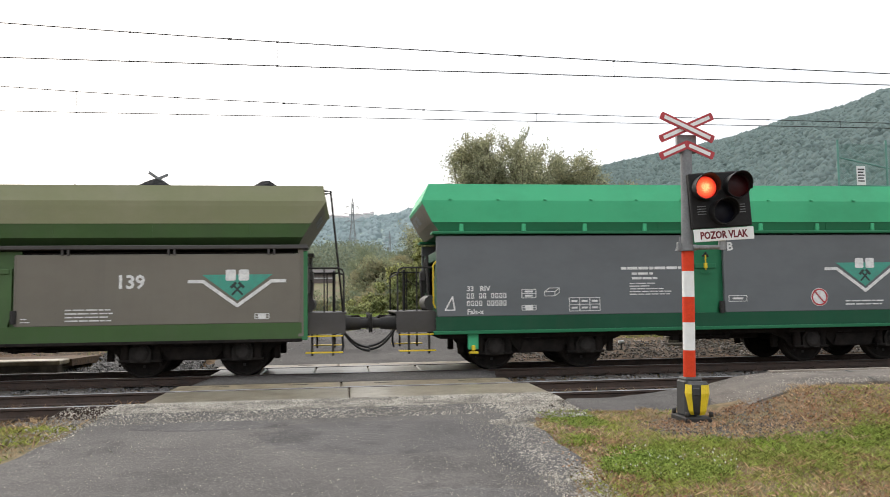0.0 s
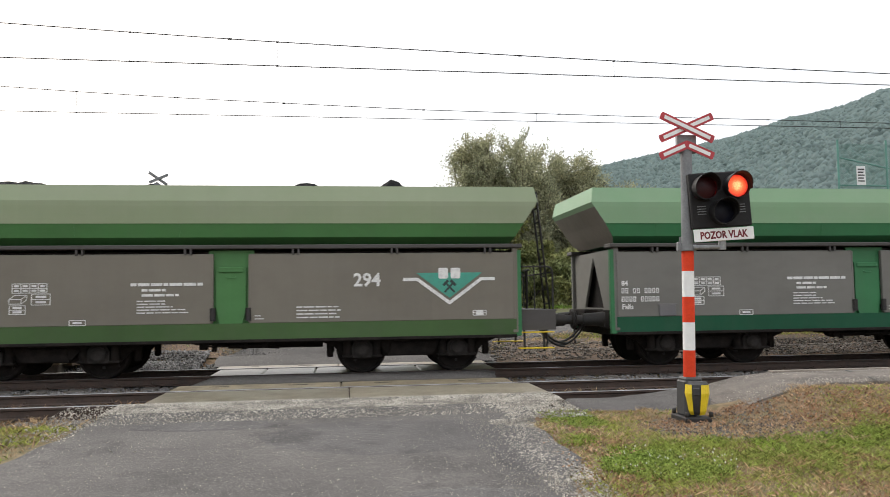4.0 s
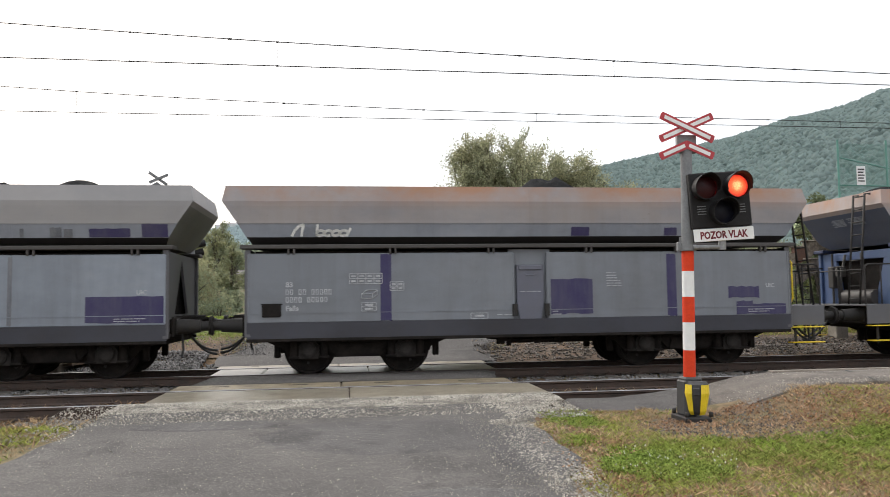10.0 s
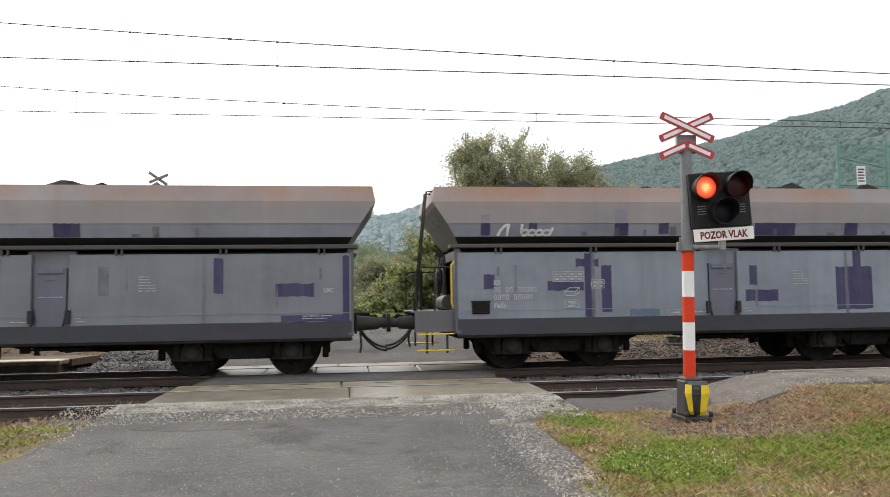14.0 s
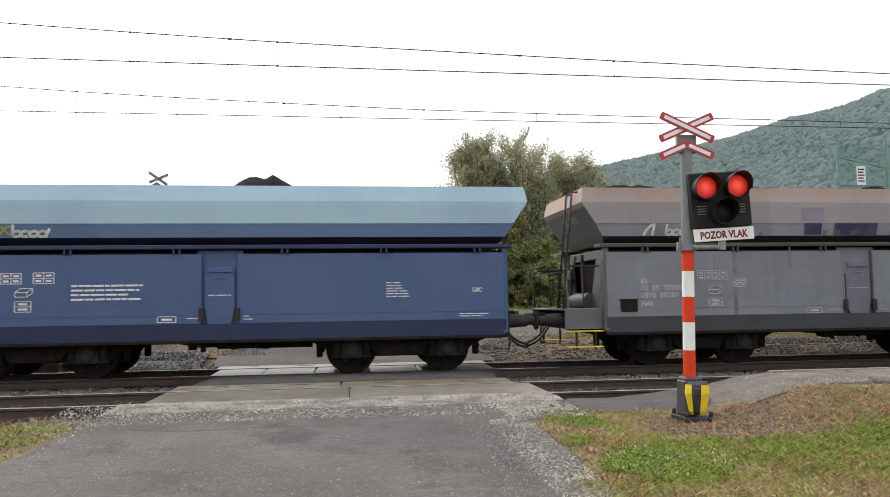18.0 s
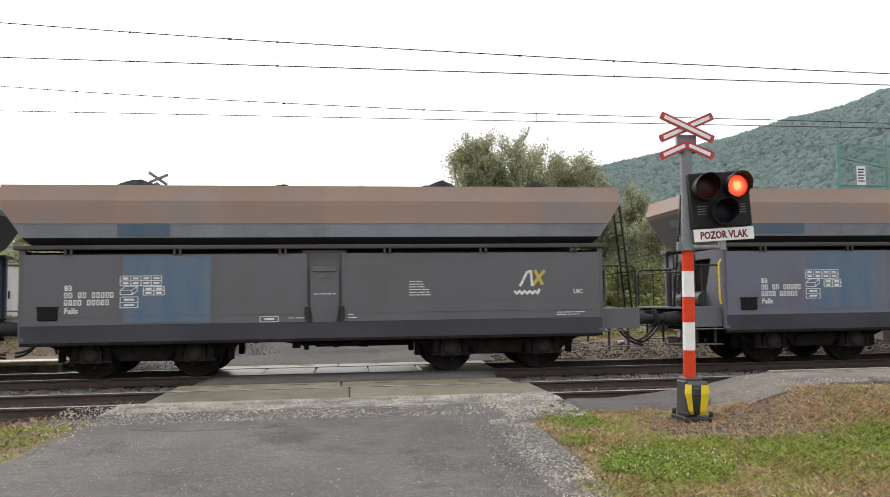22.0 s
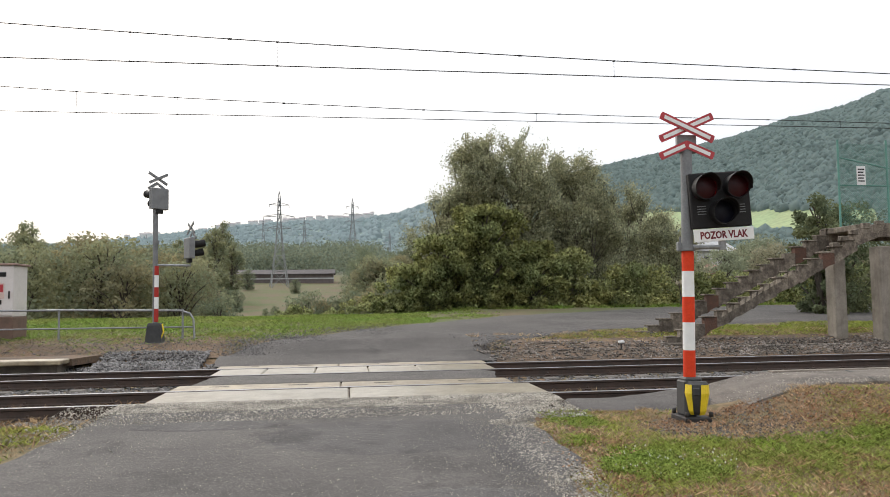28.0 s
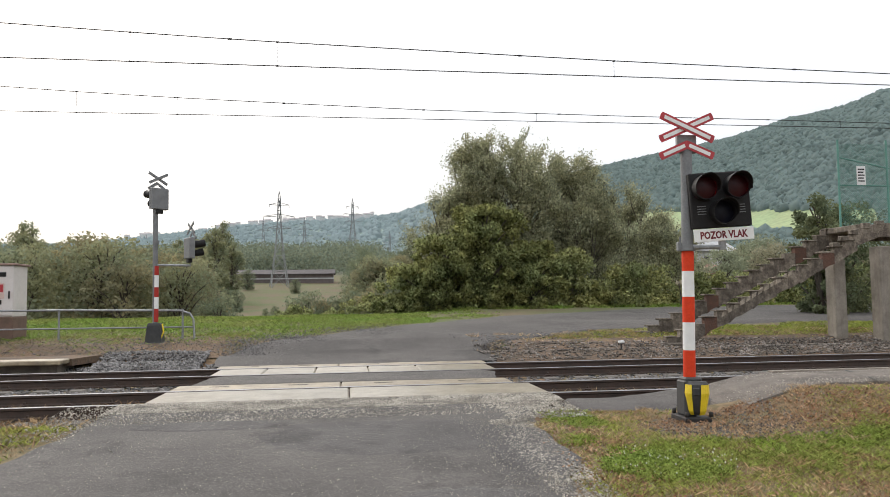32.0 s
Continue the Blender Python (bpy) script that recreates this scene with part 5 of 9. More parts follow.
GRIME = (0.07, 0.062, 0.056)
P_ = {
    # green tops hold sky-facing brightness, low greens down-facing shade, put into the paint
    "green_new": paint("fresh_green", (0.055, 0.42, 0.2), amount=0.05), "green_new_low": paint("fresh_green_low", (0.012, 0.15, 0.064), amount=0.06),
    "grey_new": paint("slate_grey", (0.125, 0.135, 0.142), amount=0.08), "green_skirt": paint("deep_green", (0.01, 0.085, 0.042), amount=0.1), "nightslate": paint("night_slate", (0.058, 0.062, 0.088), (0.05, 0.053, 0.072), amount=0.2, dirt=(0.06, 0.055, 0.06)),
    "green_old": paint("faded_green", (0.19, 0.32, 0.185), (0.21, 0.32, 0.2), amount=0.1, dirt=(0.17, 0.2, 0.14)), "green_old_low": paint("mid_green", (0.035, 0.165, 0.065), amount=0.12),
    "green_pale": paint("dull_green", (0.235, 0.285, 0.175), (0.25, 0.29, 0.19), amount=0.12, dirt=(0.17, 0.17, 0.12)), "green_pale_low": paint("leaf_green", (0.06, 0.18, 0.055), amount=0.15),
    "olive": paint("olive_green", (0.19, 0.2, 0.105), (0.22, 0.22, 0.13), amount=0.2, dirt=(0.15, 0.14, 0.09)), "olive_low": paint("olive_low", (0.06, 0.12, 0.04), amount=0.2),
    "taupe": paint("warm_grey", (0.165, 0.15, 0.122), (0.15, 0.135, 0.11), amount=0.2), "taupe2": paint("stone_grey", (0.16, 0.155, 0.14), amount=0.15),
    "navy_band": paint("navy_band", (0.056, 0.054, 0.125), (0.065, 0.062, 0.13), amount=0.12), "navy": paint("navy_blue", (0.036, 0.035, 0.09), (0.042, 0.041, 0.098), amount=0.1), "navy_low": paint("navy_low", (0.026, 0.024, 0.056), amount=0.12),
    "grey_top": paint("light_grey_top", (0.27, 0.26, 0.26), (0.24, 0.235, 0.24), amount=0.15, dirt=(0.19, 0.17, 0.16)),
    "blue": paint("mid_blue", (0.055, 0.093, 0.2), (0.067, 0.104, 0.195), amount=0.1), "blue_dark": paint("ink_blue", (0.025, 0.035, 0.085), amount=0.1),
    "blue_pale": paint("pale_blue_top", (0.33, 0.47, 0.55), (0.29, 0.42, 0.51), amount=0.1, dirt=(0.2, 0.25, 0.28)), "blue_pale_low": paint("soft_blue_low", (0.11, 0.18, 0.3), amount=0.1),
    "rust": paint("rusted_top", (0.285, 0.2, 0.16), (0.235, 0.2, 0.19), amount=0.3, mix=0.45, dirt=(0.2, 0.16, 0.14), rust=(0.25, 0.155, 0.105)), "rust2": paint("brown_grey_top", (0.28, 0.258, 0.255), (0.235, 0.225, 0.235), amount=0.32, mix=0.5, dirt=(0.2, 0.15, 0.12), rust=(0.32, 0.155, 0.08)),
    "ash": paint("ashen_blue_grey", (0.23, 0.258, 0.3), (0.195, 0.215, 0.25), amount=0.36, dirt=(0.095, 0.09, 0.095)), "ash2": paint("ash_grey", (0.18, 0.194, 0.218), (0.152, 0.162, 0.18), amount=0.36, dirt=(0.085, 0.08, 0.078)),
    "ash3": paint("dark_ash_grey", (0.14, 0.141, 0.146), (0.12, 0.12, 0.125), amount=0.3, dirt=(0.09, 0.085, 0.085)),
    "slateblue": paint("dusty_slate_blue", (0.13, 0.135, 0.175), (0.12, 0.125, 0.15), amount=0.32, dirt=(0.1, 0.09, 0.095)), "slate": paint("dusty_slate", (0.115, 0.115, 0.125), (0.105, 0.1, 0.105), amount=0.3, dirt=(0.09, 0.08, 0.075)),
    # dusk: dirty door sill, also darkened by shade put into its colour
    "ash_low": paint("ash_low_band", (0.24, 0.258, 0.295), (0.19, 0.205, 0.24), amount=0.3, dirt=(0.09, 0.085, 0.085)), "dusk": paint("dark_skirt", (0.058, 0.06, 0.075), (0.046, 0.046, 0.056), amount=0.25, dirt=GRIME),
    "frame": paint("grimy_frame", (0.065, 0.06, 0.058), (0.045, 0.041, 0.038), amount=0.3, dirt=GRIME), "frame_light": paint("dusty_grey_end", (0.15, 0.145, 0.14), (0.12, 0.115, 0.11), amount=0.25, dirt=GRIME),
    # dark strips for the undercut above the ledge: its shadow put into colour
    "ink": paint("ink_shade_strip", (0.02, 0.022, 0.05), amount=0.1), "undercut_shade": paint("undercut_shade_strip", (0.035, 0.032, 0.031), amount=0.1),
    "endslope": paint("coal_dusted_end", (0.135, 0.132, 0.14), (0.15, 0.142, 0.138), amount=0.25, dirt=GRIME),
    "end_brown": paint("brown_dusted_end", (0.17, 0.15, 0.13), (0.14, 0.122, 0.1), amount=0.3, dirt=GRIME), "end_blue": paint("blue_dusted_end", (0.07, 0.086, 0.13), (0.085, 0.095, 0.125), amount=0.25, dirt=GRIME),
}
# kind, hopper top, lower band, doors, skirt, brake end (1 towards +x), right-hand door if painted differently, fleet number
WAGONS = (
    ("sd", "olive", "olive_low", "taupe", "olive_low", 1, "taupe", "139"),
    ("sdn", "green_new", "green_new_low", "grey_new", "green_skirt", -1, "grey_new", "AB"),
    ("sd", "green_old", "green_old_low", "taupe2", "green_skirt", 1, "taupe2", "156"),
    ("ax", "grey_top", "navy_band", "navy", "navy_low", -1, "navy", "navy"),
    ("sd", "green_pale", "green_pale_low", "taupe", "olive_low", 1, "taupe", "294"),
    ("sd", "green_old", "green_old_low", "taupe2", "green_skirt", 1, "taupe2", "163"),
    ("ax", "grey_top", "navy_band", "navy", "navy_low", -1, "navy", "navy"),
    ("sdn", "green_new", "green_new_low", "grey_new", "green_skirt", 1, "grey_new", "BA"),
    ("sd", "green_old", "green_old_low", "taupe2", "green_skirt", 1, "taupe2", "142"),
    ("ax", "grey_top", "ash_low", "ash", "dusk", -1, "ash", "w9"),
    ("ax", "rust2", "ash_low", "ash2", "dusk", 1, "ash2", "w10"),
    ("ax", "rust2", "ash_low", "blue", "blue_dark", -1, "blue", "plain"),
    ("ax", "blue_pale", "blue_pale_low", "blue", "blue_dark", -1, "blue", "lime"),
    ("ax", "rust2", "ash_low", "ash2", "dusk", -1, "ash2", "w13"),
    ("ax", "rust2", "ash_low", "ash", "dusk", -1, "ash", "w14"),
    ("ax", "rust", "ash_low", "slate", "dusk", 1, "blue", "old"),
    ("ax", "rust", "ash_low", "blue", "blue_dark", -1, "blue", "plain"),
    ("ax", "blue_pale", "blue_pale_low", "blue", "blue_dark", -1, "blue", "lime"),
    ("ax", "rust2", "ash_low", "ash2", "dusk", -1, "ash2", "w18"),
    ("ax", "rust2", "ash_low", "ash3", "dusk", -1, "ash3", "w19"),
    ("ax", "blue_pale", "blue_pale_low", "nightslate", "dusk", -1, "blue", "lime"),
    ("ax", "rust", "ash_low", "slate", "dusk", 1, "slate", "w21"),
    ("ax", "rust", "ash_low", "slateblue", "dusk", -1, "slateblue", "w22"),
    ("ax", "rust", "ash_low", "slate", "dusk", -1, "slate", "w23"),
)
# touched-up patches of paint on single wagons: u0, u1, z0, z1, on the door (d) or the hopper's lower band (h), colour
PATCHES = {
    "w9": ((-4.55, -3.93, 0.99, 1.31, "d", "p"), (0.35, 0.63, 1.0, 1.64, "d", "p"), (3.87, 5.2, 1.02, 1.49, "d", "p"), (-5.2, -2.43, 2.55, 2.795, "h", "p"), (-4.9, -2.43, 2.797, 2.93, "u", "p"), (-5.22, -5.1, 1.0, 2.2, "d", "p"), (4.8, 5.25, 2.55, 2.78, "h", "p"), (3.9, 4.6, 2.55, 2.7, "h", "p")),
    "w10": ((-2.83, -2.63, 0.99, 2.22, "d", "p"), (0.39, 1.21, 1.06, 1.72, "d", "p"), (2.7, 2.89, 0.99, 2.18, "d", "p"), (3.95, 4.59, 1.32, 1.54, "d", "p"), (4.11, 4.45, 1.2, 1.26, "d", "p"), (4.11, 5.14, 1.0, 1.2, "d", "p"), (0.83, 1.19, 2.55, 2.72, "h", "p"), (2.7, 2.96, 2.55, 2.7, "h", "p")),
    "w13": ((3.87, 4.56, 1.45, 1.69, "d", "p"), (3.97, 5.2, 0.99, 1.11, "d", "p"), (2.78, 2.95, 1.52, 2.15, "d", "p"), (0.02, 0.47, 2.55, 2.79, "h", "p"), (5.08, 5.22, 1.0, 2.2, "d", "p"), (-0.98, -0.82, 1.16, 2.17, "d", "g"), (0.8, 0.98, 1.5, 2.02, "d", "g")),
    "w14": ((-4.74, -4.53, 1.54, 1.82, "d", "p"), (-3.51, -2.8, 1.5, 1.68, "d", "p"), (-2.78, -2.64, 0.99, 2.2, "d", "p"), (-2.95, -2.5, 1.95, 2.1, "d", "p"), (-2.45, -2.25, 1.08, 1.98, "d", "p"), (0.56, 0.72, 1.57, 1.95, "d", "p"), (0.47, 1.15, 1.25, 1.48, "d", "p"), (2.39, 3.17, 1.07, 1.91, "d", "p"), (2.77, 2.94, 1.9, 2.22, "d", "p"), (3.9, 4.9, 1.25, 1.5, "d", "p"), (-4.77, -4.59, 2.56, 2.79, "h", "p"), (-3.84, -3.68, 2.66, 2.79, "h", "p"), (-2.14, -1.87, 2.55, 2.79, "h", "p"), (-1.25, -1.05, 2.58, 2.79, "h", "p"), (0.74, 1.59, 2.55, 2.79, "h", "p"), (2.66, 2.94, 2.55, 2.79, "h", "p"), (-4.77, -4.59, 2.81, 2.95, "u", "q"), (-2.14, -1.9, 2.81, 3.05, "u", "q"), (-1.9, -1.3, 1.0, 1.12, "d", "b")),
    "w18": ((2.53, 3.07, 0.99, 2.2, "d", "p"), (3.87, 4.48, 1.28, 1.58, "d", "p"), (4.34, 5.2, 0.99, 1.15, "d", "p"), (-2.91, -2.52, 2.55, 2.79, "h", "p"), (-1.09, -0.72, 2.56, 2.79, "h", "p"), (-0.44, 0.49, 2.55, 2.79, "h", "p"), (0.78, 1.19, 2.56, 2.79, "h", "p"), (2.56, 3.06, 2.55, 2.79, "h", "p"), (-2.89, -2.44, 2.82, 3.09, "u", "q"), (-1.16, -0.68, 2.82, 3.09, "u", "q")),
    "w19": ((-4.58, -3.68, 1.53, 1.78, "d", "p"), (-4.58, -0.35, 0.99, 1.54, "d", "p"), (-3.04, -2.32, 1.98, 2.2, "d", "p"), (-2.82, -2.49, 1.53, 2.0, "d", "p"), (0.36, 5.19, 0.99, 1.53, "d", "p"), (2.63, 2.99, 1.52, 2.22, "d", "p"), (0.34, 0.42, 1.53, 2.2, "d", "p"), (-0.42, -0.34, 1.53, 2.2, "d", "p")),
    "w21": ((-3.53, -2.02, 1.02, 2.2, "d", "b"), (-3.65, -2.75, 2.56, 2.79, "h", "b")),
    "w22": ((-3.53, -2.02, 1.08, 2.2, "d", "b"), (-5.2, -3.52, 2.58, 2.79, "h", "b")),
    "w23": ((-3.68, -2.03, 1.0, 2.2, "d", "b"), (2.74, 5.2, 1.0, 2.19, "d", "b"), (-4.61, -0.91, 2.56, 2.79, "h", "b")),
    "plain": ((-0.92, 0.23, 2.55, 2.79, "h", "b"),),
    "old": ((-1.5, -0.6, 1.2, 2.1, "d", "b"), (0.4, 2.2, 1.0, 2.2, "d", "g")),
}
TRAIN = []
LABELS = {"sd": "coal-laden wagon with %s hopper and warm grey doors", "sdn": "newly painted coal wagon, bright green and slate grey", "ax": "coal-laden wagon with %s top and %s doors"}
COLOURS = {"green_pale": "dull green", "olive": "olive green", "green_old": "faded green", "grey_top": "pale grey", "rust": "rusty brown", "rust2": "brownish grey", "blue_pale": "pale blue", "navy": "navy blue", "ash": "ashen grey", "ash2": "grey", "ash3": "patched dark grey", "blue": "blue", "slate": "dark slate", "nightslate": "dark slate and blue", "slateblue": "slate blue"}


def wagon(k):
    kind, top, low, door, skirt, brake, door2, mark = WAGONS[k]
    if kind == "ax":
        lab = LABELS[kind] % (COLOURS[top], COLOURS[door])
    else:
        lab = LABELS[kind] % COLOURS[top] if "%" in LABELS[kind] else LABELS[kind]
    w = thing("hopper_wagon", lab, "freight wagon", group="wagons of the coal train")
    sd = kind != "ax"
    fr = P_[low] if sd else P_["dusk"]
    if skirt == "blue_dark":
        fr = P_["blue_dark"]
    if door == "navy":
        fr = P_["navy_low"]
    end_m = P_["end_brown"] if sd else P_["end_blue"] if door in ("blue", "navy", "nightslate") else P_["endslope"]
    part("hopper", wm("hopper_new", m_hopper_new) if kind == "sdn" else wm("hopper", m_hopper), [P_[top], P_[low], end_m, P_["ink"] if door in ("blue", "navy") else P_["undercut_shade"]] if kind == "ax" else [P_[top], P_[low], end_m, P_[low]], w, COLOURS.get(top, "bright green") + " steel hopper")
    part("coal_load", wm("coal_%d" % (k % 7), m_coal(k % 7)), M_COAL, w, "black coal heaped above the rim", at=Matrix.Scale(0.955, 4, (1, 0, 0)))
    part("underframe", wm("core", m_core), M_UNDER, w)
    part("ledge", wm("ledge_new", m_ledge(0.24, 0.055)) if kind == "sdn" else wm("ledge", m_ledge()), P_["green_new_low"] if kind == "sdn" else P_["frame"] if door not in ("blue", "navy") else fr, w)
    if kind == "ax":
        d1, d2, sk = wm("door_a", m_door(-5.22, -0.325)), wm("door_b", m_door(0.325, 5.22)), wm("skirt", m_skirt(-5.24, 5.24))
    elif kind == "sd":
        d1, d2, sk = wm("door_c", m_door(-5.21, -0.32, plain=True)), wm("door_d", m_door(0.32, 5.21, plain=True)), wm("skirt", m_skirt(-5.24, 5.24))
    else:
        d1, d2, sk = wm("door_e", m_door(-5.27, -0.385, 2.55, 1.04, True)), wm("door_f", m_door(0.385, 5.27, 2.55, 1.04, True)), wm("skirt_new", m_skirt(-5.3, 5.3, 1.04, 0.77))
    turn = pose(0, 0, 0, 0, 0, 180)
    for rot in (None, turn):
        part("side_door", d1, P_[door] if rot is None else P_[door2], w, at=rot)
        part("side_door", d2, P_[door2] if rot is None else P_[door], w, at=rot)
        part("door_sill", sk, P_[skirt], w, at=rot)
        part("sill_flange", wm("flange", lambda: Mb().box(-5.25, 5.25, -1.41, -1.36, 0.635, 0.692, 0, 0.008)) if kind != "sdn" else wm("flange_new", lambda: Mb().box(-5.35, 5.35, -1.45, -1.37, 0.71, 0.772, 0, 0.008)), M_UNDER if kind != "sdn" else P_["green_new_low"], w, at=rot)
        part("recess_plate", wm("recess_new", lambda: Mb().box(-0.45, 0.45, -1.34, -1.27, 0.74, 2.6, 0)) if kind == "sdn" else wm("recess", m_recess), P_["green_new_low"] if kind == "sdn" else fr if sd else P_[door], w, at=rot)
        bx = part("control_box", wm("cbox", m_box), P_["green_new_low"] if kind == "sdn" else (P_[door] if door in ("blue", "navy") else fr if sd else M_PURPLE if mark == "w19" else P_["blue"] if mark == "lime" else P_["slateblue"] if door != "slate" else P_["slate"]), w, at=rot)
        for x in (-0.31, 0.31):
            part("roller", wm("roller", m_roller), M_BLACK, bx, at=pose(x, 0, 0))
    part("brake_rigging", wm("valve", m_valve), M_UNDER, w)
    for s in (1, -1):
        rot = None if s == 1 else turn
        gear = pose(s * (0.235 if s == brake else -0.325), 0, -0.05, 0, 0, 0 if s == 1 else 180)
        part("end_frame" if s == brake else "end_wall", wm("endframe", m_endframe) if s == brake else wm("endwall", m_endwall), P_["slate"] if door in ("ash", "ash2", "ash3") else P_[door] if door not in ("navy", "grey_new", "nightslate") else P_["green_skirt"] if sd else P_["end_blue"], w, at=rot)
        part("headstock", wm("headstock", m_headstock), M_UNDER, w, at=gear)
        for y in (-0.875, 0.875):
            part("buffer", wm("buffer", m_buffer), M_BLACK, w, at=Matrix.Translation((0, y, -0.07)) @ gear)
        for h in (0, 1):
            part("air_hose", wm("hose%d" % h, m_hose(h)), M_RUBBER, w, at=gear)
        part("hose_cock", wm("cock", m_cock), M_RUBBER, w, at=gear)
    rot = None if brake == 1 else turn
    pl = part("brake_platform", wm("platform", m_platform), P_["frame"] if sd else P_["navy_low"] if door == "navy" else P_["blue_dark"] if door in ("blue", "nightslate") and top == "blue_pale" else P_["slate"], w, at=rot)
    for x, y in ((5.42, -1.26), (5.8, -1.26), (5.42, 1.26), (5.8, 1.26)):
        part("step_hanger", wm("step", m_step), M_BLACK, pl, at=pose(x, y, 0))
    for y, z in ((-1.27, 0), (-1.27, -0.3), (1.27, 0), (1.27, -0.3)):
        part("step_tread", wm("treads", m_treads), M_YELLOW if k not in (15, 16, 21, 22, 23) else P_["frame_light"], pl, at=pose(0, y, z))
    part("handrail", wm("handrail", m_handrail), M_BLACK, pl)
    part("brake_gear", wm("endgear", m_endgear), P_["frame"], w, at=rot)
    part("release_rod", wm("release", m_release) if brake == 1 else wm("release_m", lambda: mirrored(m_release())), M_YELLOW if k in (1, 7, 8, 10, 13, 14, 19, 22) else P_["frame_light"], w)
    part("small_print", wm("slope_print_p" if brake == 1 else "slope_print_m", lambda: slope_print(brake)), P_["ash_low"], w)
    if kind != "sdn":
        dx = 0.06
        part("ladder", wm("ladder_p" if brake == 1 else "ladder_m", m_ladder if brake == 1 else m_ladder_m), M_BLACK, w, "narrow steel ladder", at=pose(dx * brake, 0, 0))
    for s in (-1, 1):
        bg = part("bogie", wm("bogie", m_bogie), M_UNDER, w, at=pose(s * 3.25, 0, 0))
        for a in (-0.9, 0.9):
            ws = part("wheelset", wm("wheelset", m_wheelset), [M_UNDER, M_BLACK], bg, at=pose(a, 0, 0.46))
            TRAIN_WHEELS.append((k, ws, s * 3.25 + a, a))
            for side in (0, 180):
                part("axle_box", wm("axlebox", m_axlebox), M_AXLE, bg, at=pose(a, 0, 0, 0, 0, side))
        part("frame_print", wm("frameprint", m_frameprint), M_AXLE, bg, at=pose(0, 0.34, 0))
    markings(w, kind, mark, door, low)
    return w


def mirrored(mb):
    """The mesh turned over for the other end of the wagon."""
    mb.v = [(-x, y, z) for x, y, z in mb.v]
    return mb


def m_ladder_m():
    return mirrored(m_ladder())


def slope_print(way):
    """Illegible rows of print on the sloping end above the platform."""
    mb = Mb()
    for row in range(6):
        q = 0.2 + row * 0.085
        x, z = 5.426 + 0.21 * q, 2.80 + 0.31 * q
        for a, b in ((-0.62, -0.2 + 0.05 * (row % 3)), (0.0, 0.45 - 0.06 * (row % 2))):
            mb.plate([(x, a, z), (x, b, z), (x + 0.012, b, z + 0.018), (x + 0.012, a, z + 0.018)], (0.003, 0, -0.002))
    return mb if way == 1 else mirrored(mb)


TRAIN_WHEELS = []


# where the painted marks stand on a side: number (x, base lines), hatch, load table, capacity mark, two framed figures, gauge box, print, line sign
PLACES = {
    "navy": dict(num=(-5.09, (1.49, 1.35, 1.23, 1.11)), hatch=(-4.19, 1.17), table=(-3.95, 1.9, 0.66, 0.2), cap=(-3.93, 1.5), box=(-3.9, 1.43, 0.25, 0.18), pair=(-3.94, 1.14, 0.57, 0.1), gauge=(-1.15, 1.1), text=(3.68, 1.82, 0.58), uic=None, emblem=-4.03),
    "lime": dict(num=(-4.54, (1.58, 1.45, 1.3, 1.17)), hatch=(-4.81, 1.19), table=(-4.03, 1.91, 0.67, 0.18), cap=(-3.46, 1.5), box=(-3.46, 1.42, 0.27, 0.18), pair=(-3.16, 1.92, 0.34, 0.19), gauge=(-1.07, 1.12), text=(2.99, 1.69, 0.43), uic=(4.6, 1.5), emblem=-3.99),
    "plain": dict(num=(-4.5, (1.62, 1.48, 1.35, 1.19)), hatch=(-4.78, 1.05), table=(-3.0, 1.78, 0.67, 0.19), cap=(-2.62, 1.38), box=(-2.6, 1.32, 0.25, 0.16), pair=(-2.19, 1.62, 0.28, 0.14), gauge=(-0.79, 1.08), text=(1.33, 1.7, 0.42), uic=(4.93, 1.44), emblem=-4.45),
    "late": dict(num=(-4.51, (1.6, 1.47, 1.34, 1.2)), hatch=(-4.78, 1.08), table=(-3.57, 1.85, 0.7, 0.17), cap=(-3.57, 1.52), box=(-3.57, 1.48, 0.3, 0.19), pair=(-3.18, 1.66, 0.36, 0.15), gauge=(-1.15, 1.1), text=(1.55, 1.71, 0.4), uic=(4.68, 1.45), emblem=None),
    "faded": dict(num=(-4.55, (1.62, 1.48, 1.34, 1.19)), hatch=(-4.8, 1.08), table=(-3.4, 1.86, 0.6, 0.19), cap=(-3.18, 1.4), box=(-3.18, 1.32, 0.27, 0.15), pair=(-2.65, 1.7, 0.25, 0.16), gauge=(-1.15, 1.1), text=(1.49, 1.84, 0.3), uic=(4.73, 1.52), emblem=-4.44),
}


def number_rows(w, head, tail, x, lines, cols, ink):
    """Two lines of lettering with two rows of figures, plain blocks, between them."""
    letters(w, head, 0.135, x, lines[0], ink)
    letters(w, tail, 0.135, x, lines[3], ink)
    for q in (1, 2):
        tagged(part("number_row", wm("num_%s_%d" % (cols[q - 1], round(lines[q] * 100)), lambda: digits((cols[q - 1],), 0, lines[q] + 0.1, 0.056, 0.1, 0.021, 0.16)), ink, w, at=pose(x, 0, 0)), kind="stuff")


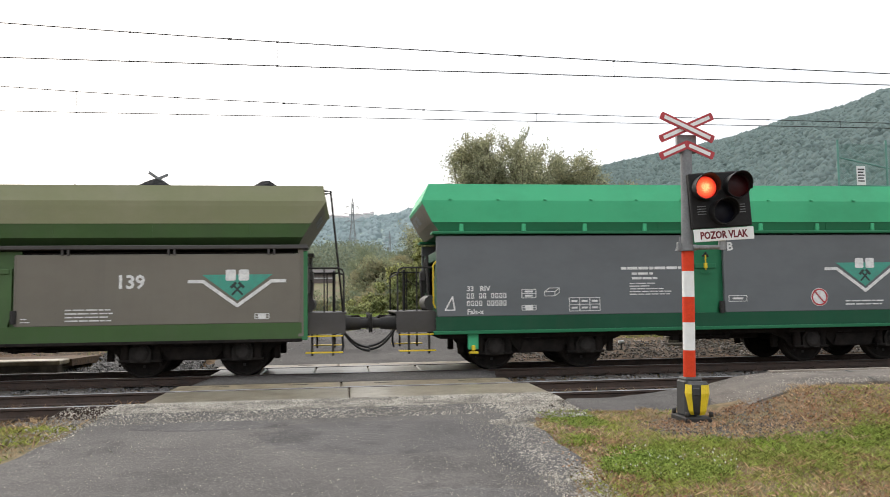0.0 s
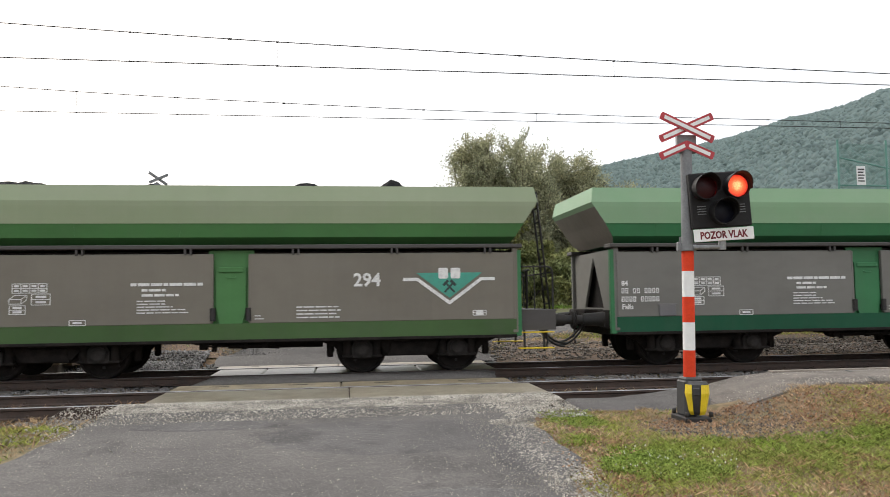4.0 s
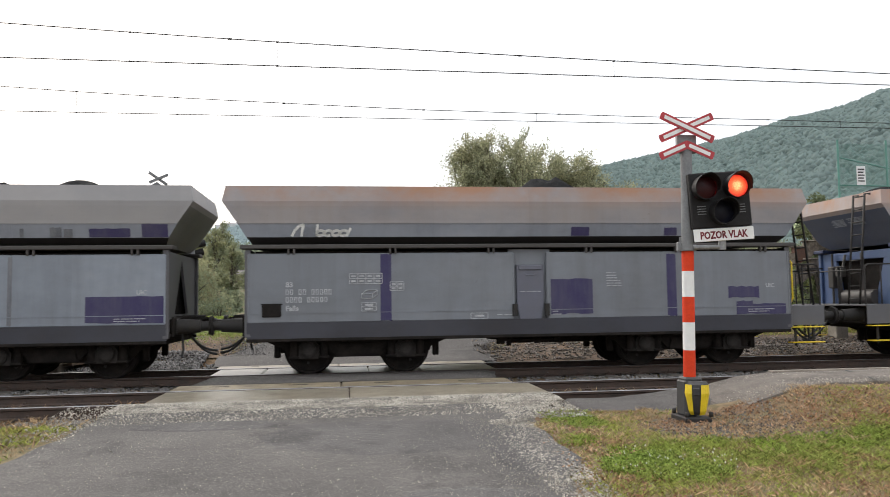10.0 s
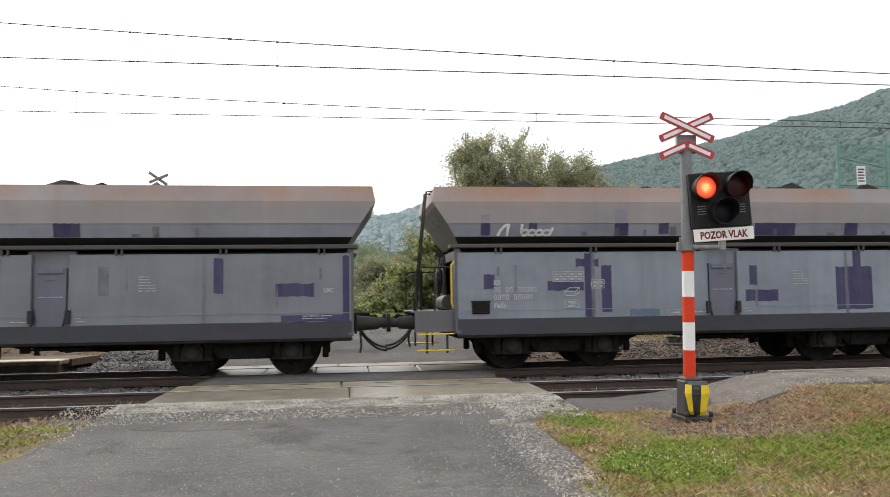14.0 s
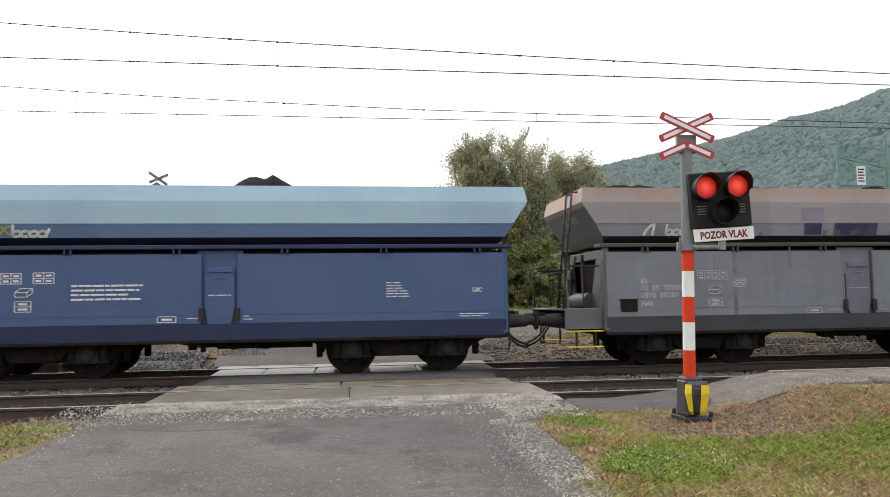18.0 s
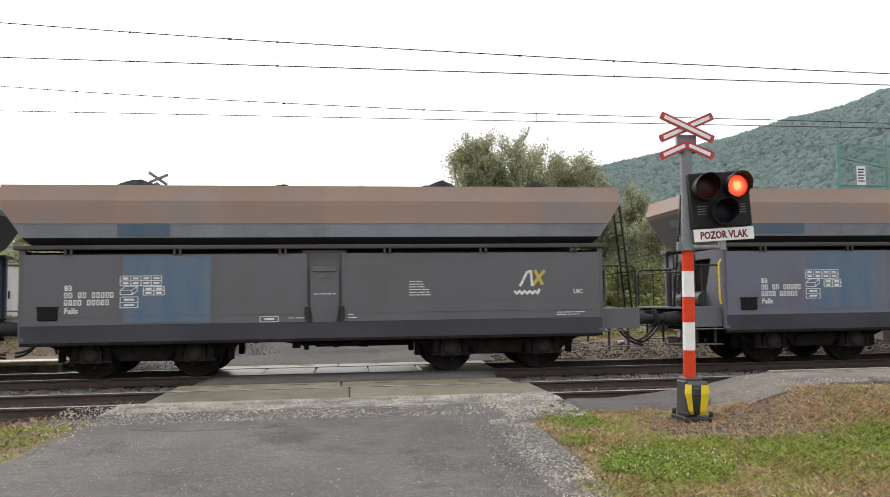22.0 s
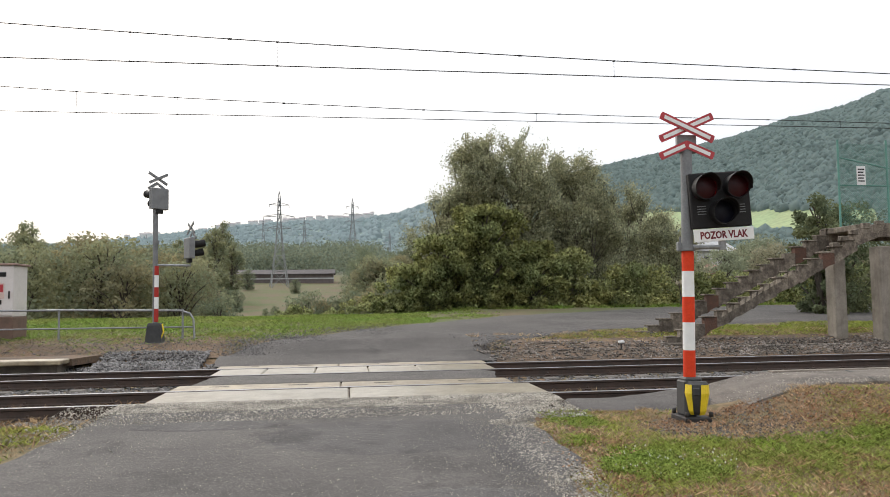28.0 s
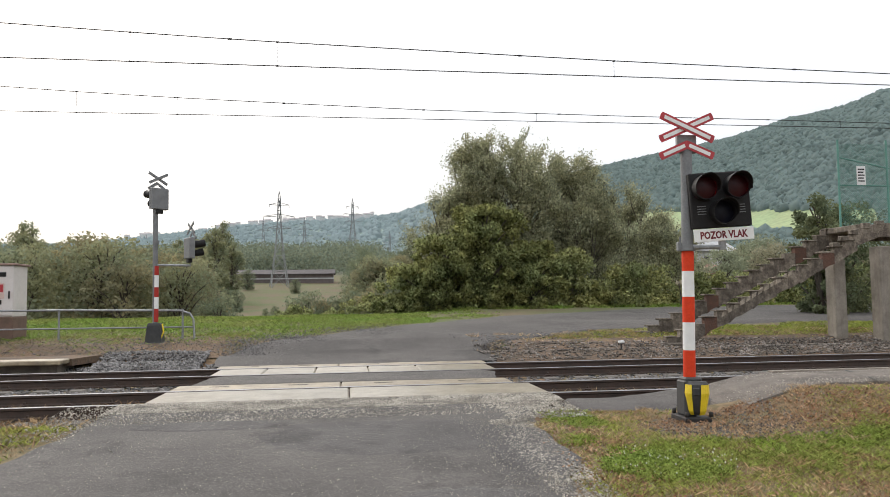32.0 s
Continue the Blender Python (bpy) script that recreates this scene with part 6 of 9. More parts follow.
def axle_wagon_marks(w, mark):
    key = mark if mark in PLACES else "late" if mark in ("w21", "w22", "w23", "old") else "faded"
    at = PLACES[key]
    ink = M_MARK_FADED if mark in ("w9", "w10", "w13", "w14", "w18") else M_MARK
    tbl = M_MARK_BROWN if mark == "navy" else ink
    if at["emblem"] is not None:
        emblem_band(w, at["emblem"], 2.56, M_MARK, M_MARK_BROWN if mark in ("navy", "w9") else M_MARK_YELLOW if mark == "lime" else P_["ash_low"], 0.86)
    number_rows(w, "33 RIV" if mark == "navy" else "83 RIV" if mark == "lime" else "83", "Falls", *at["num"], ("xx xx xxxxx", "xxxx xxxxx"), ink)
    x, z = at["hatch"]
    part("hatch", wm("hatch", m_hatch), M_UNDER if mark != "lime" else P_["blue_dark"], w, at=pose(x, 0, z - 1.13))
    x, z, a, b = at["table"]
    part("load_table", wm("tbl_a%s" % key, lambda: frame_marks(x, z, a, b, 4)), tbl, w)
    part("capacity_mark", wm("cap_%s" % key, lambda: capacity_mark(*at["cap"])), tbl, w)
    x, z, a, b = at["box"]
    part("load_table", wm("tbl_b%s" % key, lambda: frame_marks(x, z, a, b, 1)), tbl, w)
    x, z, a, b = at["pair"]
    part("load_table", wm("tbl_c%s" % key, lambda: frame_marks(x, z, a, b, 2, b > 0.12)), tbl, w)
    x, z = at["gauge"]
    part("small_print", wm("gauge_%s" % key, lambda: frame_marks(x, z, 0.32, 0.1, 1, False)), tbl, w)
    part("small_print", wm("gauge_line%s" % key, lambda: bars((1,), x + 0.5, z - 0.03, 0.3, 0.02, 0.02)), tbl, w)
    x, z, a = at["text"]
    part("small_print", wm("sp_%s" % key, lambda: bars((0.6, 0.65, 0.7, 0.9, 0.95, 1), x, z, a, 0.025, 0.025)), tbl, w)
    part("small_print", wm("sp_foot", lambda: bars((1, 0.8), 4.35, 1.1, 0.55, 0.022, 0.02)), tbl, w)
    part("small_print", wm("sp_by_box", lambda: bars((0.7, 0.8), 0.42, 1.12, 0.2, 0.025, 0.03)), tbl, w)
    part("small_print", wm("sp_on_box", lambda: bars((1,), -0.2, 1.5, 0.4, 0.025, 0.03).shift(0.026)), tbl, w)
    if at["uic"]:
        letters(w, "UIC", 0.11, *at["uic"], ink)
    if mark == "lime":
        part("small_print", wm("sp_e", lambda: bars((1, 0.95, 0.8, 0.97), -2.53, 1.7, 1.21, 0.05, 0.03)), ink, w)
    if mark == "navy":
        for i, line in enumerate(("ZÁKAZ ZDRŽOVAŤ V", "BLÍZKOSTI KLAPIEK V", "DOBE VYPRÁZDŇOVANIA!", "ZÁKAZ JAZDY S", "OTVORENÝMI KLAPKAMI!")):
            letters(w, line, 0.076, 1.65, 2.025 - i * 0.083 - (0.035 if i > 2 else 0), M_MARK_BROWN)
        for i, line in enumerate(("AUFENTHALT IN DER", "NÄHE DER KLAPPEN", "VERBOTEN!", "FAHREN MIT GEÖFFNETEN", "ODER NICHT GESICHERTEN", "KLAPPEN VERBOTEN!")):
            letters(w, line, 0.076, 1.63, 1.455 - i * 0.069 - (0.03 if i > 2 else 0), M_MARK)
        part("small_print", wm("sp_b", lambda: bars((0.9, 0.5, 0.95, 0.6, 0.9), -1.09, 1.68, 0.53, 0.03, 0.045)), tbl, w)
        part("small_print", wm("sp_c", lambda: bars((0.95, 0.5, 0.95, 0.7), 0.39, 1.72, 0.55, 0.025, 0.045)), tbl, w)
    if key == "late":
        em = thing_part("emblem", w, at=pose(0.7, 0, 0))
        mb = Mb()
        for st in ([(2.95, 1.6), (3.08, 1.85), (3.16, 1.88), (3.18, 1.6)], [(2.84, 1.5), (2.88, 1.45), (2.93, 1.5), (2.98, 1.45), (3.03, 1.5), (3.08, 1.45), (3.13, 1.5), (3.18, 1.45), (3.23, 1.5), (3.28, 1.45), (3.32, 1.53)]):
            q = swoosh(st, 0.045, -1.436)
            mb.add(q.v, q.f)
        part("emblem_script", mb, M_MARK, em)
        mb = Mb()
        for st in ([(3.2, 1.62), (3.42, 1.88)], [(3.24, 1.88), (3.38, 1.62)]):
            q = swoosh(st, 0.06, -1.436)
            mb.add(q.v, q.f)
        part("emblem_cross", mb, M_MARK_YELLOW, em)


def side_door_marks(w, mark):
    """Marks of the older green wagons."""
    number_rows(w, "84", "Falls", -5.14, (1.58, 1.43, 1.27, 1.13), ("xx xx xxxx", "xxxx xxxxx"), M_MARK)
    letters(w, mark, 0.335, 2.0 if mark == "139" else 2.19, 1.63, M_MARK)
    emblem_wing(w, 4.1 if mark == "139" else 3.97, 1.66)
    part("load_table", wm("tbl_d", lambda: frame_marks(-3.7, 1.73, 0.57, 0.16, 4)), M_MARK, w)
    part("capacity_mark", wm("cap_b", lambda: capacity_mark(-3.75, 1.38)), M_MARK, w)
    part("load_table", wm("tbl_e", lambda: frame_marks(-3.38, 1.55, 0.31, 0.19, 1)), M_MARK, w)
    part("load_table", wm("tbl_f", lambda: frame_marks(-3.74, 1.35, 0.26, 0.15, 1)), M_MARK, w)
    part("small_print", wm("sp_h1", lambda: bars((1,), -1.73, 1.72, 1.24, 0.08, 0.03)), M_MARK, w)
    part("small_print", wm("sp_h2", lambda: bars((0.55, 0.85), -1.54, 1.615, 0.75, 0.065, 0.025)), M_MARK, w)
    part("small_print", wm("sp_h3", lambda: bars((0.55, 0.55, 0.7, 0.95, 1), -1.62, 1.41, 0.88, 0.03, 0.022)), M_MARK, w)
    part("small_print", wm("sp_i", lambda: bars((0.95, 1, 0.9, 0.97), 1.16, 1.27, 0.8, 0.035, 0.028)), M_MARK, w)
    part("small_print", wm("sp_j", lambda: frame_marks(-2.75, 1.08, 0.27, 0.09, 1, False)), M_MARK, w)
    part("small_print", wm("sp_k", lambda: frame_marks(4.41, 1.15, 0.25, 0.09, 1)), M_MARK, w)
    part("small_print", wm("sp_by_box", lambda: bars((0.7, 0.8), 0.42, 1.12, 0.2, 0.025, 0.03)), M_MARK, w)
    part("hatch", wm("hatch", m_hatch), P_["endslope"], w, at=pose(-4.23, 0, -0.15))
    for u in (-5.29, 5.29):
        part("corner_post", wm("corner", lambda: Mb().box(-0.055, 0.055, -1.405, -1.3, 0.66, 2.28, 0, 0.01)), P_["green_old_low"], w, at=pose(u, 0, 0))


def new_wagon_marks(w, mark):
    """Marks of the freshly painted wagons."""
    letters(w, mark[0], 0.23, -0.6, 2.25, M_MARK)
    letters(w, mark[1], 0.23, 0.45, 2.25, M_MARK)
    number_rows(w, "33   RIV", "Fals-x", -4.72, (1.51, 1.37, 1.23, 1.08), ("xx xx xxxx", "xxxx xxxxx"), M_MARK)
    emblem_wing(w, 3.36, 1.79)
    part("small_print", wm("sp_l1", lambda: bars((1,), -1.71, 1.94, 1.21, 0.08, 0.03)), M_MARK, w)
    part("small_print", wm("sp_l2", lambda: bars((0.5, 0.6), -1.5, 1.83, 0.85, 0.065, 0.025)), M_MARK, w)
    part("small_print", wm("sp_l3", lambda: bars((0.6, 0.5, 0.8, 1, 0.95), -1.55, 1.63, 0.85, 0.03, 0.022)), M_MARK, w)
    for q, (a, b, c, e) in enumerate(((-3.67, 1.53, 0.27, 0.16), (-3.67, 1.23, 0.27, 0.09), (-2.75, 1.36, 0.6, 0.25))):
        part("load_table", wm("tbl_n%d" % q, lambda: frame_marks(a, b, c, e, 1 if q < 2 else 3)), M_MARK, w)
    part("capacity_mark", wm("cap_n", lambda: capacity_mark(-3.23, 1.4)), M_MARK, w)
    for q, u in enumerate((-5.04, 5.06)):
        part("capacity_mark", wm("tri_n%d" % q, lambda: swoosh([(u - 0.09, 1.16), (u + 0.05, 1.41), (u + 0.09, 1.16), (u - 0.09, 1.16)], 0.025, -1.4305)), M_MARK, w)
    mb = Mb()
    mb.tube([(2.36, -1.4305, 1.31), (2.36, -1.4345, 1.31)], 0.18, 24)
    ring = part("warning_disc", mb, M_MARK, w, "white disc with a red ring and bar")
    mb = swoosh([(2.36 + 0.155 * math.cos(radians(a)), 1.31 + 0.155 * math.sin(radians(a))) for a in range(0, 361, 20)], 0.03, -1.436)
    q = swoosh([(2.26, 1.43), (2.46, 1.19)], 0.03, -1.436)
    mb.add(q.v, q.f)
    part("ring", mb, M_SIGNRED, ring)
    part("small_print", wm("sp_m", lambda: bars((1, 0.95), 2.92, 1.24, 0.82, 0.04, 0.025)), M_MARK, w)
    part("small_print", wm("sp_n", lambda: frame_marks(0.46, 1.36, 0.37, 0.11, 1, False)), M_MARK, w)
    mb = Mb()
    mb.tube([(0, -1.44, 2.16), (0, -1.44, 1.86)], 0.012, 6)
    mb.box(-0.03, 0.03, -1.46, -1.42, 1.9, 2.0, 0, 0.008)
    part("lever", mb, M_YELLOW, w)
    mb = Mb()
    mb.tube([(-0.06, -1.43, 2.13), (0, -1.45, 2.2), (0.06, -1.43, 2.13)], 0.022, 6)
    part("lever_catch", mb, M_BLACK, w)
    for u in (-4.6, 4.45):
        mb = Mb()
        mb.box(u - 0.1, u + 0.1, -1.36, -1.32, 0.42, 0.72, 0, 0.012)
        br = part("brake_bracket", mb, P_["green_new"], w, "bright green bracket")
        mb = Mb()
        mb.box(u - 0.035, u + 0.035, -1.39, -1.36, 0.4, 0.5, 0, 0.01)
        mb.box(u - 0.09, u + 0.09, -1.4, -1.36, 0.34, 0.385, 0, 0.012)
        part("brake_handle", mb, M_YELLOW, br, "yellow brake handle")


def paint_patches(w, mark, fields):
    """Touched-up fields with slightly wavering edges, on the doors, the band or the plate above it."""
    for q, (u0, u1, z0, z1, where, col) in enumerate(fields):
        mb = Mb()
        rng = random.Random(q * 7 + len(mark))
        c = {"p": M_PURPLE, "b": M_BLUEPATCH, "q": M_LILAC, "g": M_SOOT}[col]
        n = 7
        j = lambda: rng.uniform(-0.014, 0.014)
        if where == "d":
            pts = [(u0 + (u1 - u0) * i / n, z1 + j()) for i in range(n + 1)] + [(u1 - (u1 - u0) * i / n, z0 + j()) for i in range(n + 1)]
            mb.plate([(a, -1.4292, b) for a, b in pts], (0, -0.001, 0))
        else:
            def face_y(z):
                return -(1.345 + 0.06 * (z - 2.54) / 0.26) - 0.009 if where == "h" else -(1.405 + 0.015 * (z - 2.8) / 0.31) - 0.009
            pts = [(u0 + (u1 - u0) * i / n, z1 + j() * 0.5) for i in range(n + 1)] + [(u1 - (u1 - u0) * i / n, z0) for i in range(n + 1)]
            mb.plate([(a, face_y(b), b) for a, b in pts], (0, -0.001, 0))
        part("paint_patch", mb, c, w)


def markings(w, kind, mark, door, low):
    if kind == "ax":
        axle_wagon_marks(w, mark)
    elif kind == "sd":
        side_door_marks(w, mark)
    else:
        new_wagon_marks(w, mark)
    paint_patches(w, mark, PATCHES.get(mark, ()))
    if mark in ("w9", "w13", "w14", "w18"):
        rng = random.Random(len(mark) * 31 + sum(map(ord, mark)))
        worn = [(-2.66, -2.58, 1.0, 2.2, "d", "g"), (2.58, 2.65, 1.0, 2.2, "d", "g")]
        for q in range(9):
            u = rng.uniform(-4.9, 4.7)
            worn.append((u, u + rng.uniform(0.05, 0.2), 2.55, rng.uniform(2.6, 2.74), "h", "g"))
        for q in range(5):
            u, z = rng.uniform(-4.9, 4.7), rng.uniform(1.1, 1.9)
            worn.append((u, u + rng.uniform(0.02, 0.06), z, z + rng.uniform(0.15, 0.5), "d", "g"))
        paint_patches(w, mark, worn)


def m_hatch():
    mb = Mb()
    mb.box(-0.17, 0.17, -1.455, -1.42, 1.13, 1.36, 0, 0.02)
    mb.box(-0.19, 0.19, -1.45, -1.42, 1.35, 1.375, 0, 0.004)
    return mb


for k in range(len(WAGONS)):
    TRAIN.append(wagon(k))


# ---------------------------------------------------------------- moving things
# position of the first wagon's middle along the track, by time
RUN = tuple((float(t), -0.00016844 * t ** 3 - 0.0052693 * t ** 2 - 11.42016 * t - 6.0312) for t in range(0, 33, 2))


def run_at(t):
    return -0.00016844 * t ** 3 - 0.0052693 * t ** 2 - 11.42016 * t - 6.0312


# half a wagon's length over its buffers, at the plain end and at the end with the brake platform
HALF_PLAIN, HALF_BRAKE = 5.94, 6.5
BERTH = [0.0]
for here, there in zip(WAGONS, WAGONS[1:]):
    BERTH.append(BERTH[-1] + (HALF_BRAKE if here[5] == 1 else HALF_PLAIN) + (HALF_BRAKE if there[5] == -1 else HALF_PLAIN))


def motions():
    for k, w in enumerate(TRAIN):
        walk(w, [(t, pose(s + BERTH[k], Y_FAR, 0)) for t, s in RUN])
    # each wheelset rolls while its wagon passes the crossing
    for k, ws, u, a in TRAIN_WHEELS:
        rows = []
        fs = [f for f in range(0, 961) if -13 < run_at(f / 30) + BERTH[k] + u < 16]
        if not fs:
            continue
        x0 = run_at(fs[0] / 30)
        for f in fs:
            rows.append((f / 30, pose(a, 0, 0.46) @ Matrix.Rotation((run_at(f / 30) - x0) / 0.46, 4, "Y")))
        rows.append(((fs[-1] + 1) / 30, rows[-1][1]))
        if fs[0] > 0:
            rows.insert(0, ((fs[0] - 1) / 30, rows[0][1]))
        walk(ws, rows)
    blink()


# ---------------------------------------------------------------- crossing signals
def near_signal():
    """The red-and-white banded mast with crossbuck, warning lamps and sign board."""
    s = thing("crossing_signal", "grey mast with red and white bands, crossbuck and warning lamps", "crossing signal", at=pose(3.997, 8.74, -0.07, 0, 1.16, 0))
    x = 0.0
    mb = Mb()
    mb.tube([(0, 0, 0.0), (0, 0, 3.25)], 0.068, 20)
    part("mast", mb, M_GREYPAINT, s)
    for z0, z1, m in ((0.46, 0.785, M_RED), (0.785, 1.111, M_WHITE), (1.111, 1.412, M_RED), (1.412, 1.715, M_WHITE), (1.715, 1.951, M_RED)):
        mb = Mb()
        mb.tube([(0, 0, z0), (0, 0, z1)], 0.0705, 24)
        part("band", mb, m, s, "red band" if m is M_RED else "white band")
    mb = Mb()
    mb.box(-0.15, 0.17, -0.22, 0.2, -0.06, 0.03, 0, 0.012)
    part("base_plate", mb, M_BLACK, s)
    for a, b in ((-0.12, -0.18), (0.17, -0.18), (-0.12, 0.17), (0.17, 0.17)):
        mb = Mb()
        mb.tube([(a, b, 0.03), (a, b, 0.09)], 0.025, 6)
        part("bolt", mb, M_BLACK, s)
    mb = Mb()
    mb.box(-0.115, 0.05, -0.12, 0.12, 0.03, 0.44, 0, 0.02)
    mb.box(-0.1, 0.11, -0.11, 0.11, 0.42, 0.475, 0, 0.02)
    part("mast_shoe", mb, mat("shoe_grey", (0.045, 0.044, 0.045), (0.03, 0.03, 0.03), 0.6, grain=5), s)
    cov = thing_part("cable_cover", s, at=pose(0.035, -0.1, 0, 0, 0, -25))
    LEVELS = ((0.05, 0.085, 0.07), (0.1, 0.105, 0.11), (0.3, 0.14, 0.15), (0.4, 0.135, 0.135), (0.435, 0.11, 0.09))
    mb = Mb()
    mb.loft([[(wd * math.cos(t), -dp * max(0, math.sin(t)), z) for t in (math.pi * k / 14 for k in range(15))] for z, wd, dp in LEVELS], 0, None, True, True)
    part("cover_body", mb, M_RUBBER, cov)
    for sx in (-1, 1):
        mb = Mb()
        for (z0, w0, d0), (z1, w1, d1) in zip(LEVELS, LEVELS[1:4]):
            rows = []
            for z, wd, dp in ((z0, w0, d0), (z1, w1, d1)):
                rows.append([(sx * (wd + 0.004) * t, -(dp + 0.004) * math.sqrt(max(0, 1 - t * t)), z) for t in (1.0, 0.9, 0.75, 0.6, 0.45, 0.36 - 0.25 * (0.2 - z) if z < 0.2 else 0.36)])
            for i in range(5):
                mb.plate([rows[0][i], rows[0][i + 1], rows[1][i + 1], rows[1][i]], (0, -0.003, 0))
        part("yellow_stripe", mb, M_YELLOW, cov)
    mb = Mb()
    mb.box(-0.035, 0.035, -0.165, -0.14, 0.28, 0.37, 0, 0.01)
    part("latch", mb, M_RUBBER, cov)
    mb = Mb()
    mb.tube([(0, 0, 1.955), (0, 0, 2.03)], 0.1, 20)
    mb.box(-0.13, -0.08, -0.03, 0.03, 1.95, 2.06, 0, 0.008)
    mb.tube([(-0.1, -0.02, 2.0), (-0.1, -0.02, 2.12)], 0.012, 6)
    part("clamp", mb, M_GREYPAINT, s)
    mb = Mb()
    mb.tube([(0.02, -0.1, 1.99), (0.37, -0.1, 2.0)], 0.026, 12)
    mb.tube([(0.385, -0.1, 1.97), (0.385, -0.1, 2.12)], 0.045, 12)
    part("bracket_arm", mb, M_STEEL, s)
    # crossbuck
    mb = Mb()
    mb.box(-0.12, 0.12, -0.03, 0.03, 3.13, 3.35, 0, 0.006)
    part("back_plate", mb, M_GREYPAINT, s)

    def arm(name, p, q, y):
        d = Vector((q[0] - p[0], 0, q[1] - p[1]))
        ln = d.length
        ang = math.atan2(d.z, d.x)
        m = Mb()
        o = []
        for k in range(24):
            t = 2 * math.pi * k / 24
            cx = ln / 2 - 0.03
            o.append(((cx if math.cos(t) > 0 else -cx) + 0.03 * math.cos(t), 0.047 * max(-1, min(1, 1.6 * math.sin(t)))))
        m.plate([(a, 0, b) for a, b in o], (0, -0.012, 0), 0)
        m.box(-ln / 2 + 0.05, ln / 2 - 0.05, -0.0165, -0.012, -0.021, 0.021, 1)
        return part(name, m, [M_SIGNRED, M_WHITE], s, "red-edged white arm", at=pose((p[0] + q[0]) / 2, y, (p[1] + q[1]) / 2) @ Matrix.Rotation(-ang, 4, "Y"))
    arm("crossbuck_arm", (-0.355, 3.275), (0.31, 3.58), -0.06)
    arm("crossbuck_arm", (-0.35, 3.565), (0.31, 3.285), -0.078)
    arm("chevron_arm", (-0.355, 3.065), (0.0, 3.23), -0.06)
    arm("chevron_arm", (0.315, 3.09), (-0.04, 3.23), -0.064)
    # lamp board
    b = part("lamp_board", Mb().box(-0.357, 0.357, -0.06, 0.06, -0.327, 0.327, 0, 0.012), M_BOARD, s, "black lamp board", at=pose(0.339, -0.12, 2.557, 0, -4.2, -5))
    mb = Mb()
    mb.box(-0.357, 0.357, -0.075, -0.06, -0.487, -0.34, 0, 0.004)
    sign = part("sign_plate", mb, M_WHITE, b, "white plate reading POZOR VLAK")
    t = text_mesh("POZOR VLAK", 0.118, 0.036)
    t.materials.clear()
    wd = max(v.co.x for v in t.vertices)
    part("lettering", t, M_SIGNTEXT, sign, at=pose(-0.285, -0.0765, -0.455, 90, 0, 0) @ Matrix.Diagonal((0.57 / wd, 1, 1, 1)))
    for sx in (-1, 1):
        for k in range(4):
            mb = Mb()
            mb.box(sx * 0.235 - 0.05, sx * 0.235 + 0.05, -0.066, -0.06, -0.165 + k * 0.03, -0.157 + k * 0.03)
            part("vent_slot", mb, M_GREYPAINT, b)
    lamps = []
    for dx, dz, nm in ((-0.19, 0.145, "red"), (0.185, 0.143, "red"), (0.0, -0.15, "white")):
        mb = Mb()
        seg = 28
        for r0, r1, y0, y1 in ((0.125, 0.118, -0.06, -0.17),):
            outer = [[(r0 * math.cos(a), y, r0 * math.sin(a)) for a in (2 * math.pi * k / seg for k in range(seg))] for y in (y0, y1)]
            inner = [[(r1 * math.cos(a), y, r1 * math.sin(a)) for a in (2 * math.pi * k / seg for k in range(seg))] for y in (y1, y0 - 0.005)]
            mb.loft(outer + inner, 0, None, False, True)
        # hood over the top half
        out, inn = [], []
        for k in range(19):
            a = radians(-20 + 220 * k / 18)
            reach = -0.17 - 0.13 * (0.35 + 0.65 * max(0, math.sin(a)))
            out.append(((0.127 * math.cos(a), -0.15, 0.127 * math.sin(a)), (0.13 * math.cos(a), reach, 0.13 * math.sin(a))))
            inn.append(((0.12 * math.cos(a), -0.15, 0.12 * math.sin(a)), (0.124 * math.cos(a), reach, 0.124 * math.sin(a))))
        for k in range(18):
            mb.add([out[k][0], out[k + 1][0], out[k + 1][1], out[k][1]], [(0, 1, 2, 3)], 0, True)
            mb.add([inn[k][0], inn[k + 1][0], inn[k + 1][1], inn[k][1]], [(0, 1, 2, 3)], 0, True)
            mb.add([out[k][1], out[k + 1][1], inn[k + 1][1], inn[k][1]], [(0, 1, 2, 3)])
        part("lamp_hood", mb, M_BOARD, b, at=pose(dx, 0, dz) @ Matrix.Diagonal((1.17, 1, 1.17, 1)))
        mb = Mb()
        if nm == "red":
            # a three-sided lens drum: bright, glimmering and dark face
            for face in range(3):
                turn = Matrix.Rotation(radians(-120 * face), 3, "Z")
                rg = [[turn @ Vector((q * math.cos(a), -0.075 - 0.018 * (1 - (q / 0.13) ** 2), q * math.sin(a))) for a in (2 * math.pi * k / seg for k in range(seg))] for q in (0.13, 0.1, 0.06, 0.025, 0.001)]
                mb.loft(rg, face, None, False, True)
            d = part("lamp_lens", mb, [M_LENS_LIT, M_LENS_DIM, M_LENS_DARK], b, "red lens", at=pose(dx, -0.045, dz))
            lamps.append((d, dx, dz))
        else:
            rg = [[(q * math.cos(a), 0.02 - 0.03 * (1 - (q / 0.137) ** 2), q * math.sin(a)) for a in (2 * math.pi * k / seg for k in range(seg))] for q in (0.137, 0.1, 0.06, 0.025, 0.001)]
            mb.loft(rg, 0, None, False, True)
            part("lamp_lens", mb, M_LENS_WHITE, b, "clear unlit lens", at=pose(dx, -0.1, dz))
    return lamps


LAMPS = near_signal()


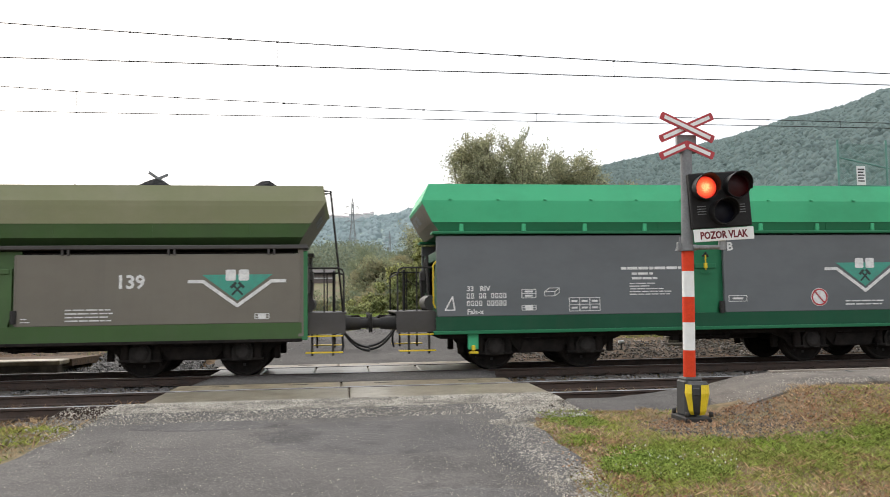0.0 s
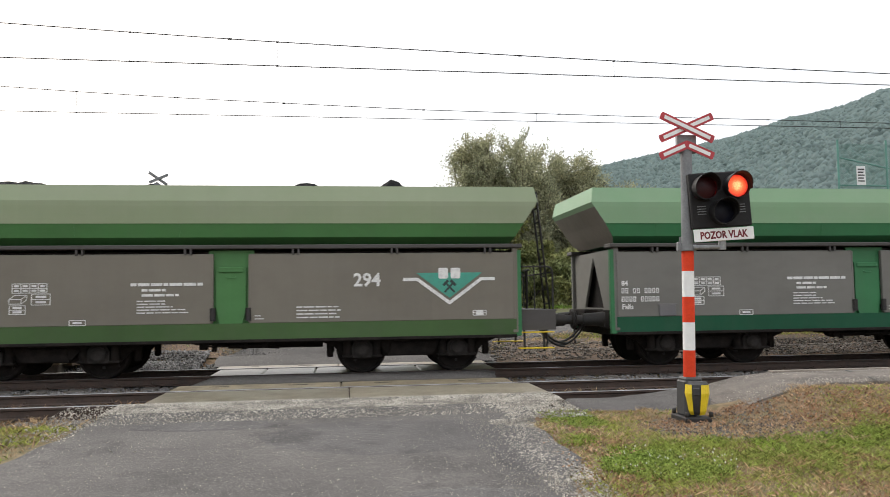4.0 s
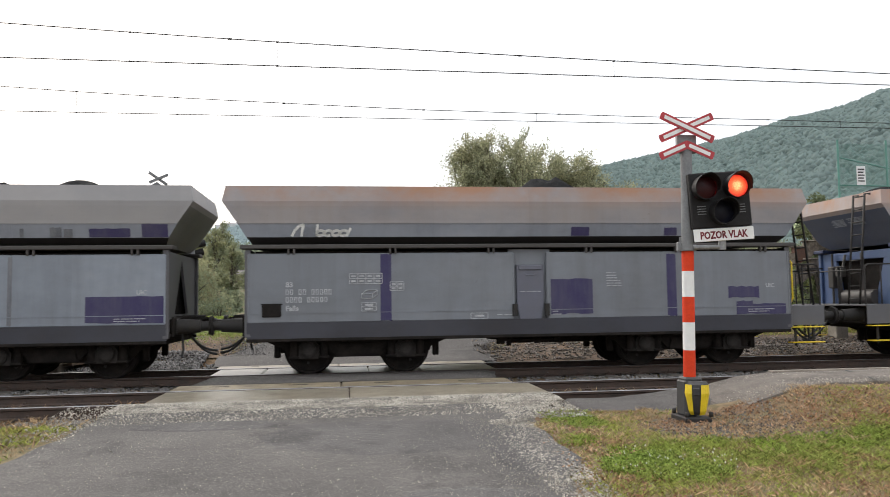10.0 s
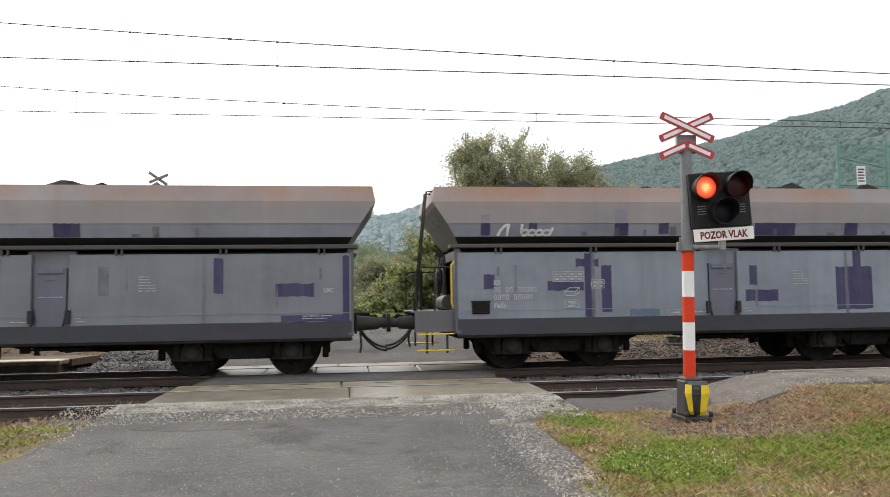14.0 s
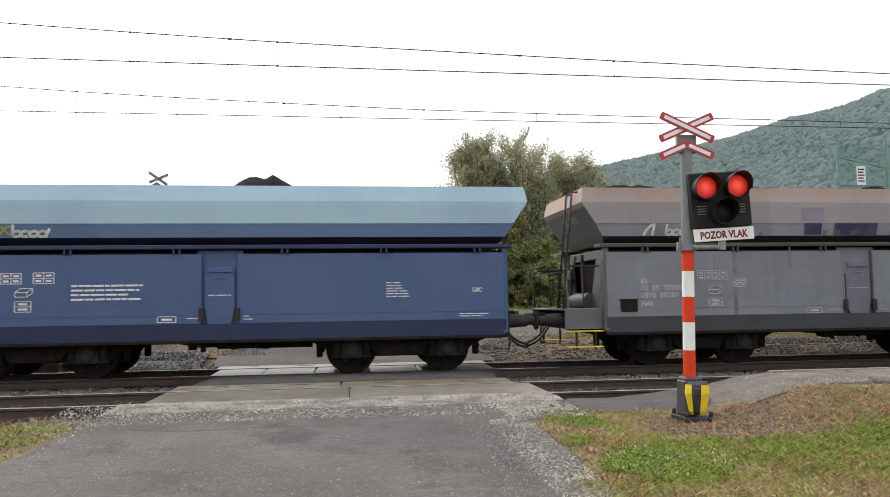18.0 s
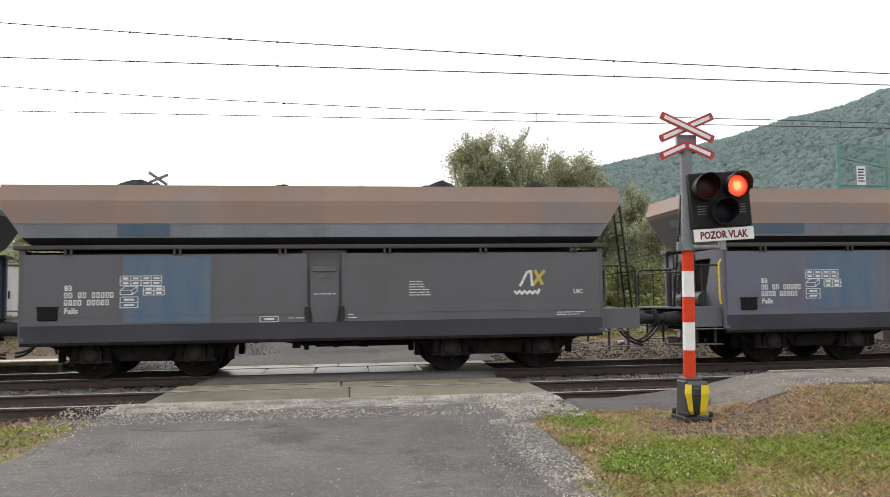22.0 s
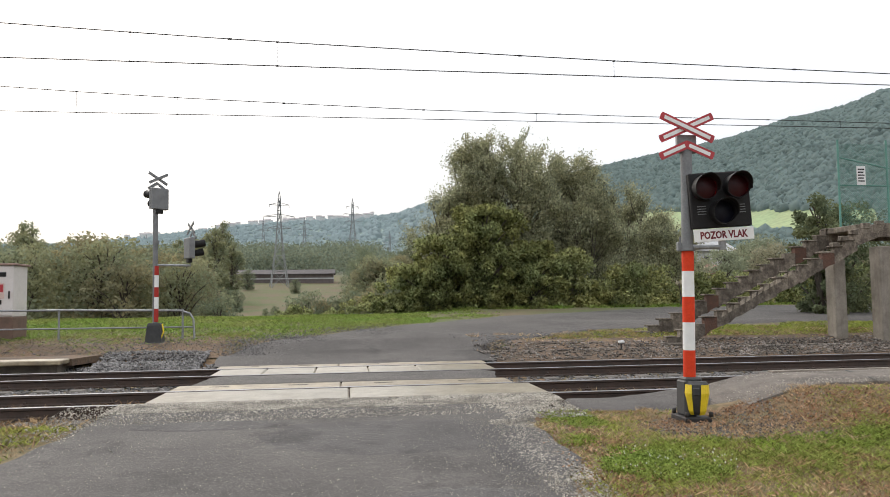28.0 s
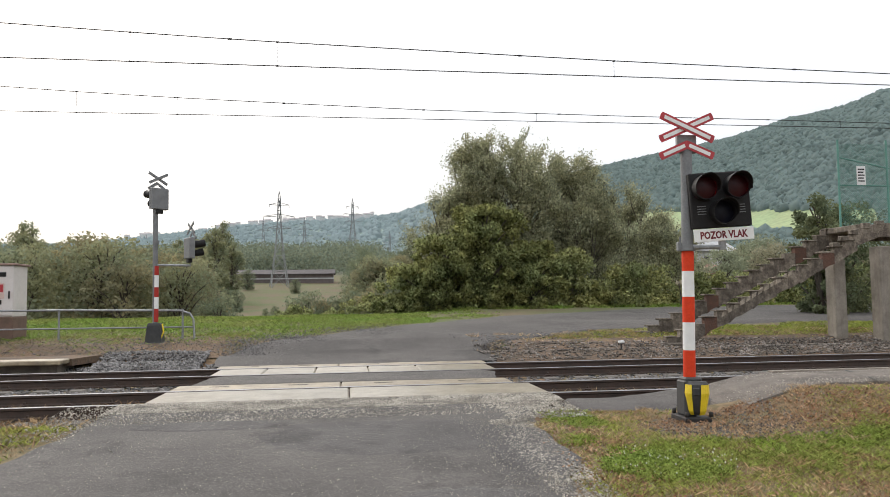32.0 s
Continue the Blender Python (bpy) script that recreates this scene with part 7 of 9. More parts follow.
def far_signal():
    """The signal across the tracks, seen from behind: two heads, one on a side arm."""
    s = thing("crossing_signal", "grey far mast with banded foot and two lamp heads", "crossing signal", at=pose(-4.75, 20.3, 0.36))
    mb = Mb()
    mb.tube([(0, 0, 0.0), (-0.02, 0, 3.75)], 0.062, 14)
    part("mast", mb, M_GREYPAINT, s)
    for z0, z1, m in ((0.55, 0.88, M_RED_DULL), (0.88, 1.17, M_WHITE), (1.17, 1.42, M_RED_DULL), (1.42, 1.72, M_WHITE), (1.72, 1.95, M_RED_DULL)):
        mb = Mb()
        mb.tube([(0.015, -0.005, z0), (0.015, -0.005, z1)], 0.064, 14)
        part("band", mb, m, s, "dull red band" if m is M_RED_DULL else "white band")
    mb = Mb()
    mb.loft([rect(0.23, 0.2, 0.0), rect(0.2, 0.18, 0.06), rect(0.16, 0.15, 0.46), rect(0.14, 0.13, 0.52)], 0)
    part("mast_shoe", mb, M_RUBBER, s)
    mb = Mb()
    mb.box(-0.3, 0.28, -0.25, 0.25, -0.3, 0.03, 0, 0.02)
    part("footing", mb, M_CONCRETE_OLD, s)
    for zz in (2.5, 3.3):
        mb = Mb()
        mb.tube([(0, 0, zz), (0, 0, zz + 0.1)], 0.085, 12)
        part("clamp", mb, M_GREYPAINT, s)

    def head(x, z, yaw, sc):
        h = part("lamp_board", Mb().box(-0.3 * sc, 0.3 * sc, -0.07, 0.07, -0.33 * sc, 0.33 * sc, 0, 0.015), M_GREYPAINT, s, "grey back of a lamp board", at=pose(x, 0, z, 0, 0, yaw))
        for dx, dz in ((-0.15, 0.14), (0.15, 0.14), (0, -0.14)):
            mb = Mb()
            mb.tube([(dx * sc, 0.06, dz * sc), (dx * sc, 0.2, dz * sc), (dx * sc, 0.34, dz * sc + 0.03)], [0.11 * sc, 0.11 * sc, 0.12 * sc], 14)
            part("lamp_hood", mb, M_BOARD, h)
        mb = Mb()
        mb.box(-0.12 * sc, 0.12 * sc, -0.05, 0.05, -0.46 * sc, -0.33 * sc, 0, 0.01)
        part("cable_box", mb, M_BOARD, h)
        for k, (p, q) in enumerate((((-0.33, 0.48), (0.33, 0.8)), ((-0.33, 0.8), (0.33, 0.48)), ((-0.33, 0.3), (0, 0.5)), ((0.33, 0.3), (0, 0.5)))):
            d = Vector((q[0] - p[0], 0, q[1] - p[1])) * sc
            mb = Mb()
            mb.box(-d.length / 2, d.length / 2, -0.01, 0.01, -0.045 * sc, 0.045 * sc, 0, 0.006)
            part("crossbuck_arm", mb, M_GREYPAINT, h, at=pose((p[0] + q[0]) / 2 * sc, 0.02 + 0.022 * k, (p[1] + q[1]) / 2 * sc) @ Matrix.Rotation(-math.atan2(d.z, d.x), 4, "Y"))
        return h
    head(0.06, 3.66, 48, 0.82)
    head(0.82, 2.4, -62, 0.8)
    mb = Mb()
    mb.tube([(0.03, 0, 1.98), (0.85, 0, 1.96), (0.85, 0, 2.1)], 0.03, 10)
    part("bracket_arm", mb, M_STEEL, s)
    mb = Mb()
    mb.tube([(0.14, -0.12, 0.05), (0.24, -0.14, 0.3), (0.2, -0.12, 0.5)], 0.02, 8)
    part("cable", mb, M_YELLOW, s)


far_signal()


def railing():
    r = thing("railing", "grey tubular steel railing with a bent end beside the platform", "railing")
    y = 20.9
    mb = Mb()
    mb.tube([(-20, y, 1.24), (-7.2, y, 1.23), (-4.25, y, 1.18), (-4.02, y, 1.1), (-3.93, y, 0.95), (-3.9, y, 0.4)], 0.028, 10)
    part("handrail", mb, M_STEEL, r)
    mb = Mb()
    mb.tube([(-20, y, 0.8), (-3.9, y, 0.75)], 0.02, 8)
    part("lower_rail", mb, M_STEEL, r)
    for x in (-12.2, -9.7, -7.25, -4.2):
        mb = Mb()
        mb.tube([(x, y, 0.3), (x, y, 1.22)], 0.026, 10)
        part("post", mb, M_STEEL, r)


railing()


def cabinet():
    c = thing("relay_cabinet", "white equipment cabinet on a brown plinth", "cabinet", at=pose(-9.42, 21.9, 0))
    part("plinth", Mb().box(-0.85, 0.85, -0.45, 0.45, 0.3, 1.08, 0, 0.02), mat("brown_plinth", (0.16, 0.1, 0.075), (0.12, 0.08, 0.06), 0.85, grain=3, bump=0.3), c)
    part("body", Mb().box(-0.84, 0.84, -0.44, 0.44, 1.08, 2.42, 0, 0.015), mat("cabinet_white", (0.62, 0.58, 0.56), (0.55, 0.52, 0.5), 0.5, grain=2, bump=0.05), c)
    part("roof", Mb().box(-0.9, 0.9, -0.5, 0.5, 2.42, 2.47, 0, 0.012), mat("cabinet_roof", (0.3, 0.2, 0.17), None, 0.7, grain=4), c)
    for xx in (-0.42, 0.42):
        d = part("door", Mb().box(xx - 0.4, xx + 0.4, -0.452, -0.44, 1.12, 2.38, 0, 0.005), MATS["cabinet_white"], c)
    part("handle", Mb().box(0.72, 0.76, -0.475, -0.452, 1.55, 1.75, 0, 0.006), M_BLACK, d)
    part("number_bar", Mb().box(0.3, 0.66, -0.457, -0.453, 2.12, 2.24), M_BOARD, d)
    sg = part("warning_label", Mb().box(0.42, 0.62, -0.457, -0.453, 1.55, 1.95), mat("label_pale", (0.6, 0.45, 0.4), None, 0.6), d)
    part("red_mark", Mb().box(0.45, 0.59, -0.461, -0.4575, 1.72, 1.92), M_SIGNRED, sg)
    part("black_mark", Mb().box(0.5, 0.56, -0.461, -0.4575, 1.4, 1.52), M_BOARD, d)


cabinet()


def staircase():
    """Two stepped concrete stringers, their treads gone, rising along the track to a landing on pillars."""
    s = thing("concrete_staircase", "crumbling brown-grey concrete staircase without treads, on pillars", "staircase", at=pose(0, 0, 0))
    rng = random.Random(5)
    for y, xs, z0, n, below in ((18.84, 8.1, 0.38, 16, 0.4), (20.2, 7.85, 0.46, 18, 0.44)):
        run, rise = 0.332, 0.163
        for k in range(n):
            x, z = xs + k * run, z0 + k * rise
            # one tooth of the stringer, cut by the slope below
            zb0, zb1 = z - below - rise * 0.55, z - below + rise * 0.45
            j = lambda a=0.02: rng.uniform(-a, a)
            if k == 0:
                zb0, zb1 = z - 0.5, z - 0.45
            mb = Mb()
            mb.plate([(x + j(), y, z - 0.05), (x + j(0.015), y, zb0 + j(0.035)), (x + run * 0.5, y, (zb0 + zb1) / 2 + j(0.04)), (x + run + 0.004, y, zb1 + j(0.03)), (x + run + 0.004, y, z - 0.05 + j(0.008))], (0, 0.17 + j(0.015), 0))
            part("stringer_tooth", mb, M_BRICKISH if (y < 19 and k in (3, 13)) or (y > 20 and k in (6, 14)) else M_STAIR, s)
            if rng.random() < 0.93:
                mb = Mb()
                cut = rng.uniform(0.02, 0.11)
                mb.box(x - 0.055 + j(0.035), x + run - cut, y - 0.03 + j(), y + 0.22 + rng.uniform(0, 0.1), z - 0.052, z - 0.012 + j(0.012), 0, 0.014)
                part("tread_stub", mb, M_STAIR, s)
        # broken render along the underside of the near stringer
    for k in range(12):
        x, z = 9.55 + k * 0.17, 0.83 + k * 0.092
        mb = Mb()
        mb.plate([(x, 18.825, z), (x + 0.1 + rng.uniform(0, 0.05), 18.825, z + 0.06), (x + 0.13, 18.825, z + 0.16 + rng.uniform(0, 0.04)), (x + 0.02, 18.825, z + 0.11)], (0, 0.03, 0))
        part("spalled_face", mb, mat("pale_spall", (0.36, 0.31, 0.25), (0.2, 0.17, 0.13), 0.92, grain=6, bump=0.6), s)
    part("landing", Mb().box(13.5, 24, 18.95, 20.6, 3.06, 3.22, 0, 0.02), M_STAIR, s)
    for y, x0 in ((18.82, 13.3), (20.22, 13.45)):
        mb = Mb()
        mb.plate([(x0, y, 2.6), (x0 + 0.75, y, 2.88), (24, y, 2.88), (24, y, 3.24), (x0 + 0.8, y, 3.24), (x0, y, 3.06 if y < 19 else 3.2)], (0, 0.2, 0))
        part("landing_beam", mb, M_STAIR, s)
    for k, (x, z) in enumerate(((12.7, 2.62), (12.95, 2.78), (13.25, 2.95), (13.6, 3.1), (14.0, 3.2))):
        part("parapet_block", Mb().box(x, x + 0.2, 18.79, 18.98, z - 0.02, z + 0.1 + rng.uniform(0, 0.05), 0, 0.02), M_STAIR, s)
    for x, y, zb, wd in ((12.9, 19.1, -0.2, 0.34), (13.93, 18.7, -0.3, 0.44), (18.4, 18.7, -0.3, 0.44), (18.4, 20.2, 0.2, 0.44)):
        part("pillar", Mb().box(x, x + wd, y, y + 0.42, zb, 2.62 if wd > 0.4 else 2.3, 0, 0.03), mat("pillar_concrete", (0.28, 0.25, 0.21), (0.19, 0.165, 0.135), 0.9, grain=2.2, fine=45, bump=0.5, dirt=(0.1, 0.08, 0.065), dirt_amount=0.3, streak=1), s)
    part("footing_slab", Mb().box(7.9, 8.5, 18.7, 19.2, -0.1, 0.2, 0, 0.03), M_STAIR, s)
    part("footing_slab", Mb().box(7.6, 8.3, 20.1, 20.5, 0.0, 0.36, 0, 0.03), M_STAIR, s)


staircase()


def fence():
    f = thing("mesh_fence", "green wire mesh fence on the stair landing", "fence", at=pose(0, 0, 3.2))
    green = mat("fence_green", (0.11, 0.28, 0.23), (0.1, 0.24, 0.2), 0.5, grain=5, bump=0.02)
    y = 20.45
    for x in (14.08, 15.6, 18.2, 21.0):
        part("post", Mb().tube([(x, y, 0), (x + 0.02, y, 2.62)], 0.03, 10), green, f)
    part("top_rail", Mb().tube([(14.1, y, 1.3), (21, y, 1.22)], 0.02, 8), green, f)
    part("brace", Mb().tube([(14.14, y, 2.1), (15.9, y, 1.75), (21, y, 1.5)], 0.02, 8), green, f)
    mb = Mb()
    step, h, w = 0.055, 2.5, 6.9
    n = int((w + h) / step)
    for k in range(n):
        for sg in (1, -1):
            a = -h + k * step
            z0, xa = (0.0, a) if a >= 0 else (-a, 0.0)
            z1, xb = (h, a + h) if a + h <= w else (w - a, w)
            if z1 <= z0 or xa > w:
                continue
            if sg < 0:
                xa, xb = w - xa, w - xb
            d = 0.0046
            mb.add([(14.1 + xa, y, z0 - d), (14.1 + xb, y, z1 - d), (14.1 + xb, y, z1 + d), (14.1 + xa, y, z0 + d)], [(0, 1, 2, 3)])
            mb.add([(14.1 + xa, y - d, z0), (14.1 + xb, y - d, z1), (14.1 + xb, y + d, z1), (14.1 + xa, y + d, z0)], [(0, 1, 2, 3)])
    part("wire_mesh", mb, green, f, fix=False)
    sg = part("notice", Mb().box(14.62, 14.9, y - 0.05, y - 0.035, 1.3, 1.85, 0, 0.01), M_WHITE, f, "white notice with lines of small print")
    for k in range(5):
        part("print_line", Mb().box(14.66, 14.86 - 0.03 * (k % 2), y - 0.055, y - 0.051, 1.4 + k * 0.085, 1.435 + k * 0.085), M_BOARD, sg)


fence()

mp = thing("marker_post", "short black post with a white cap beside the track", "post", at=pose(6.67, 18.3, 0.0))
part("stake", Mb().tube([(0, 0, -0.1), (0, 0, 0.26)], 0.025, 8), M_BLACK, mp)
part("cap", Mb().box(-0.07, 0.07, -0.05, 0.05, 0.25, 0.31, 0, 0.015), M_WHITE, mp)


# ---------------------------------------------------------------- trees and woods
def foliage_mat(name, c, v=0.35, c2=None, through_light=0.35):
    """Leaves: two greens by broad noise, a shade of its own for each leaf, light passing through."""
    m = bpy.data.materials.new(name)
    m.use_nodes = True
    n, l = m.node_tree.nodes, m.node_tree.links
    n.remove(n["Principled BSDF"])
    c2 = c2 or (c[0] * 1.35, c[1] * 1.15, c[2] * 0.95)
    tc, t, r, mx = n.new("ShaderNodeTexCoord"), n.new("ShaderNodeTexNoise"), n.new("ShaderNodeMapRange"), n.new("ShaderNodeMixRGB")
    l.new(tc.outputs["Object"], t.inputs["Vector"])
    t.inputs["Scale"].default_value, t.inputs["Detail"].default_value = 0.7, 5
    r.inputs["From Min"].default_value, r.inputs["From Max"].default_value = 0.35, 0.65
    l.new(t.outputs["Fac"], r.inputs["Value"])
    l.new(r.outputs["Result"], mx.inputs["Fac"])
    mx.inputs["Color1"].default_value, mx.inputs["Color2"].default_value = (*c, 1), (*c2, 1)
    g, mr, hv = n.new("ShaderNodeNewGeometry"), n.new("ShaderNodeMapRange"), n.new("ShaderNodeHueSaturation")
    mr.inputs["To Min"].default_value, mr.inputs["To Max"].default_value = 1 - v, 1 + v
    l.new(g.outputs["Random Per Island"], mr.inputs["Value"])
    l.new(mr.outputs["Result"], hv.inputs["Value"])
    l.new(mx.outputs["Color"], hv.inputs["Color"])
    d, tl, sh = n.new("ShaderNodeBsdfDiffuse"), n.new("ShaderNodeBsdfTranslucent"), n.new("ShaderNodeMixShader")
    l.new(hv.outputs["Color"], d.inputs["Color"])
    l.new(hv.outputs["Color"], tl.inputs["Color"])
    sh.inputs["Fac"].default_value = through_light
    l.new(d.outputs[0], sh.inputs[1])
    l.new(tl.outputs[0], sh.inputs[2])
    l.new(sh.outputs[0], n["Material Output"].inputs["Surface"])
    return m


F_WILLOW = foliage_mat("willow_leaves", (0.335, 0.35, 0.235), 0.5, (0.37, 0.36, 0.22), 0.45)
F_IVY = foliage_mat("ivy_leaves", (0.215, 0.25, 0.12), 0.7, None, 0.45)
F_BUSH = foliage_mat("bush_leaves", (0.265, 0.3, 0.15), 0.6, None, 0.45)
F_DARK = foliage_mat("dark_leaves", (0.15, 0.185, 0.115), 0.35, None, 0.4)
# field trees lightened and evened out: distance haze put into these three colours
F_MID = foliage_mat("wood_leaves", (0.23, 0.262, 0.175), 0.2, None, 0.5)
F_MID2 = foliage_mat("brownish_leaves", (0.235, 0.24, 0.16), 0.2, None, 0.5)
F_MID3 = foliage_mat("grey_green_leaves", (0.17, 0.21, 0.15), 0.2, None, 0.5)
F_FAR = foliage_mat("distant_leaves", (0.165, 0.205, 0.165), 0.3, None, 0.45)
# hillside and ridge: distance haze put into pale blue-green leaf colours
F_HILL = foliage_mat("hazed_hillside_leaves", (0.24, 0.315, 0.312), 0.06, (0.262, 0.325, 0.305), 0.55)
F_RIDGE = foliage_mat("hazed_ridge_leaves", (0.36, 0.44, 0.46), 0.04, (0.38, 0.455, 0.465), 0.5)
M_BARK = mat("bark", (0.09, 0.075, 0.06), (0.06, 0.05, 0.04), 0.9, grain=5, bump=0.6)


def leaf_mesh(clumps, per, size, seed, droop=0.3, flat=0.0):
    """Many small leaves round clump centres (x, y, z, radius)."""
    rng = np.random.RandomState(seed)
    c = np.array(clumps)
    P, S = [], []
    n = len(c) * per
    idx = np.repeat(np.arange(len(c)), per)
    d = rng.normal(size=(n, 3))
    d /= np.linalg.norm(d, axis=1, keepdims=True)
    r = rng.uniform(0.25, 1.0, (n, 1)) ** 0.6
    p = c[idx, :3] + d * r * c[idx, 3:4] * np.array([1, 1, 0.85])
    a = rng.normal(size=(n, 3)) + d * 0.4
    a[:, 2] -= droop
    a /= np.linalg.norm(a, axis=1, keepdims=True)
    b = np.cross(a, rng.normal(size=(n, 3)))
    b /= np.linalg.norm(b, axis=1, keepdims=True) + 1e-9
    s = rng.uniform(0.6, 1.3, (n, 1)) * size
    v = np.stack([p - a * s * 0.5, p + b * s * 0.27, p + a * s * 0.5, p - b * s * 0.27], 1).reshape(-1, 3)
    return quick_mesh("leaves", v, np.arange(4 * n).reshape(-1, 4))


def tree(name, label, x, y, h, rx, leaf, material, seed, clumps=70, per=160, base=0.25, ry=None, trunks=1, crown_r=0.42, top_bias=1.0):
    """A tapered trunk with limbs reaching the clumps of the crown."""
    rng = random.Random(seed)
    ry = ry or rx
    z0 = gz(x, y) - 0.15
    t = thing(name, label, "bush" if "bush" in name else "tree", at=pose(x, y, z0))
    cl = []
    for k in range(clumps):
        a, u = rng.uniform(0, 6.283), rng.uniform(0, 1) ** 0.55
        hz = base + (1 - base) * rng.uniform(0, 1) ** (1 / top_bias)
        prof = math.sin(math.pi * min(1, max(0.05, ((hz - base) / (1 - base)) * 0.8 + 0.12))) ** 0.55
        rr = rng.uniform(0.7, 1.25) * crown_r * rx * 0.62
        cl.append((rx * u * prof * math.cos(a), ry * u * prof * math.sin(a), h * hz - rr * 0.4, rr))
    mb = Mb()
    if base >= 0:
        for q in range(trunks):
            ox, oy = (rng.uniform(-0.5, 0.5) * rx * 0.5, rng.uniform(-0.3, 0.3)) if trunks > 1 else (0, 0)
            top = (ox * 1.5 + rng.uniform(-0.2, 0.2), oy, h * 0.85)
            mb.tube([(ox, oy, 0), (ox * 1.15 + rng.uniform(-0.1, 0.1), oy, h * 0.3), (ox * 1.3, oy, h * 0.55), top], [0.03 * h, 0.022 * h, 0.013 * h, 0.004 * h], 8)
        for k in range(0, clumps, 2 if clumps < 150 else 5):
            c = Vector(cl[k][:3])
            s0 = Vector((c.x * 0.12, c.y * 0.12, max(h * 0.12, c.z - 0.45 * abs(c.x) - h * 0.16)))
            mid = s0.lerp(c, 0.5) + Vector((rng.uniform(-0.2, 0.2), rng.uniform(-0.2, 0.2), 0.12 * h * 0.4))
            mb.tube([s0, mid, c], [0.009 * h, 0.006 * h, 0.002 * h], 5, caps=False)
        part("trunk", mb, M_BARK, t)
    part("crown", leaf_mesh(cl, per, leaf, seed), material, t, fix=False)
    return t


def willow(label, x, y, h, rx, ry, seed, limbs, twigs, per, base=0.3, leaf=0.11, material=None, name="willow_tree"):
    """An open tree of several stems: limbs fan out from them, thin twigs from the limbs, narrow leaves along the twigs."""
    rng = np.random.RandomState(seed)
    t = thing(name, label, "tree", at=pose(x, y, gz(x, y) - 0.15))
    stems, nst = [], max(2, limbs // 9)
    trunk = Mb()
    for q in range(nst):
        ox, oy = rng.uniform(-0.35, 0.35) * rx, rng.uniform(-0.3, 0.3) * ry
        lean = np.array([ox * 1.2 + rng.uniform(-0.3, 0.3), oy, 0])
        pts = [np.array([ox * 0.4, oy * 0.4, 0]), np.array([ox * 0.7, oy * 0.7, h * 0.28]), np.array([ox, oy, h * 0.52]), np.array([ox, oy, h * (0.78 + rng.uniform(0, 0.14))]) + lean * 0.5]
        stems.append(pts)
        trunk.tube(pts, [0.013 * h, 0.009 * h, 0.005 * h, 0.0012 * h], 7)
    part("trunk", trunk, M_BARK, t)
    br, P, A = Mb(), [], []
    for k in range(limbs):
        pts = stems[k % nst]
        a, top = rng.uniform(0, 2 * math.pi), rng.uniform(0, 1)
        hz = base + (1 - base) * top
        prof = math.sin(math.pi * min(0.97, 0.16 + 0.76 * top)) ** 0.6 * rng.uniform(0.65, 1.0)
        end = np.array([rx * prof * math.cos(a), ry * prof * math.sin(a), h * hz * rng.uniform(0.92, 1.0)])
        zs = max(0.15 * h, min(0.8 * h, end[2] - 0.25 * h - 0.3 * math.hypot(end[0], end[1])))
        i = min(2, int(zs / h / 0.27))
        u = (zs - pts[i][2]) / max(0.01, pts[i + 1][2] - pts[i][2])
        s0 = pts[i] + (pts[i + 1] - pts[i]) * min(1, max(0, u))
        mid = (s0 + end) / 2 + np.array([rng.uniform(-0.25, 0.25), rng.uniform(-0.25, 0.25), 0.05 * h])
        br.tube([s0, mid, end], [0.004 * h, 0.0028 * h, 0.001 * h], 5, caps=False)
        for q in range(twigs):
            v = rng.uniform(0.48, 1.0)
            c = (s0 * (1 - v) + mid * v) * (1 - v) + (mid * (1 - v) + end * v) * v
            d = (end - s0) / np.linalg.norm(end - s0) * 0.6 + rng.normal(0, 0.55, 3) + np.array([0, 0, 0.25])
            d = d / np.linalg.norm(d) * rng.uniform(0.4, 1.0)
            if q % 2 == 0:
                br.tube([c, c + d * 0.9], [0.012, 0.005], 3, caps=False)
            w = rng.uniform(0.15, 1.05, (per, 1))
            P.append(c + d * w + rng.normal(0, 0.11, (per, 3)))
            A.append(d / np.linalg.norm(d) * 0.6 + rng.normal(0, 0.7, (per, 3)))
    part("branch_work", br, M_BARK, t, fix=False)
    P, A = np.concatenate(P), np.concatenate(A)
    A /= np.linalg.norm(A, axis=1, keepdims=True)
    B = np.cross(A, rng.normal(size=A.shape))
    B /= np.linalg.norm(B, axis=1, keepdims=True) + 1e-9
    sz = rng.uniform(0.6, 1.35, (len(P), 1)) * leaf
    v = np.stack([P - A * sz * 0.5, P + B * sz * 0.2, P + A * sz * 0.5, P - B * sz * 0.2], 1).reshape(-1, 3)
    part("crown", quick_mesh("leaves", v, np.arange(len(v)).reshape(-1, 4)), material or F_WILLOW, t)
    return t


willow("tall grey-green willow with an open feathery crown", 8.1, 37.5, 8.85, 2.7, 2.2, 11, 86, 18, 46, 0.26, 0.125)
willow("grey-green willow behind ivy-covered scrub", 11.6, 38.5, 8.0, 2.0, 2.2, 12, 74, 18, 46, 0.22, 0.125)
willow("slender willow between two larger ones", 9.7, 39.2, 8.5, 1.6, 1.6, 21, 40, 17, 44, 0.28, 0.125)
willow("willow with an uneven grey-green crown", 6.2, 38.2, 8.6, 1.5, 2.0, 10, 50, 18, 46, 0.28, 0.125)
willow("low willow with thin pale foliage", 4.5, 37.3, 6.4, 1.4, 1.6, 13, 32, 16, 42, 0.35)
willow("leaning willow at the wood's edge", 14.1, 38, 6.1, 2.2, 2.0, 14, 60, 17, 40, 0.08, 0.125)
willow("small willow beside the lane", 16.6, 38.5, 5.0, 2.0, 1.8, 15, 40, 16, 38, 0.04, 0.125)
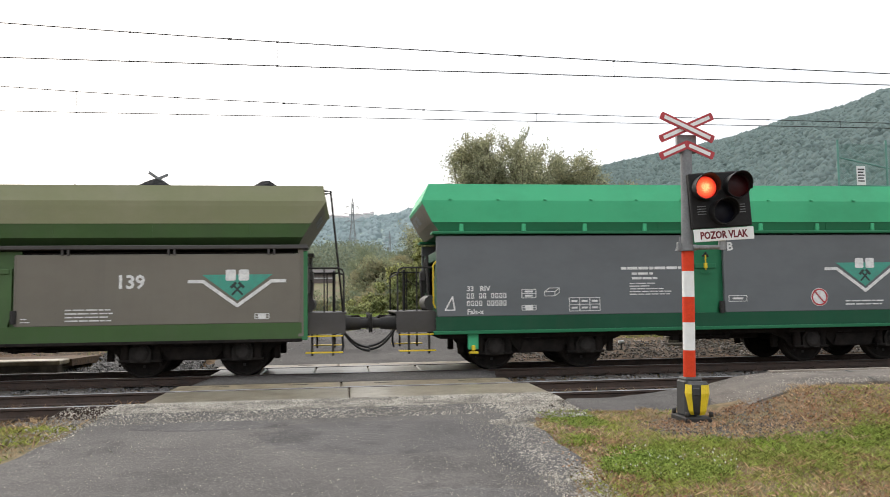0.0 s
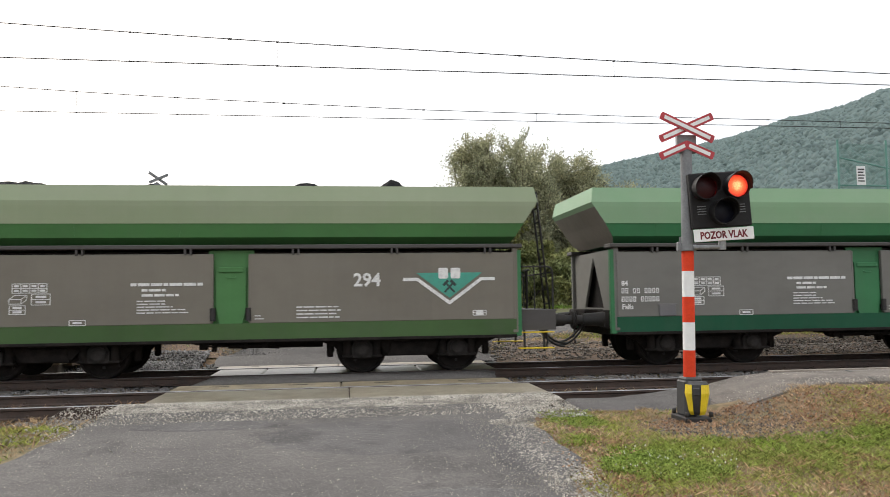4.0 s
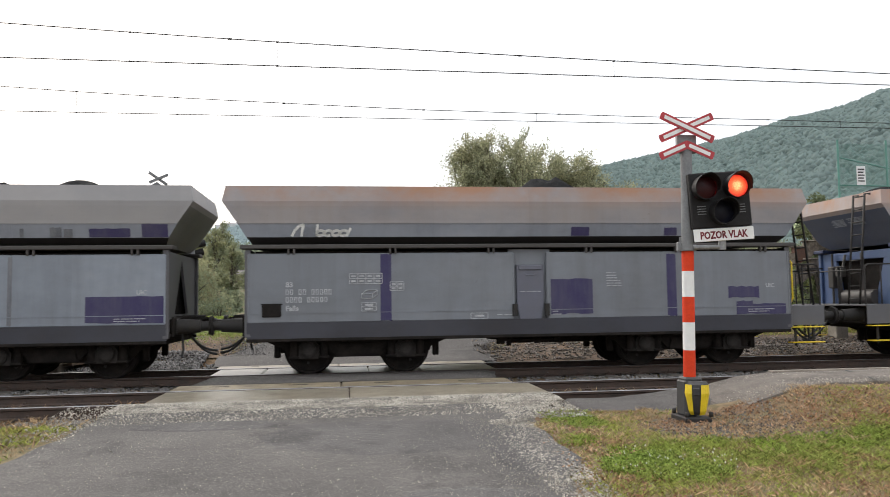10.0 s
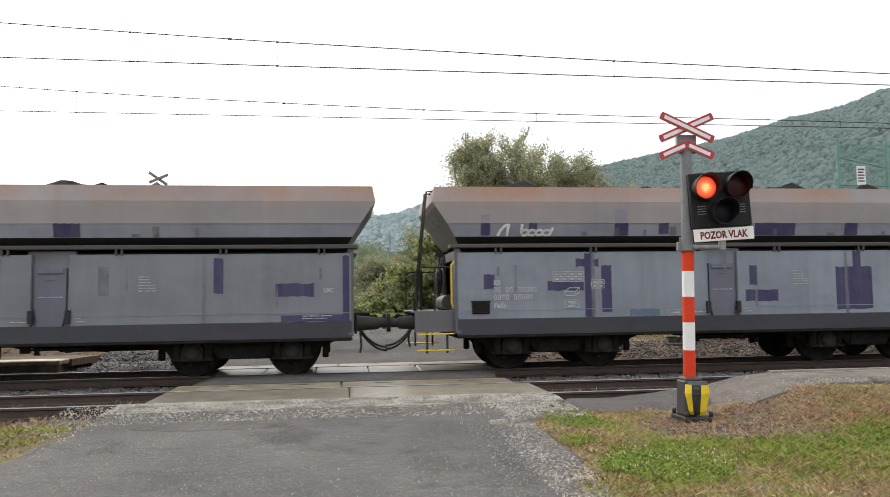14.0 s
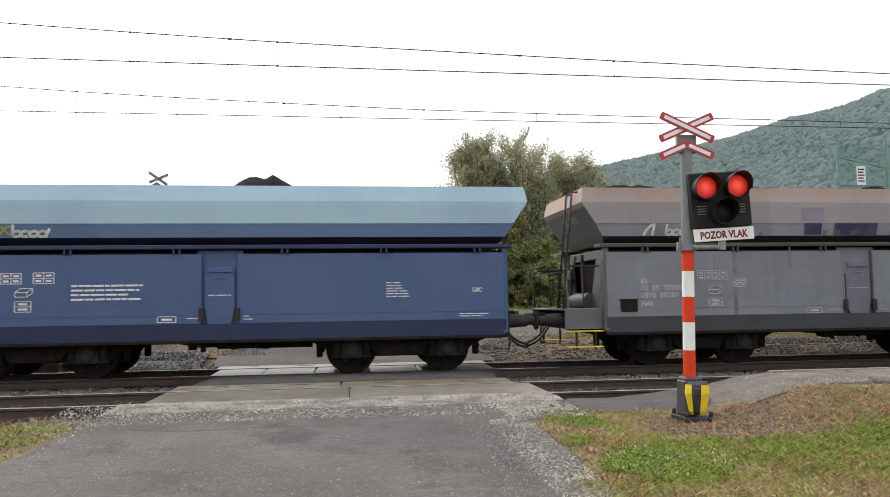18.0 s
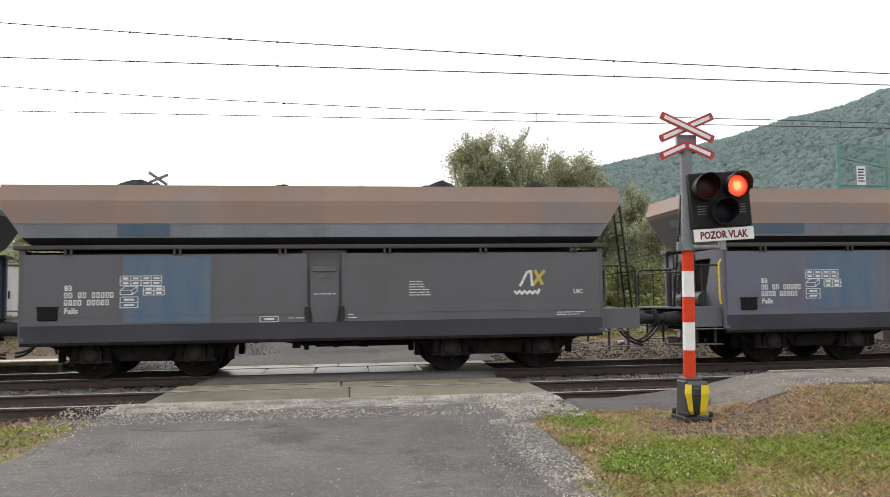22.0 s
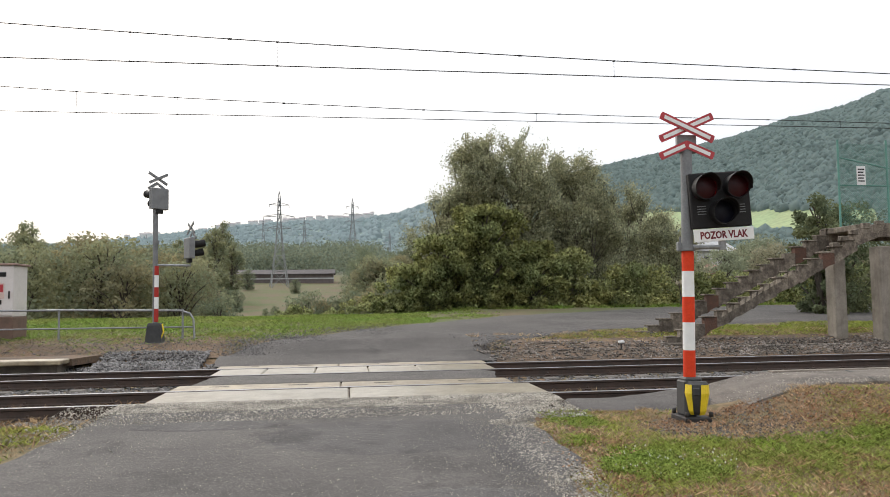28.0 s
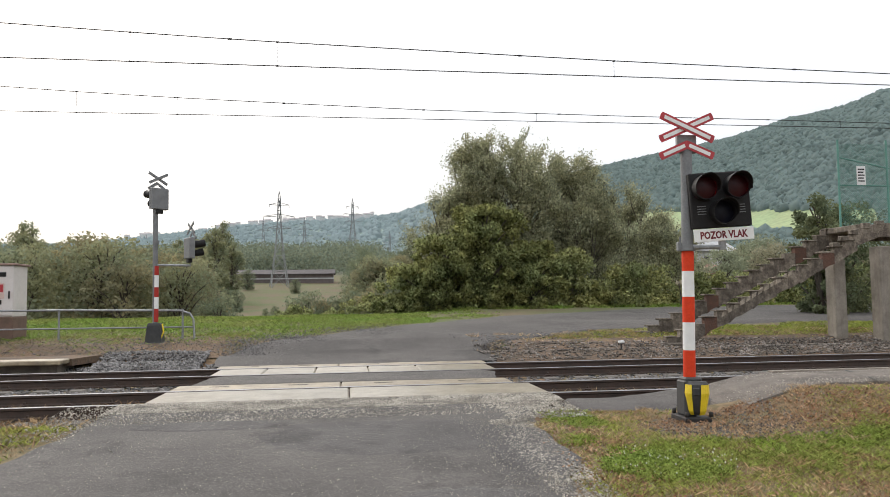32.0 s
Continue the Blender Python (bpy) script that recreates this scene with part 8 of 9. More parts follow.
willow("spreading willow with low branches", 11.6, 36.8, 5.4, 3.0, 1.2, 16, 64, 16, 34, 0.05, 0.125)
tree("ivy_bush", "dense dark green ivy-covered thicket beside the lane", 6.3, 34.8, 4.95, 2.5, 0.16, F_IVY, 16, 240, 150, 0.02, 1.5, 1, 0.24, 0.75)
tree("ivy_bush", "shoulder of dark green ivy over low scrub", 4.5, 34.7, 3.7, 2.1, 0.16, F_IVY, 26, 150, 150, 0.02, 1.3, 1, 0.26, 0.75)
tree("ivy_bush", "ivy and bramble sprawling under the willows", 8.6, 34.9, 3.3, 1.8, 0.16, F_IVY, 27, 110, 140, 0.02, 1.3, 1, 0.28, 0.75)
tree("bramble_bush", "low bramble thicket along the verge", 3.0, 35.0, 2.7, 1.7, 0.17, F_IVY, 17, 70, 130, 0.02, 1.2, 1, 0.4, 0.8)
tree("bramble_bush", "dark green shrubs under the willows", 10.2, 35.3, 2.9, 2.3, 0.18, F_BUSH, 18, 100, 140, 0.02, 1.2, 1, 0.35, 0.8)
tree("bramble_bush", "dark green shrubs under the willows", 13.8, 35.6, 2.2, 2.4, 0.18, F_BUSH, 19, 90, 140, 0.02, 1.2, 1, 0.35, 0.7)
rb = random.Random(77)
for i in range(14):
    tree("hedge_bush", "green hedge shrub along the far lane", 16.5 + i * 1.75 + rb.uniform(-0.4, 0.4), 35.4 + rb.uniform(-0.3, 0.8), rb.uniform(1.5, 2.2), 1.3, 0.17, F_BUSH if i % 3 else F_IVY, 200 + i, 34, 120, 0.02, 1.0, 1, 0.5, 0.8)
for i in range(7):
    tree("verge_bush", "low scrub on the bank below the field", -2.2 + i * 0.85, 34.6 + rb.uniform(-0.4, 0.4), rb.uniform(0.6, 1.1) + i * 0.12, 0.8, 0.14, F_BUSH if i % 2 else F_IVY, 240 + i, 22, 90, 0.02, 0.8, 1, 0.5, 0.8)
tree("shrub", "dark leafy shrub behind the stair landing", 17.0, 26.0, 4.5, 1.0, 0.16, F_DARK, 31, 50, 130, 0.05, 1.2, 1, 0.42)
tree("shrub", "dark leafy shrub behind the stair pillars", 18.2, 26.5, 4.2, 1.9, 0.16, F_DARK, 32, 60, 130, 0.05, 1.2, 1, 0.42)
tree("conifer_bush", "small dark conifer on the grass bank", -3.35, 36, 0.95, 0.28, 0.1, F_DARK, 33, 16, 90, 0.02, 0.28, 1, 0.6, 0.7)

# tree kinds for the middle distance, copied about
KINDS = [
    tree("field_tree", "broad green tree at the edge of the meadow", -14, 47, 7.8, 3.2, 0.26, F_MID, 41, 100, 68, 0.08, 2.3, 1, 0.45),
    tree("field_tree", "rounded green-brown tree at the edge of the meadow", -10.5, 49, 7.2, 3.0, 0.26, F_MID2, 42, 95, 68, 0.06, 2.2, 1, 0.45),
    tree("field_tree", "dark green tree at the edge of the meadow", -13.2, 53, 7.6, 3.0, 0.26, F_MID3, 43, 95, 68, 0.06, 2.2, 1, 0.45),
    tree("field_tree", "tall narrow tree in the meadow", -18.4, 56, 9.0, 1.7, 0.26, F_MID, 44, 80, 68, 0.1, 1.4, 1, 0.6),
]
for t in KINDS:
    t["group"] = "trees round the meadow"
rt = random.Random(9)


def place(k, x, y, s):
    KINDS[k].scale = (s, s, s * rt.uniform(0.9, 1.12))
    c = copy_thing(KINDS[k], pose(x, y, gz(x, y) - 0.2, 0, 0, rt.uniform(0, 360)))
    KINDS[k].scale = (1, 1, 1)
    return c


for x, y, k, s in ((-18, 46, 0, 0.95), (-21, 50, 2, 1.0), (-12.2, 45, 1, 0.9), (-9.4, 46, 0, 0.75), (-3.2, 43, 2, 0.33), (-6.0, 52, 0, 0.4), (-7.4, 55, 2, 0.45), (-15.6, 50, 1, 1.1), (-25, 60, 0, 1.15), (-11.4, 56, 0, 1.05), (-13, 60, 2, 1.15), (-19.5, 58, 0, 1.1), (-23, 48, 1, 0.9), (-28, 55, 2, 1.0),
                   (-6.9, 44, 2, 0.52), (-5.9, 45, 1, 0.3), (-2.6, 43.5, 1, 0.34), (-1.9, 42, 2, 0.28), (-1.0, 41, 1, 0.3), (-0.1, 41, 2, 0.36), (0.8, 41, 0, 0.42), (-2.3, 46, 2, 0.54), (-1.3, 47.5, 1, 0.56), (0.2, 46, 2, 0.58), (1.9, 43.5, 1, 0.62), (2.6, 41, 2, 0.6), (-1.0, 60, 0, 0.55), (1.5, 62, 2, 0.7), (4.0, 60, 0, 0.8),
                   (19.5, 60, 1, 0.7)):
    place(k, x, y, s)
for x, y, sc in ((-54, 142, 1.7), (-57.5, 146, 1.8), (-60, 140, 1.6), (-26, 160, 1.7), (-23.5, 166, 1.5), (-30, 170, 1.4), (-31, 200, 1.9), (-34, 185, 1.6)):
    place(3, x, y, sc)
for x, y, sc in ((-14.6, 100, 0.36), (-15.5, 104, 0.45), (-8.6, 92, 0.35), (-19, 140, 0.55), (-22, 150, 0.5), (-12, 190, 0.5), (-25, 205, 0.7), (-10.4, 118, 0.3), (-12.2, 122, 0.25)):
    place(2, x, y, sc)
for i in range(46):
    b = radians(rt.uniform(-24, 12))
    d = rt.uniform(95, 230)
    x, y = d * math.sin(b), d * math.cos(b)
    if -0.17 < math.tan(b) < -0.045 and d < 232:
        continue
    if -0.045 <= math.tan(b) < 0.012:
        x += 0.06 * d
    place(rt.choice((0, 1, 2, 2, 3)), x, y, rt.uniform(0.8, 1.3) * (0.8 + d / 400))
# valley foliage paler than the nearer trees: haze put into its colour
F_HAZY = foliage_mat("hazed_valley_leaves", (0.27, 0.3, 0.215), 0.2, (0.31, 0.33, 0.22), 0.45)
F_HAZY2 = foliage_mat("hazed_brownish_leaves", (0.29, 0.285, 0.2), 0.2, (0.33, 0.31, 0.21), 0.45)
PALE = [tree("valley_tree", "green tree in the valley behind the stairs, haze painted in", 40, 104, 8.5, 4.0, 0.36, F_HAZY, 45, 90, 64, 0.05, 3.0, 1, 0.45),
        tree("valley_tree", "olive-green tree in the valley behind the stairs, haze painted in", 33, 100, 7.0, 4.2, 0.36, F_HAZY2, 46, 90, 64, 0.05, 3.0, 1, 0.45)]
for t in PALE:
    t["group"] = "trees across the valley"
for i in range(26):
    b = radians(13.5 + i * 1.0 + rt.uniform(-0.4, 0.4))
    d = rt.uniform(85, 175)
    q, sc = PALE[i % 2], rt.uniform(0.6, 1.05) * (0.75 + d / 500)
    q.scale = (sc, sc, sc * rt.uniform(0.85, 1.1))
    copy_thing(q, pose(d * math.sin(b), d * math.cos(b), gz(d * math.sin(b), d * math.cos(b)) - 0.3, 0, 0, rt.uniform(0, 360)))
    q.scale = (1, 1, 1)


def woods(name, spots, material, label, seed, per, leaf):
    """Far woods: thousands of crowns, each a cluster of leafy sprays."""
    mb = leaf_mesh(spots, per, leaf, seed, 0.0)
    tagged(part(name, mb, material, fix=False), label, "woods", kind="stuff")


def hill_spots(b0, b1, k0, k1, n, size, seed, rise=0.35):
    rng = np.random.RandomState(seed)
    b = rng.uniform(b0, b1, n)
    top = np.interp(b, CREST_B, CREST_R)
    d = top * rng.uniform(k0, k1, n) ** 0.8
    x, y = d * np.sin(np.radians(b)), d * np.cos(np.radians(b))
    s = rng.uniform(size[0], size[1], n)
    return np.stack([x, y, ground_z(x, y) + s * rise, s], 1)


def crowns(name, spots, material, label, seed):
    """Far tree crowns: lumpy rounded masses, each of its own outline."""
    bm = bmesh.new()
    bmesh.ops.create_icosphere(bm, subdivisions=1, radius=1.0)
    bv = np.array([v.co[:] for v in bm.verts])
    bf = np.array([[v.index for v in f.verts] for f in bm.faces])
    bm.free()
    rng = np.random.RandomState(seed)
    n, k = len(spots), len(bv)
    j = rng.uniform(0.6, 1.3, (n, k, 1))
    v = bv[None] * j * spots[:, None, 3:4] * np.array([1, 1, 1.05]) + spots[:, None, :3]
    f = (bf[None] + (np.arange(n) * k)[:, None, None]).reshape(-1, 3)
    me = quick_mesh(name, v.reshape(-1, 3), f)
    me.polygons.foreach_set("use_smooth", [True] * len(me.polygons))
    tagged(part(name, me, material), label, "woods", kind="stuff")


def reach_at(b, rise):
    """How far out, on a bearing, the hillside stands that many degrees above the eye."""
    d = np.arange(250, 700, 2.0)
    x, y = d * math.sin(radians(b)), d * math.cos(radians(b))
    up = np.degrees(np.arctan2(ground_z(x, y) - 1.33, d))
    return float(d[np.argmax(up > rise)])


LAWN_B = np.linspace(19, 37, 19)
LAWN_FOOT, LAWN_TOP = np.array([reach_at(b, 4.7) for b in LAWN_B]), np.array([reach_at(b, np.interp(b, (19, 23, 29, 37), (6.0, 6.1, 5.85, 5.5))) for b in LAWN_B])
hs = hill_spots(11, 41, 0.3, 1.0, 19000, (1.9, 3.9), 21, 0.05)
bearing, reach = np.degrees(np.arctan2(hs[:, 0], hs[:, 1])), np.hypot(hs[:, 0], hs[:, 1])
hs = hs[~((bearing > 19) & (bearing < 37) & (reach > np.interp(bearing, LAWN_B, LAWN_FOOT) - 12) & (reach < np.interp(bearing, LAWN_B, LAWN_TOP)))]
crowns("hillside_woods", hs, F_HILL, "dense green deciduous woods on the hillside, haze painted into the leaves", 22)
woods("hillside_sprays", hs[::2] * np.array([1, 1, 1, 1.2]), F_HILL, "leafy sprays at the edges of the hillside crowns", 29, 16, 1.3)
strip_v, strip_f = [], []
for i, b in enumerate(np.linspace(19, 37, 60)):
    for j in range(7):
        foot, top = np.interp(b, LAWN_B, LAWN_FOOT), np.interp(b, LAWN_B, LAWN_TOP)
        d = foot - 10 + (top - foot + 14) * j / 6
        x, y = d * math.sin(radians(b)), d * math.cos(radians(b))
        strip_v.append((x, y, gz(x, y) + 0.5))
        if i and j:
            strip_f.append(((i - 1) * 7 + j - 1, i * 7 + j - 1, i * 7 + j, (i - 1) * 7 + j))
tagged(part("hillside_meadow", quick_mesh("hillside_meadow", strip_v, strip_f), mat("mown_meadow", (0.24, 0.31, 0.16), (0.27, 0.3, 0.16), 0.95, grain=0.03, fine=0.4, bump=0.0)), "pale green meadow at the foot of the wooded hill", "meadow", kind="structure")
crowns("ridge_woods", hill_spots(-26, 13, 0.3, 1.0, 9000, (4, 8.5), 23, -0.25), F_RIDGE, "woods on the distant ridge, pale from haze painted into the leaves", 24)


def belt(n, b0, b1, d0, d1, size, seed):
    rng = np.random.RandomState(seed)
    b, d = np.radians(rng.uniform(b0, b1, n)), rng.uniform(d0, d1, n)
    x, y = d * np.sin(b), d * np.cos(b)
    s = rng.uniform(size[0], size[1], n)
    return np.stack([x, y, ground_z(x, y) + s * 0.5, s], 1)


woods("valley_woods", np.concatenate([belt(1300, -24, 12, 290, 520, (4.5, 9), 25), belt(350, 11, 41, 170, 320, (2.5, 5), 26)]), F_FAR, "belts of trees across the valley floor", 27, 90, 1.25)


# ---------------------------------------------------------------- far things
def pylon(x, y, h, seed):
    z = gz(x, y)
    p = thing("power_pylon", "grey lattice power pylon with cross arms in the valley", "pylon", at=pose(x, y, z - 0.5, 0, 0, 12), group="pylons across the valley")
    m = mat("pylon_steel", (0.27, 0.28, 0.285), (0.22, 0.225, 0.23), 0.7, 0.1, grain=1, bump=0.0)
    lv = [(0, 0.09), (0.18, 0.066), (0.34, 0.046), (0.5, 0.03), (0.66, 0.02), (0.8, 0.015), (0.93, 0.011)]
    r = 0.0036 * h
    tower = Mb()
    for (a, w0), (b, w1) in zip(lv, lv[1:]):
        c0 = [(sx * w0 * h, sy * w0 * h, a * h) for sx, sy in ((-1, -1), (1, -1), (1, 1), (-1, 1))]
        c1 = [(sx * w1 * h, sy * w1 * h, b * h) for sx, sy in ((-1, -1), (1, -1), (1, 1), (-1, 1))]
        for i in range(4):
            j = (i + 1) % 4
            tower.tube([c0[i], c1[i]], r, 4, caps=False)
            tower.tube([c0[i], c1[j]], r * 0.6, 4, caps=False)
            tower.tube([c0[j], c1[i]], r * 0.6, 4, caps=False)
            tower.tube([c1[i], c1[j]], r * 0.6, 4, caps=False)
    for i in range(4):
        tower.tube([c1[i], (0, 0, h)], r * 0.8, 4, caps=False)
    part("tower", tower, m, p)
    for a, wd in ((0.62, 0.12), (0.74, 0.155), (0.86, 0.1)):
        mb = Mb()
        for s in (-1, 1):
            mb.tube([(0, 0, a * h + 0.025 * h), (s * wd * h, 0, a * h)], r * 0.8, 4, caps=False)
            mb.tube([(0, 0, a * h - 0.005 * h), (s * wd * h, 0, a * h)], r * 0.8, 4, caps=False)
            mb.tube([(s * wd * h, 0, a * h), (s * wd * h, 0, a * h - 0.03 * h)], r * 0.7, 4, caps=False)
        part("cross_arm", mb, m, p)


def ridge_houses():
    """Pale houses strewn along the distant ridge, each a small gabled block."""
    rng, mb = random.Random(14), Mb()
    for i in range(70):
        b = rng.choice((rng.uniform(-16, 2), rng.uniform(-9, 2)))
        d = float(np.interp(b, CREST_B, CREST_R)) * rng.uniform(0.8, 0.97)
        x, y = d * math.sin(radians(b)), d * math.cos(radians(b))
        z, w, h = gz(x, y) + 4.5, rng.uniform(4, 9), rng.uniform(4, 7)
        mb.box(x - w, x + w, y - 4, y + 4, z - 6, z + h, 0)
        mb.plate([(x - w - 0.5, y - 4.6, z + h), (x + w + 0.5, y - 4.6, z + h), (x + w + 0.5, y, z + h + 3), (x - w - 0.5, y, z + h + 3)], (0, 0, 0.4), 1)
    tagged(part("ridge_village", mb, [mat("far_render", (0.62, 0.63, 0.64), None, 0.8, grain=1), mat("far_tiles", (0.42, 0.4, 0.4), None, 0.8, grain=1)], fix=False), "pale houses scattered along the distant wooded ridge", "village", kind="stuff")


ridge_houses()
pylon(-17.9, 215, 26.8, 1)
pylon(5.0, 520, 41, 2)
pylon(-33.0, 640, 40, 3)
pylon(-66.0, 640, 38, 4)
pylon(40.0, 700, 40, 5)
pylon(-190, 500, 26, 6)


def far_buildings():
    dark, pale = mat("dark_shed_roof", (0.07, 0.06, 0.062), None, 0.8, grain=1), mat("pale_shed_wall", (0.5, 0.5, 0.5), None, 0.7, grain=1)
    x, y = -17.5, 235
    z = gz(x, y)
    b = thing("long_shed", "long low shed with a dark roof beyond the meadow", "shed", at=pose(x, y, z + 1.5))
    part("wall", Mb().box(-15, 14, -4, 4, -2.2, 0.7), mat("brown_shed_wall", (0.14, 0.115, 0.11), None, 0.8, grain=1), b)
    part("base_course", Mb().box(-15.1, 14.1, -4.15, -4.0, -0.75, -0.4), pale, b)
    mb = Mb()
    mb.plate([(-15.5, -4.6, 0.6), (14.5, -4.6, 0.6), (14.5, 0, 2.0), (-15.5, 0, 2.0)], (0, 0, 0.2))
    mb.plate([(-15.5, 4.6, 0.6), (14.5, 4.6, 0.6), (14.5, 0, 2.0), (-15.5, 0, 2.0)], (0, 0, 0.2))
    part("roof", mb, dark, b)
    for nm, x, y, w, h, c, lab in (("far_house", 62, 128, 4.5, 2.6, pale, "pale low house half hidden by trees"), ("far_house", 47, 100, 1.7, 1.3, mat("pink_render", (0.36, 0.2, 0.15), None, 0.8, grain=1), "small reddish hut half hidden by shrubs")):
        z = gz(x, y)
        hs = thing(nm, lab, "house", at=pose(x, y, z, 0, 0, 18))
        top = 6.2 if w > 4 else 3.4
        part("wall", Mb().box(-w, w, -3, 3, -1, top), c, hs)
        mb = Mb()
        mb.plate([(-w - 0.4, -3.5, top - 0.1), (w + 0.4, -3.5, top - 0.1), (w + 0.4, 0, top + h * 0.7), (-w - 0.4, 0, top + h * 0.7)], (0, 0, 0.15))
        mb.plate([(-w - 0.4, 3.5, top - 0.1), (w + 0.4, 3.5, top - 0.1), (w + 0.4, 0, top + h * 0.7), (-w - 0.4, 0, top + h * 0.7)], (0, 0, 0.15))
        part("roof", mb, mat("pale_roof", (0.4, 0.4, 0.41), None, 0.6, grain=1) if w > 4 else c, hs)
        for k in (-0.5, 0.5):
            part("window", Mb().box(w * k - 0.5, w * k + 0.5, -3.06, -3.0, top - 2.2, top - 1.0), dark, hs)


far_buildings()


# ---------------------------------------------------------------- grass
def grass(name, regions, material, label, seed, keep):
    rng = np.random.RandomState(seed)
    V, F, o = [], [], 0
    for x0, x1, y0, y1, n, h in regions:
        x, y = rng.uniform(x0, x1, n), rng.uniform(y0, y1, n)
        k = np.array([keep(a, b) for a, b in zip(x, y)])
        ok = rng.uniform(0, 1, n) < k
        x, y = x[ok], y[ok]
        n = len(x)
        z = ground_z(x, y) - 0.01
        a = rng.uniform(0, 6.283, n)
        hh = h * rng.uniform(0.4, 1.2, n)
        w = h * 0.065 * rng.uniform(0.7, 1.4, n)
        lx, ly = rng.normal(0, 0.8, n) * hh, rng.normal(0, 0.8, n) * hh
        p = np.stack([np.stack([x - np.cos(a) * w, y - np.sin(a) * w, z], 1), np.stack([x + np.cos(a) * w, y + np.sin(a) * w, z], 1),
                      np.stack([x + lx * 0.45 + np.cos(a) * w * 0.7, y + ly * 0.45 + np.sin(a) * w * 0.7, z + hh * 0.6], 1), np.stack([x + lx, y + ly, z + hh], 1)], 1)
        V.append(p.reshape(-1, 3))
        F.append(np.stack([np.arange(n) * 4 + j for j in range(4)], 1) + o)
        o += n * 4
    tagged(part(name, quick_mesh(name, np.concatenate(V), np.concatenate(F)), material), label, "grass", kind="stuff")


def on_road(x, y):
    return y < 11 and smooth_edge(((-20, -5.5), (5, -3.6), (8, -3.2), (9, -3.05), (11, -2.9)), y) - 0.05 < x < smooth_edge(((-20, 2.2), (6, 1.9), (7, 1.9), (8.4, 2.0), (9.4, 2.4), (10.8, 2.75)), y) + 0.1 * noise.noise((y * 3, x, 2))


def on_far_road(x, y):
    xl = np.interp(y, (17.6, 18.8, 19.6, 21.1, 23.4, 28.4, 31.8, 32.6), (-2.9, -2.95, -2.5, -0.9, 1.4, 6.0, 13, 23))
    yr = np.interp(x, (3.3, 3.7, 5.0, 7.9, 10.8, 14.6, 20), (17.6, 19.4, 20.0, 21.3, 22.0, 22.3, 22.4))
    return 17 < y < 33 and x > xl - 0.1 and (x < 3.5 or y > yr - 0.1)


def bare(x, y):
    """Trodden soil: round the signal's foot and along the platform."""
    d = math.hypot((x - 4.3) / 1.1, (y - 8.4) / 0.75)
    return max(0.0, min(1.0, (d - 0.75) * 2.2))


# lush spots in the verge: middle and half-widths
LUSH = ((2.85, 6.72, 0.62, 0.62), (4.35, 6.95, 1.1, 0.68), (2.66, 9.2, 0.36, 0.6), (3.4, 7.4, 0.95, 0.35), (5.4, 7.3, 0.6, 0.4), (2.35, 7.9, 0.25, 0.3))


def keep_green(x, y):
    if on_road(x, y) or on_far_road(x, y) or (x > 4.4 and y > 8.9 and y < 12):
        return 0
    n = noise.noise((x * 0.9, y * 0.9, 1.7)) + 0.5 * noise.noise((x * 2.6, y * 2.6, 4.0))
    k = max(0.0, min(1.0, 0.32 + n * 2.2))
    if x > 5.5 and 19.7 < y < 21.4:
        return max(k, 0.75)
    if y > 18 and x < 3:
        return max(0.08, min(1, (y - 19.3 - 0.9 * n) / 1.7))
    if y < 12 and x > 0:
        k = (0.1 + 0.5 * k) * bare(x, y) * (0.35 if x > 4.4 and y > 7.9 else 1)
        k = max(k, *(1.25 * max(0, 1 - math.hypot((x - a) / c, (y - b) / d)) for a, b, c, d in LUSH))
    return k


def keep_dry(x, y):
    if on_road(x, y) or on_far_road(x, y) or (x > 4.4 and y > 9.0 and y < 10.3):
        return 0
    n = noise.noise((x * 1.1, y * 1.1, 8.2))
    return max(0.05, min(1.0, 0.45 + n * 1.5)) * 0.8


def keep_lush(x, y):
    """Taller tufts in the lush spots only, in clumps."""
    if on_road(x, y):
        return 0
    clump = 0.4 + 1.5 * noise.noise((x * 4.5, y * 4.5, 3.3)) + 0.8 * noise.noise((x * 13, y * 13, 1.3))
    return max(0.0, min(1.0, clump)) * max(0.0, *(1.5 * (1 - math.hypot((x - a) / c, (y - b) / d)) for a, b, c, d in LUSH))


def keep_tufts(x, y):
    """Straw tufts in loose clumps along the edges of the verge."""
    if on_road(x, y) or (x > 4.4 and 9.0 < y < 10.3):
        return 0
    return max(0.0, min(1.0, 2.2 * noise.noise((x * 3.1, y * 3.1, 6.1)) - 0.15)) * bare(x, y)


M_GRASS = foliage_mat("green_grass", (0.24, 0.315, 0.05), 0.75, (0.3, 0.31, 0.09), 0.35)
grass("tall_grass", ((1.9, 6.6, 5.0, 10.0, 150000, 0.06), (2.1, 6.8, 4.9, 9.8, 120000, 0.042)), foliage_mat("lush_grass", (0.19, 0.275, 0.05), 0.8, (0.27, 0.3, 0.085), 0.4), "tufts of taller bright green grass in the verge", 54, keep_lush)
M_DRY = foliage_mat("dry_grass", (0.42, 0.32, 0.19), 0.65, (0.3, 0.185, 0.11), 0.2)
grass("grass", ((1.8, 8.5, 4.6, 9.4, 260000, 0.04), (-9, -3.0, 7.2, 10.3, 32000, 0.07), (5.5, 20, 19.3, 22.4, 45000, 0.075)), M_GRASS, "patchy green grass with clover on the verges", 51, keep_green)
grass("bank_grass", ((-12, 6, 19, 34.5, 110000, 0.085), (1, 22, 32.5, 36, 12000, 0.16)), foliage_mat("bank_grass_blades", (0.165, 0.265, 0.05), 0.7, (0.24, 0.27, 0.085), 0.35), "fresh green grass on the bank beyond the tracks", 56, keep_green)
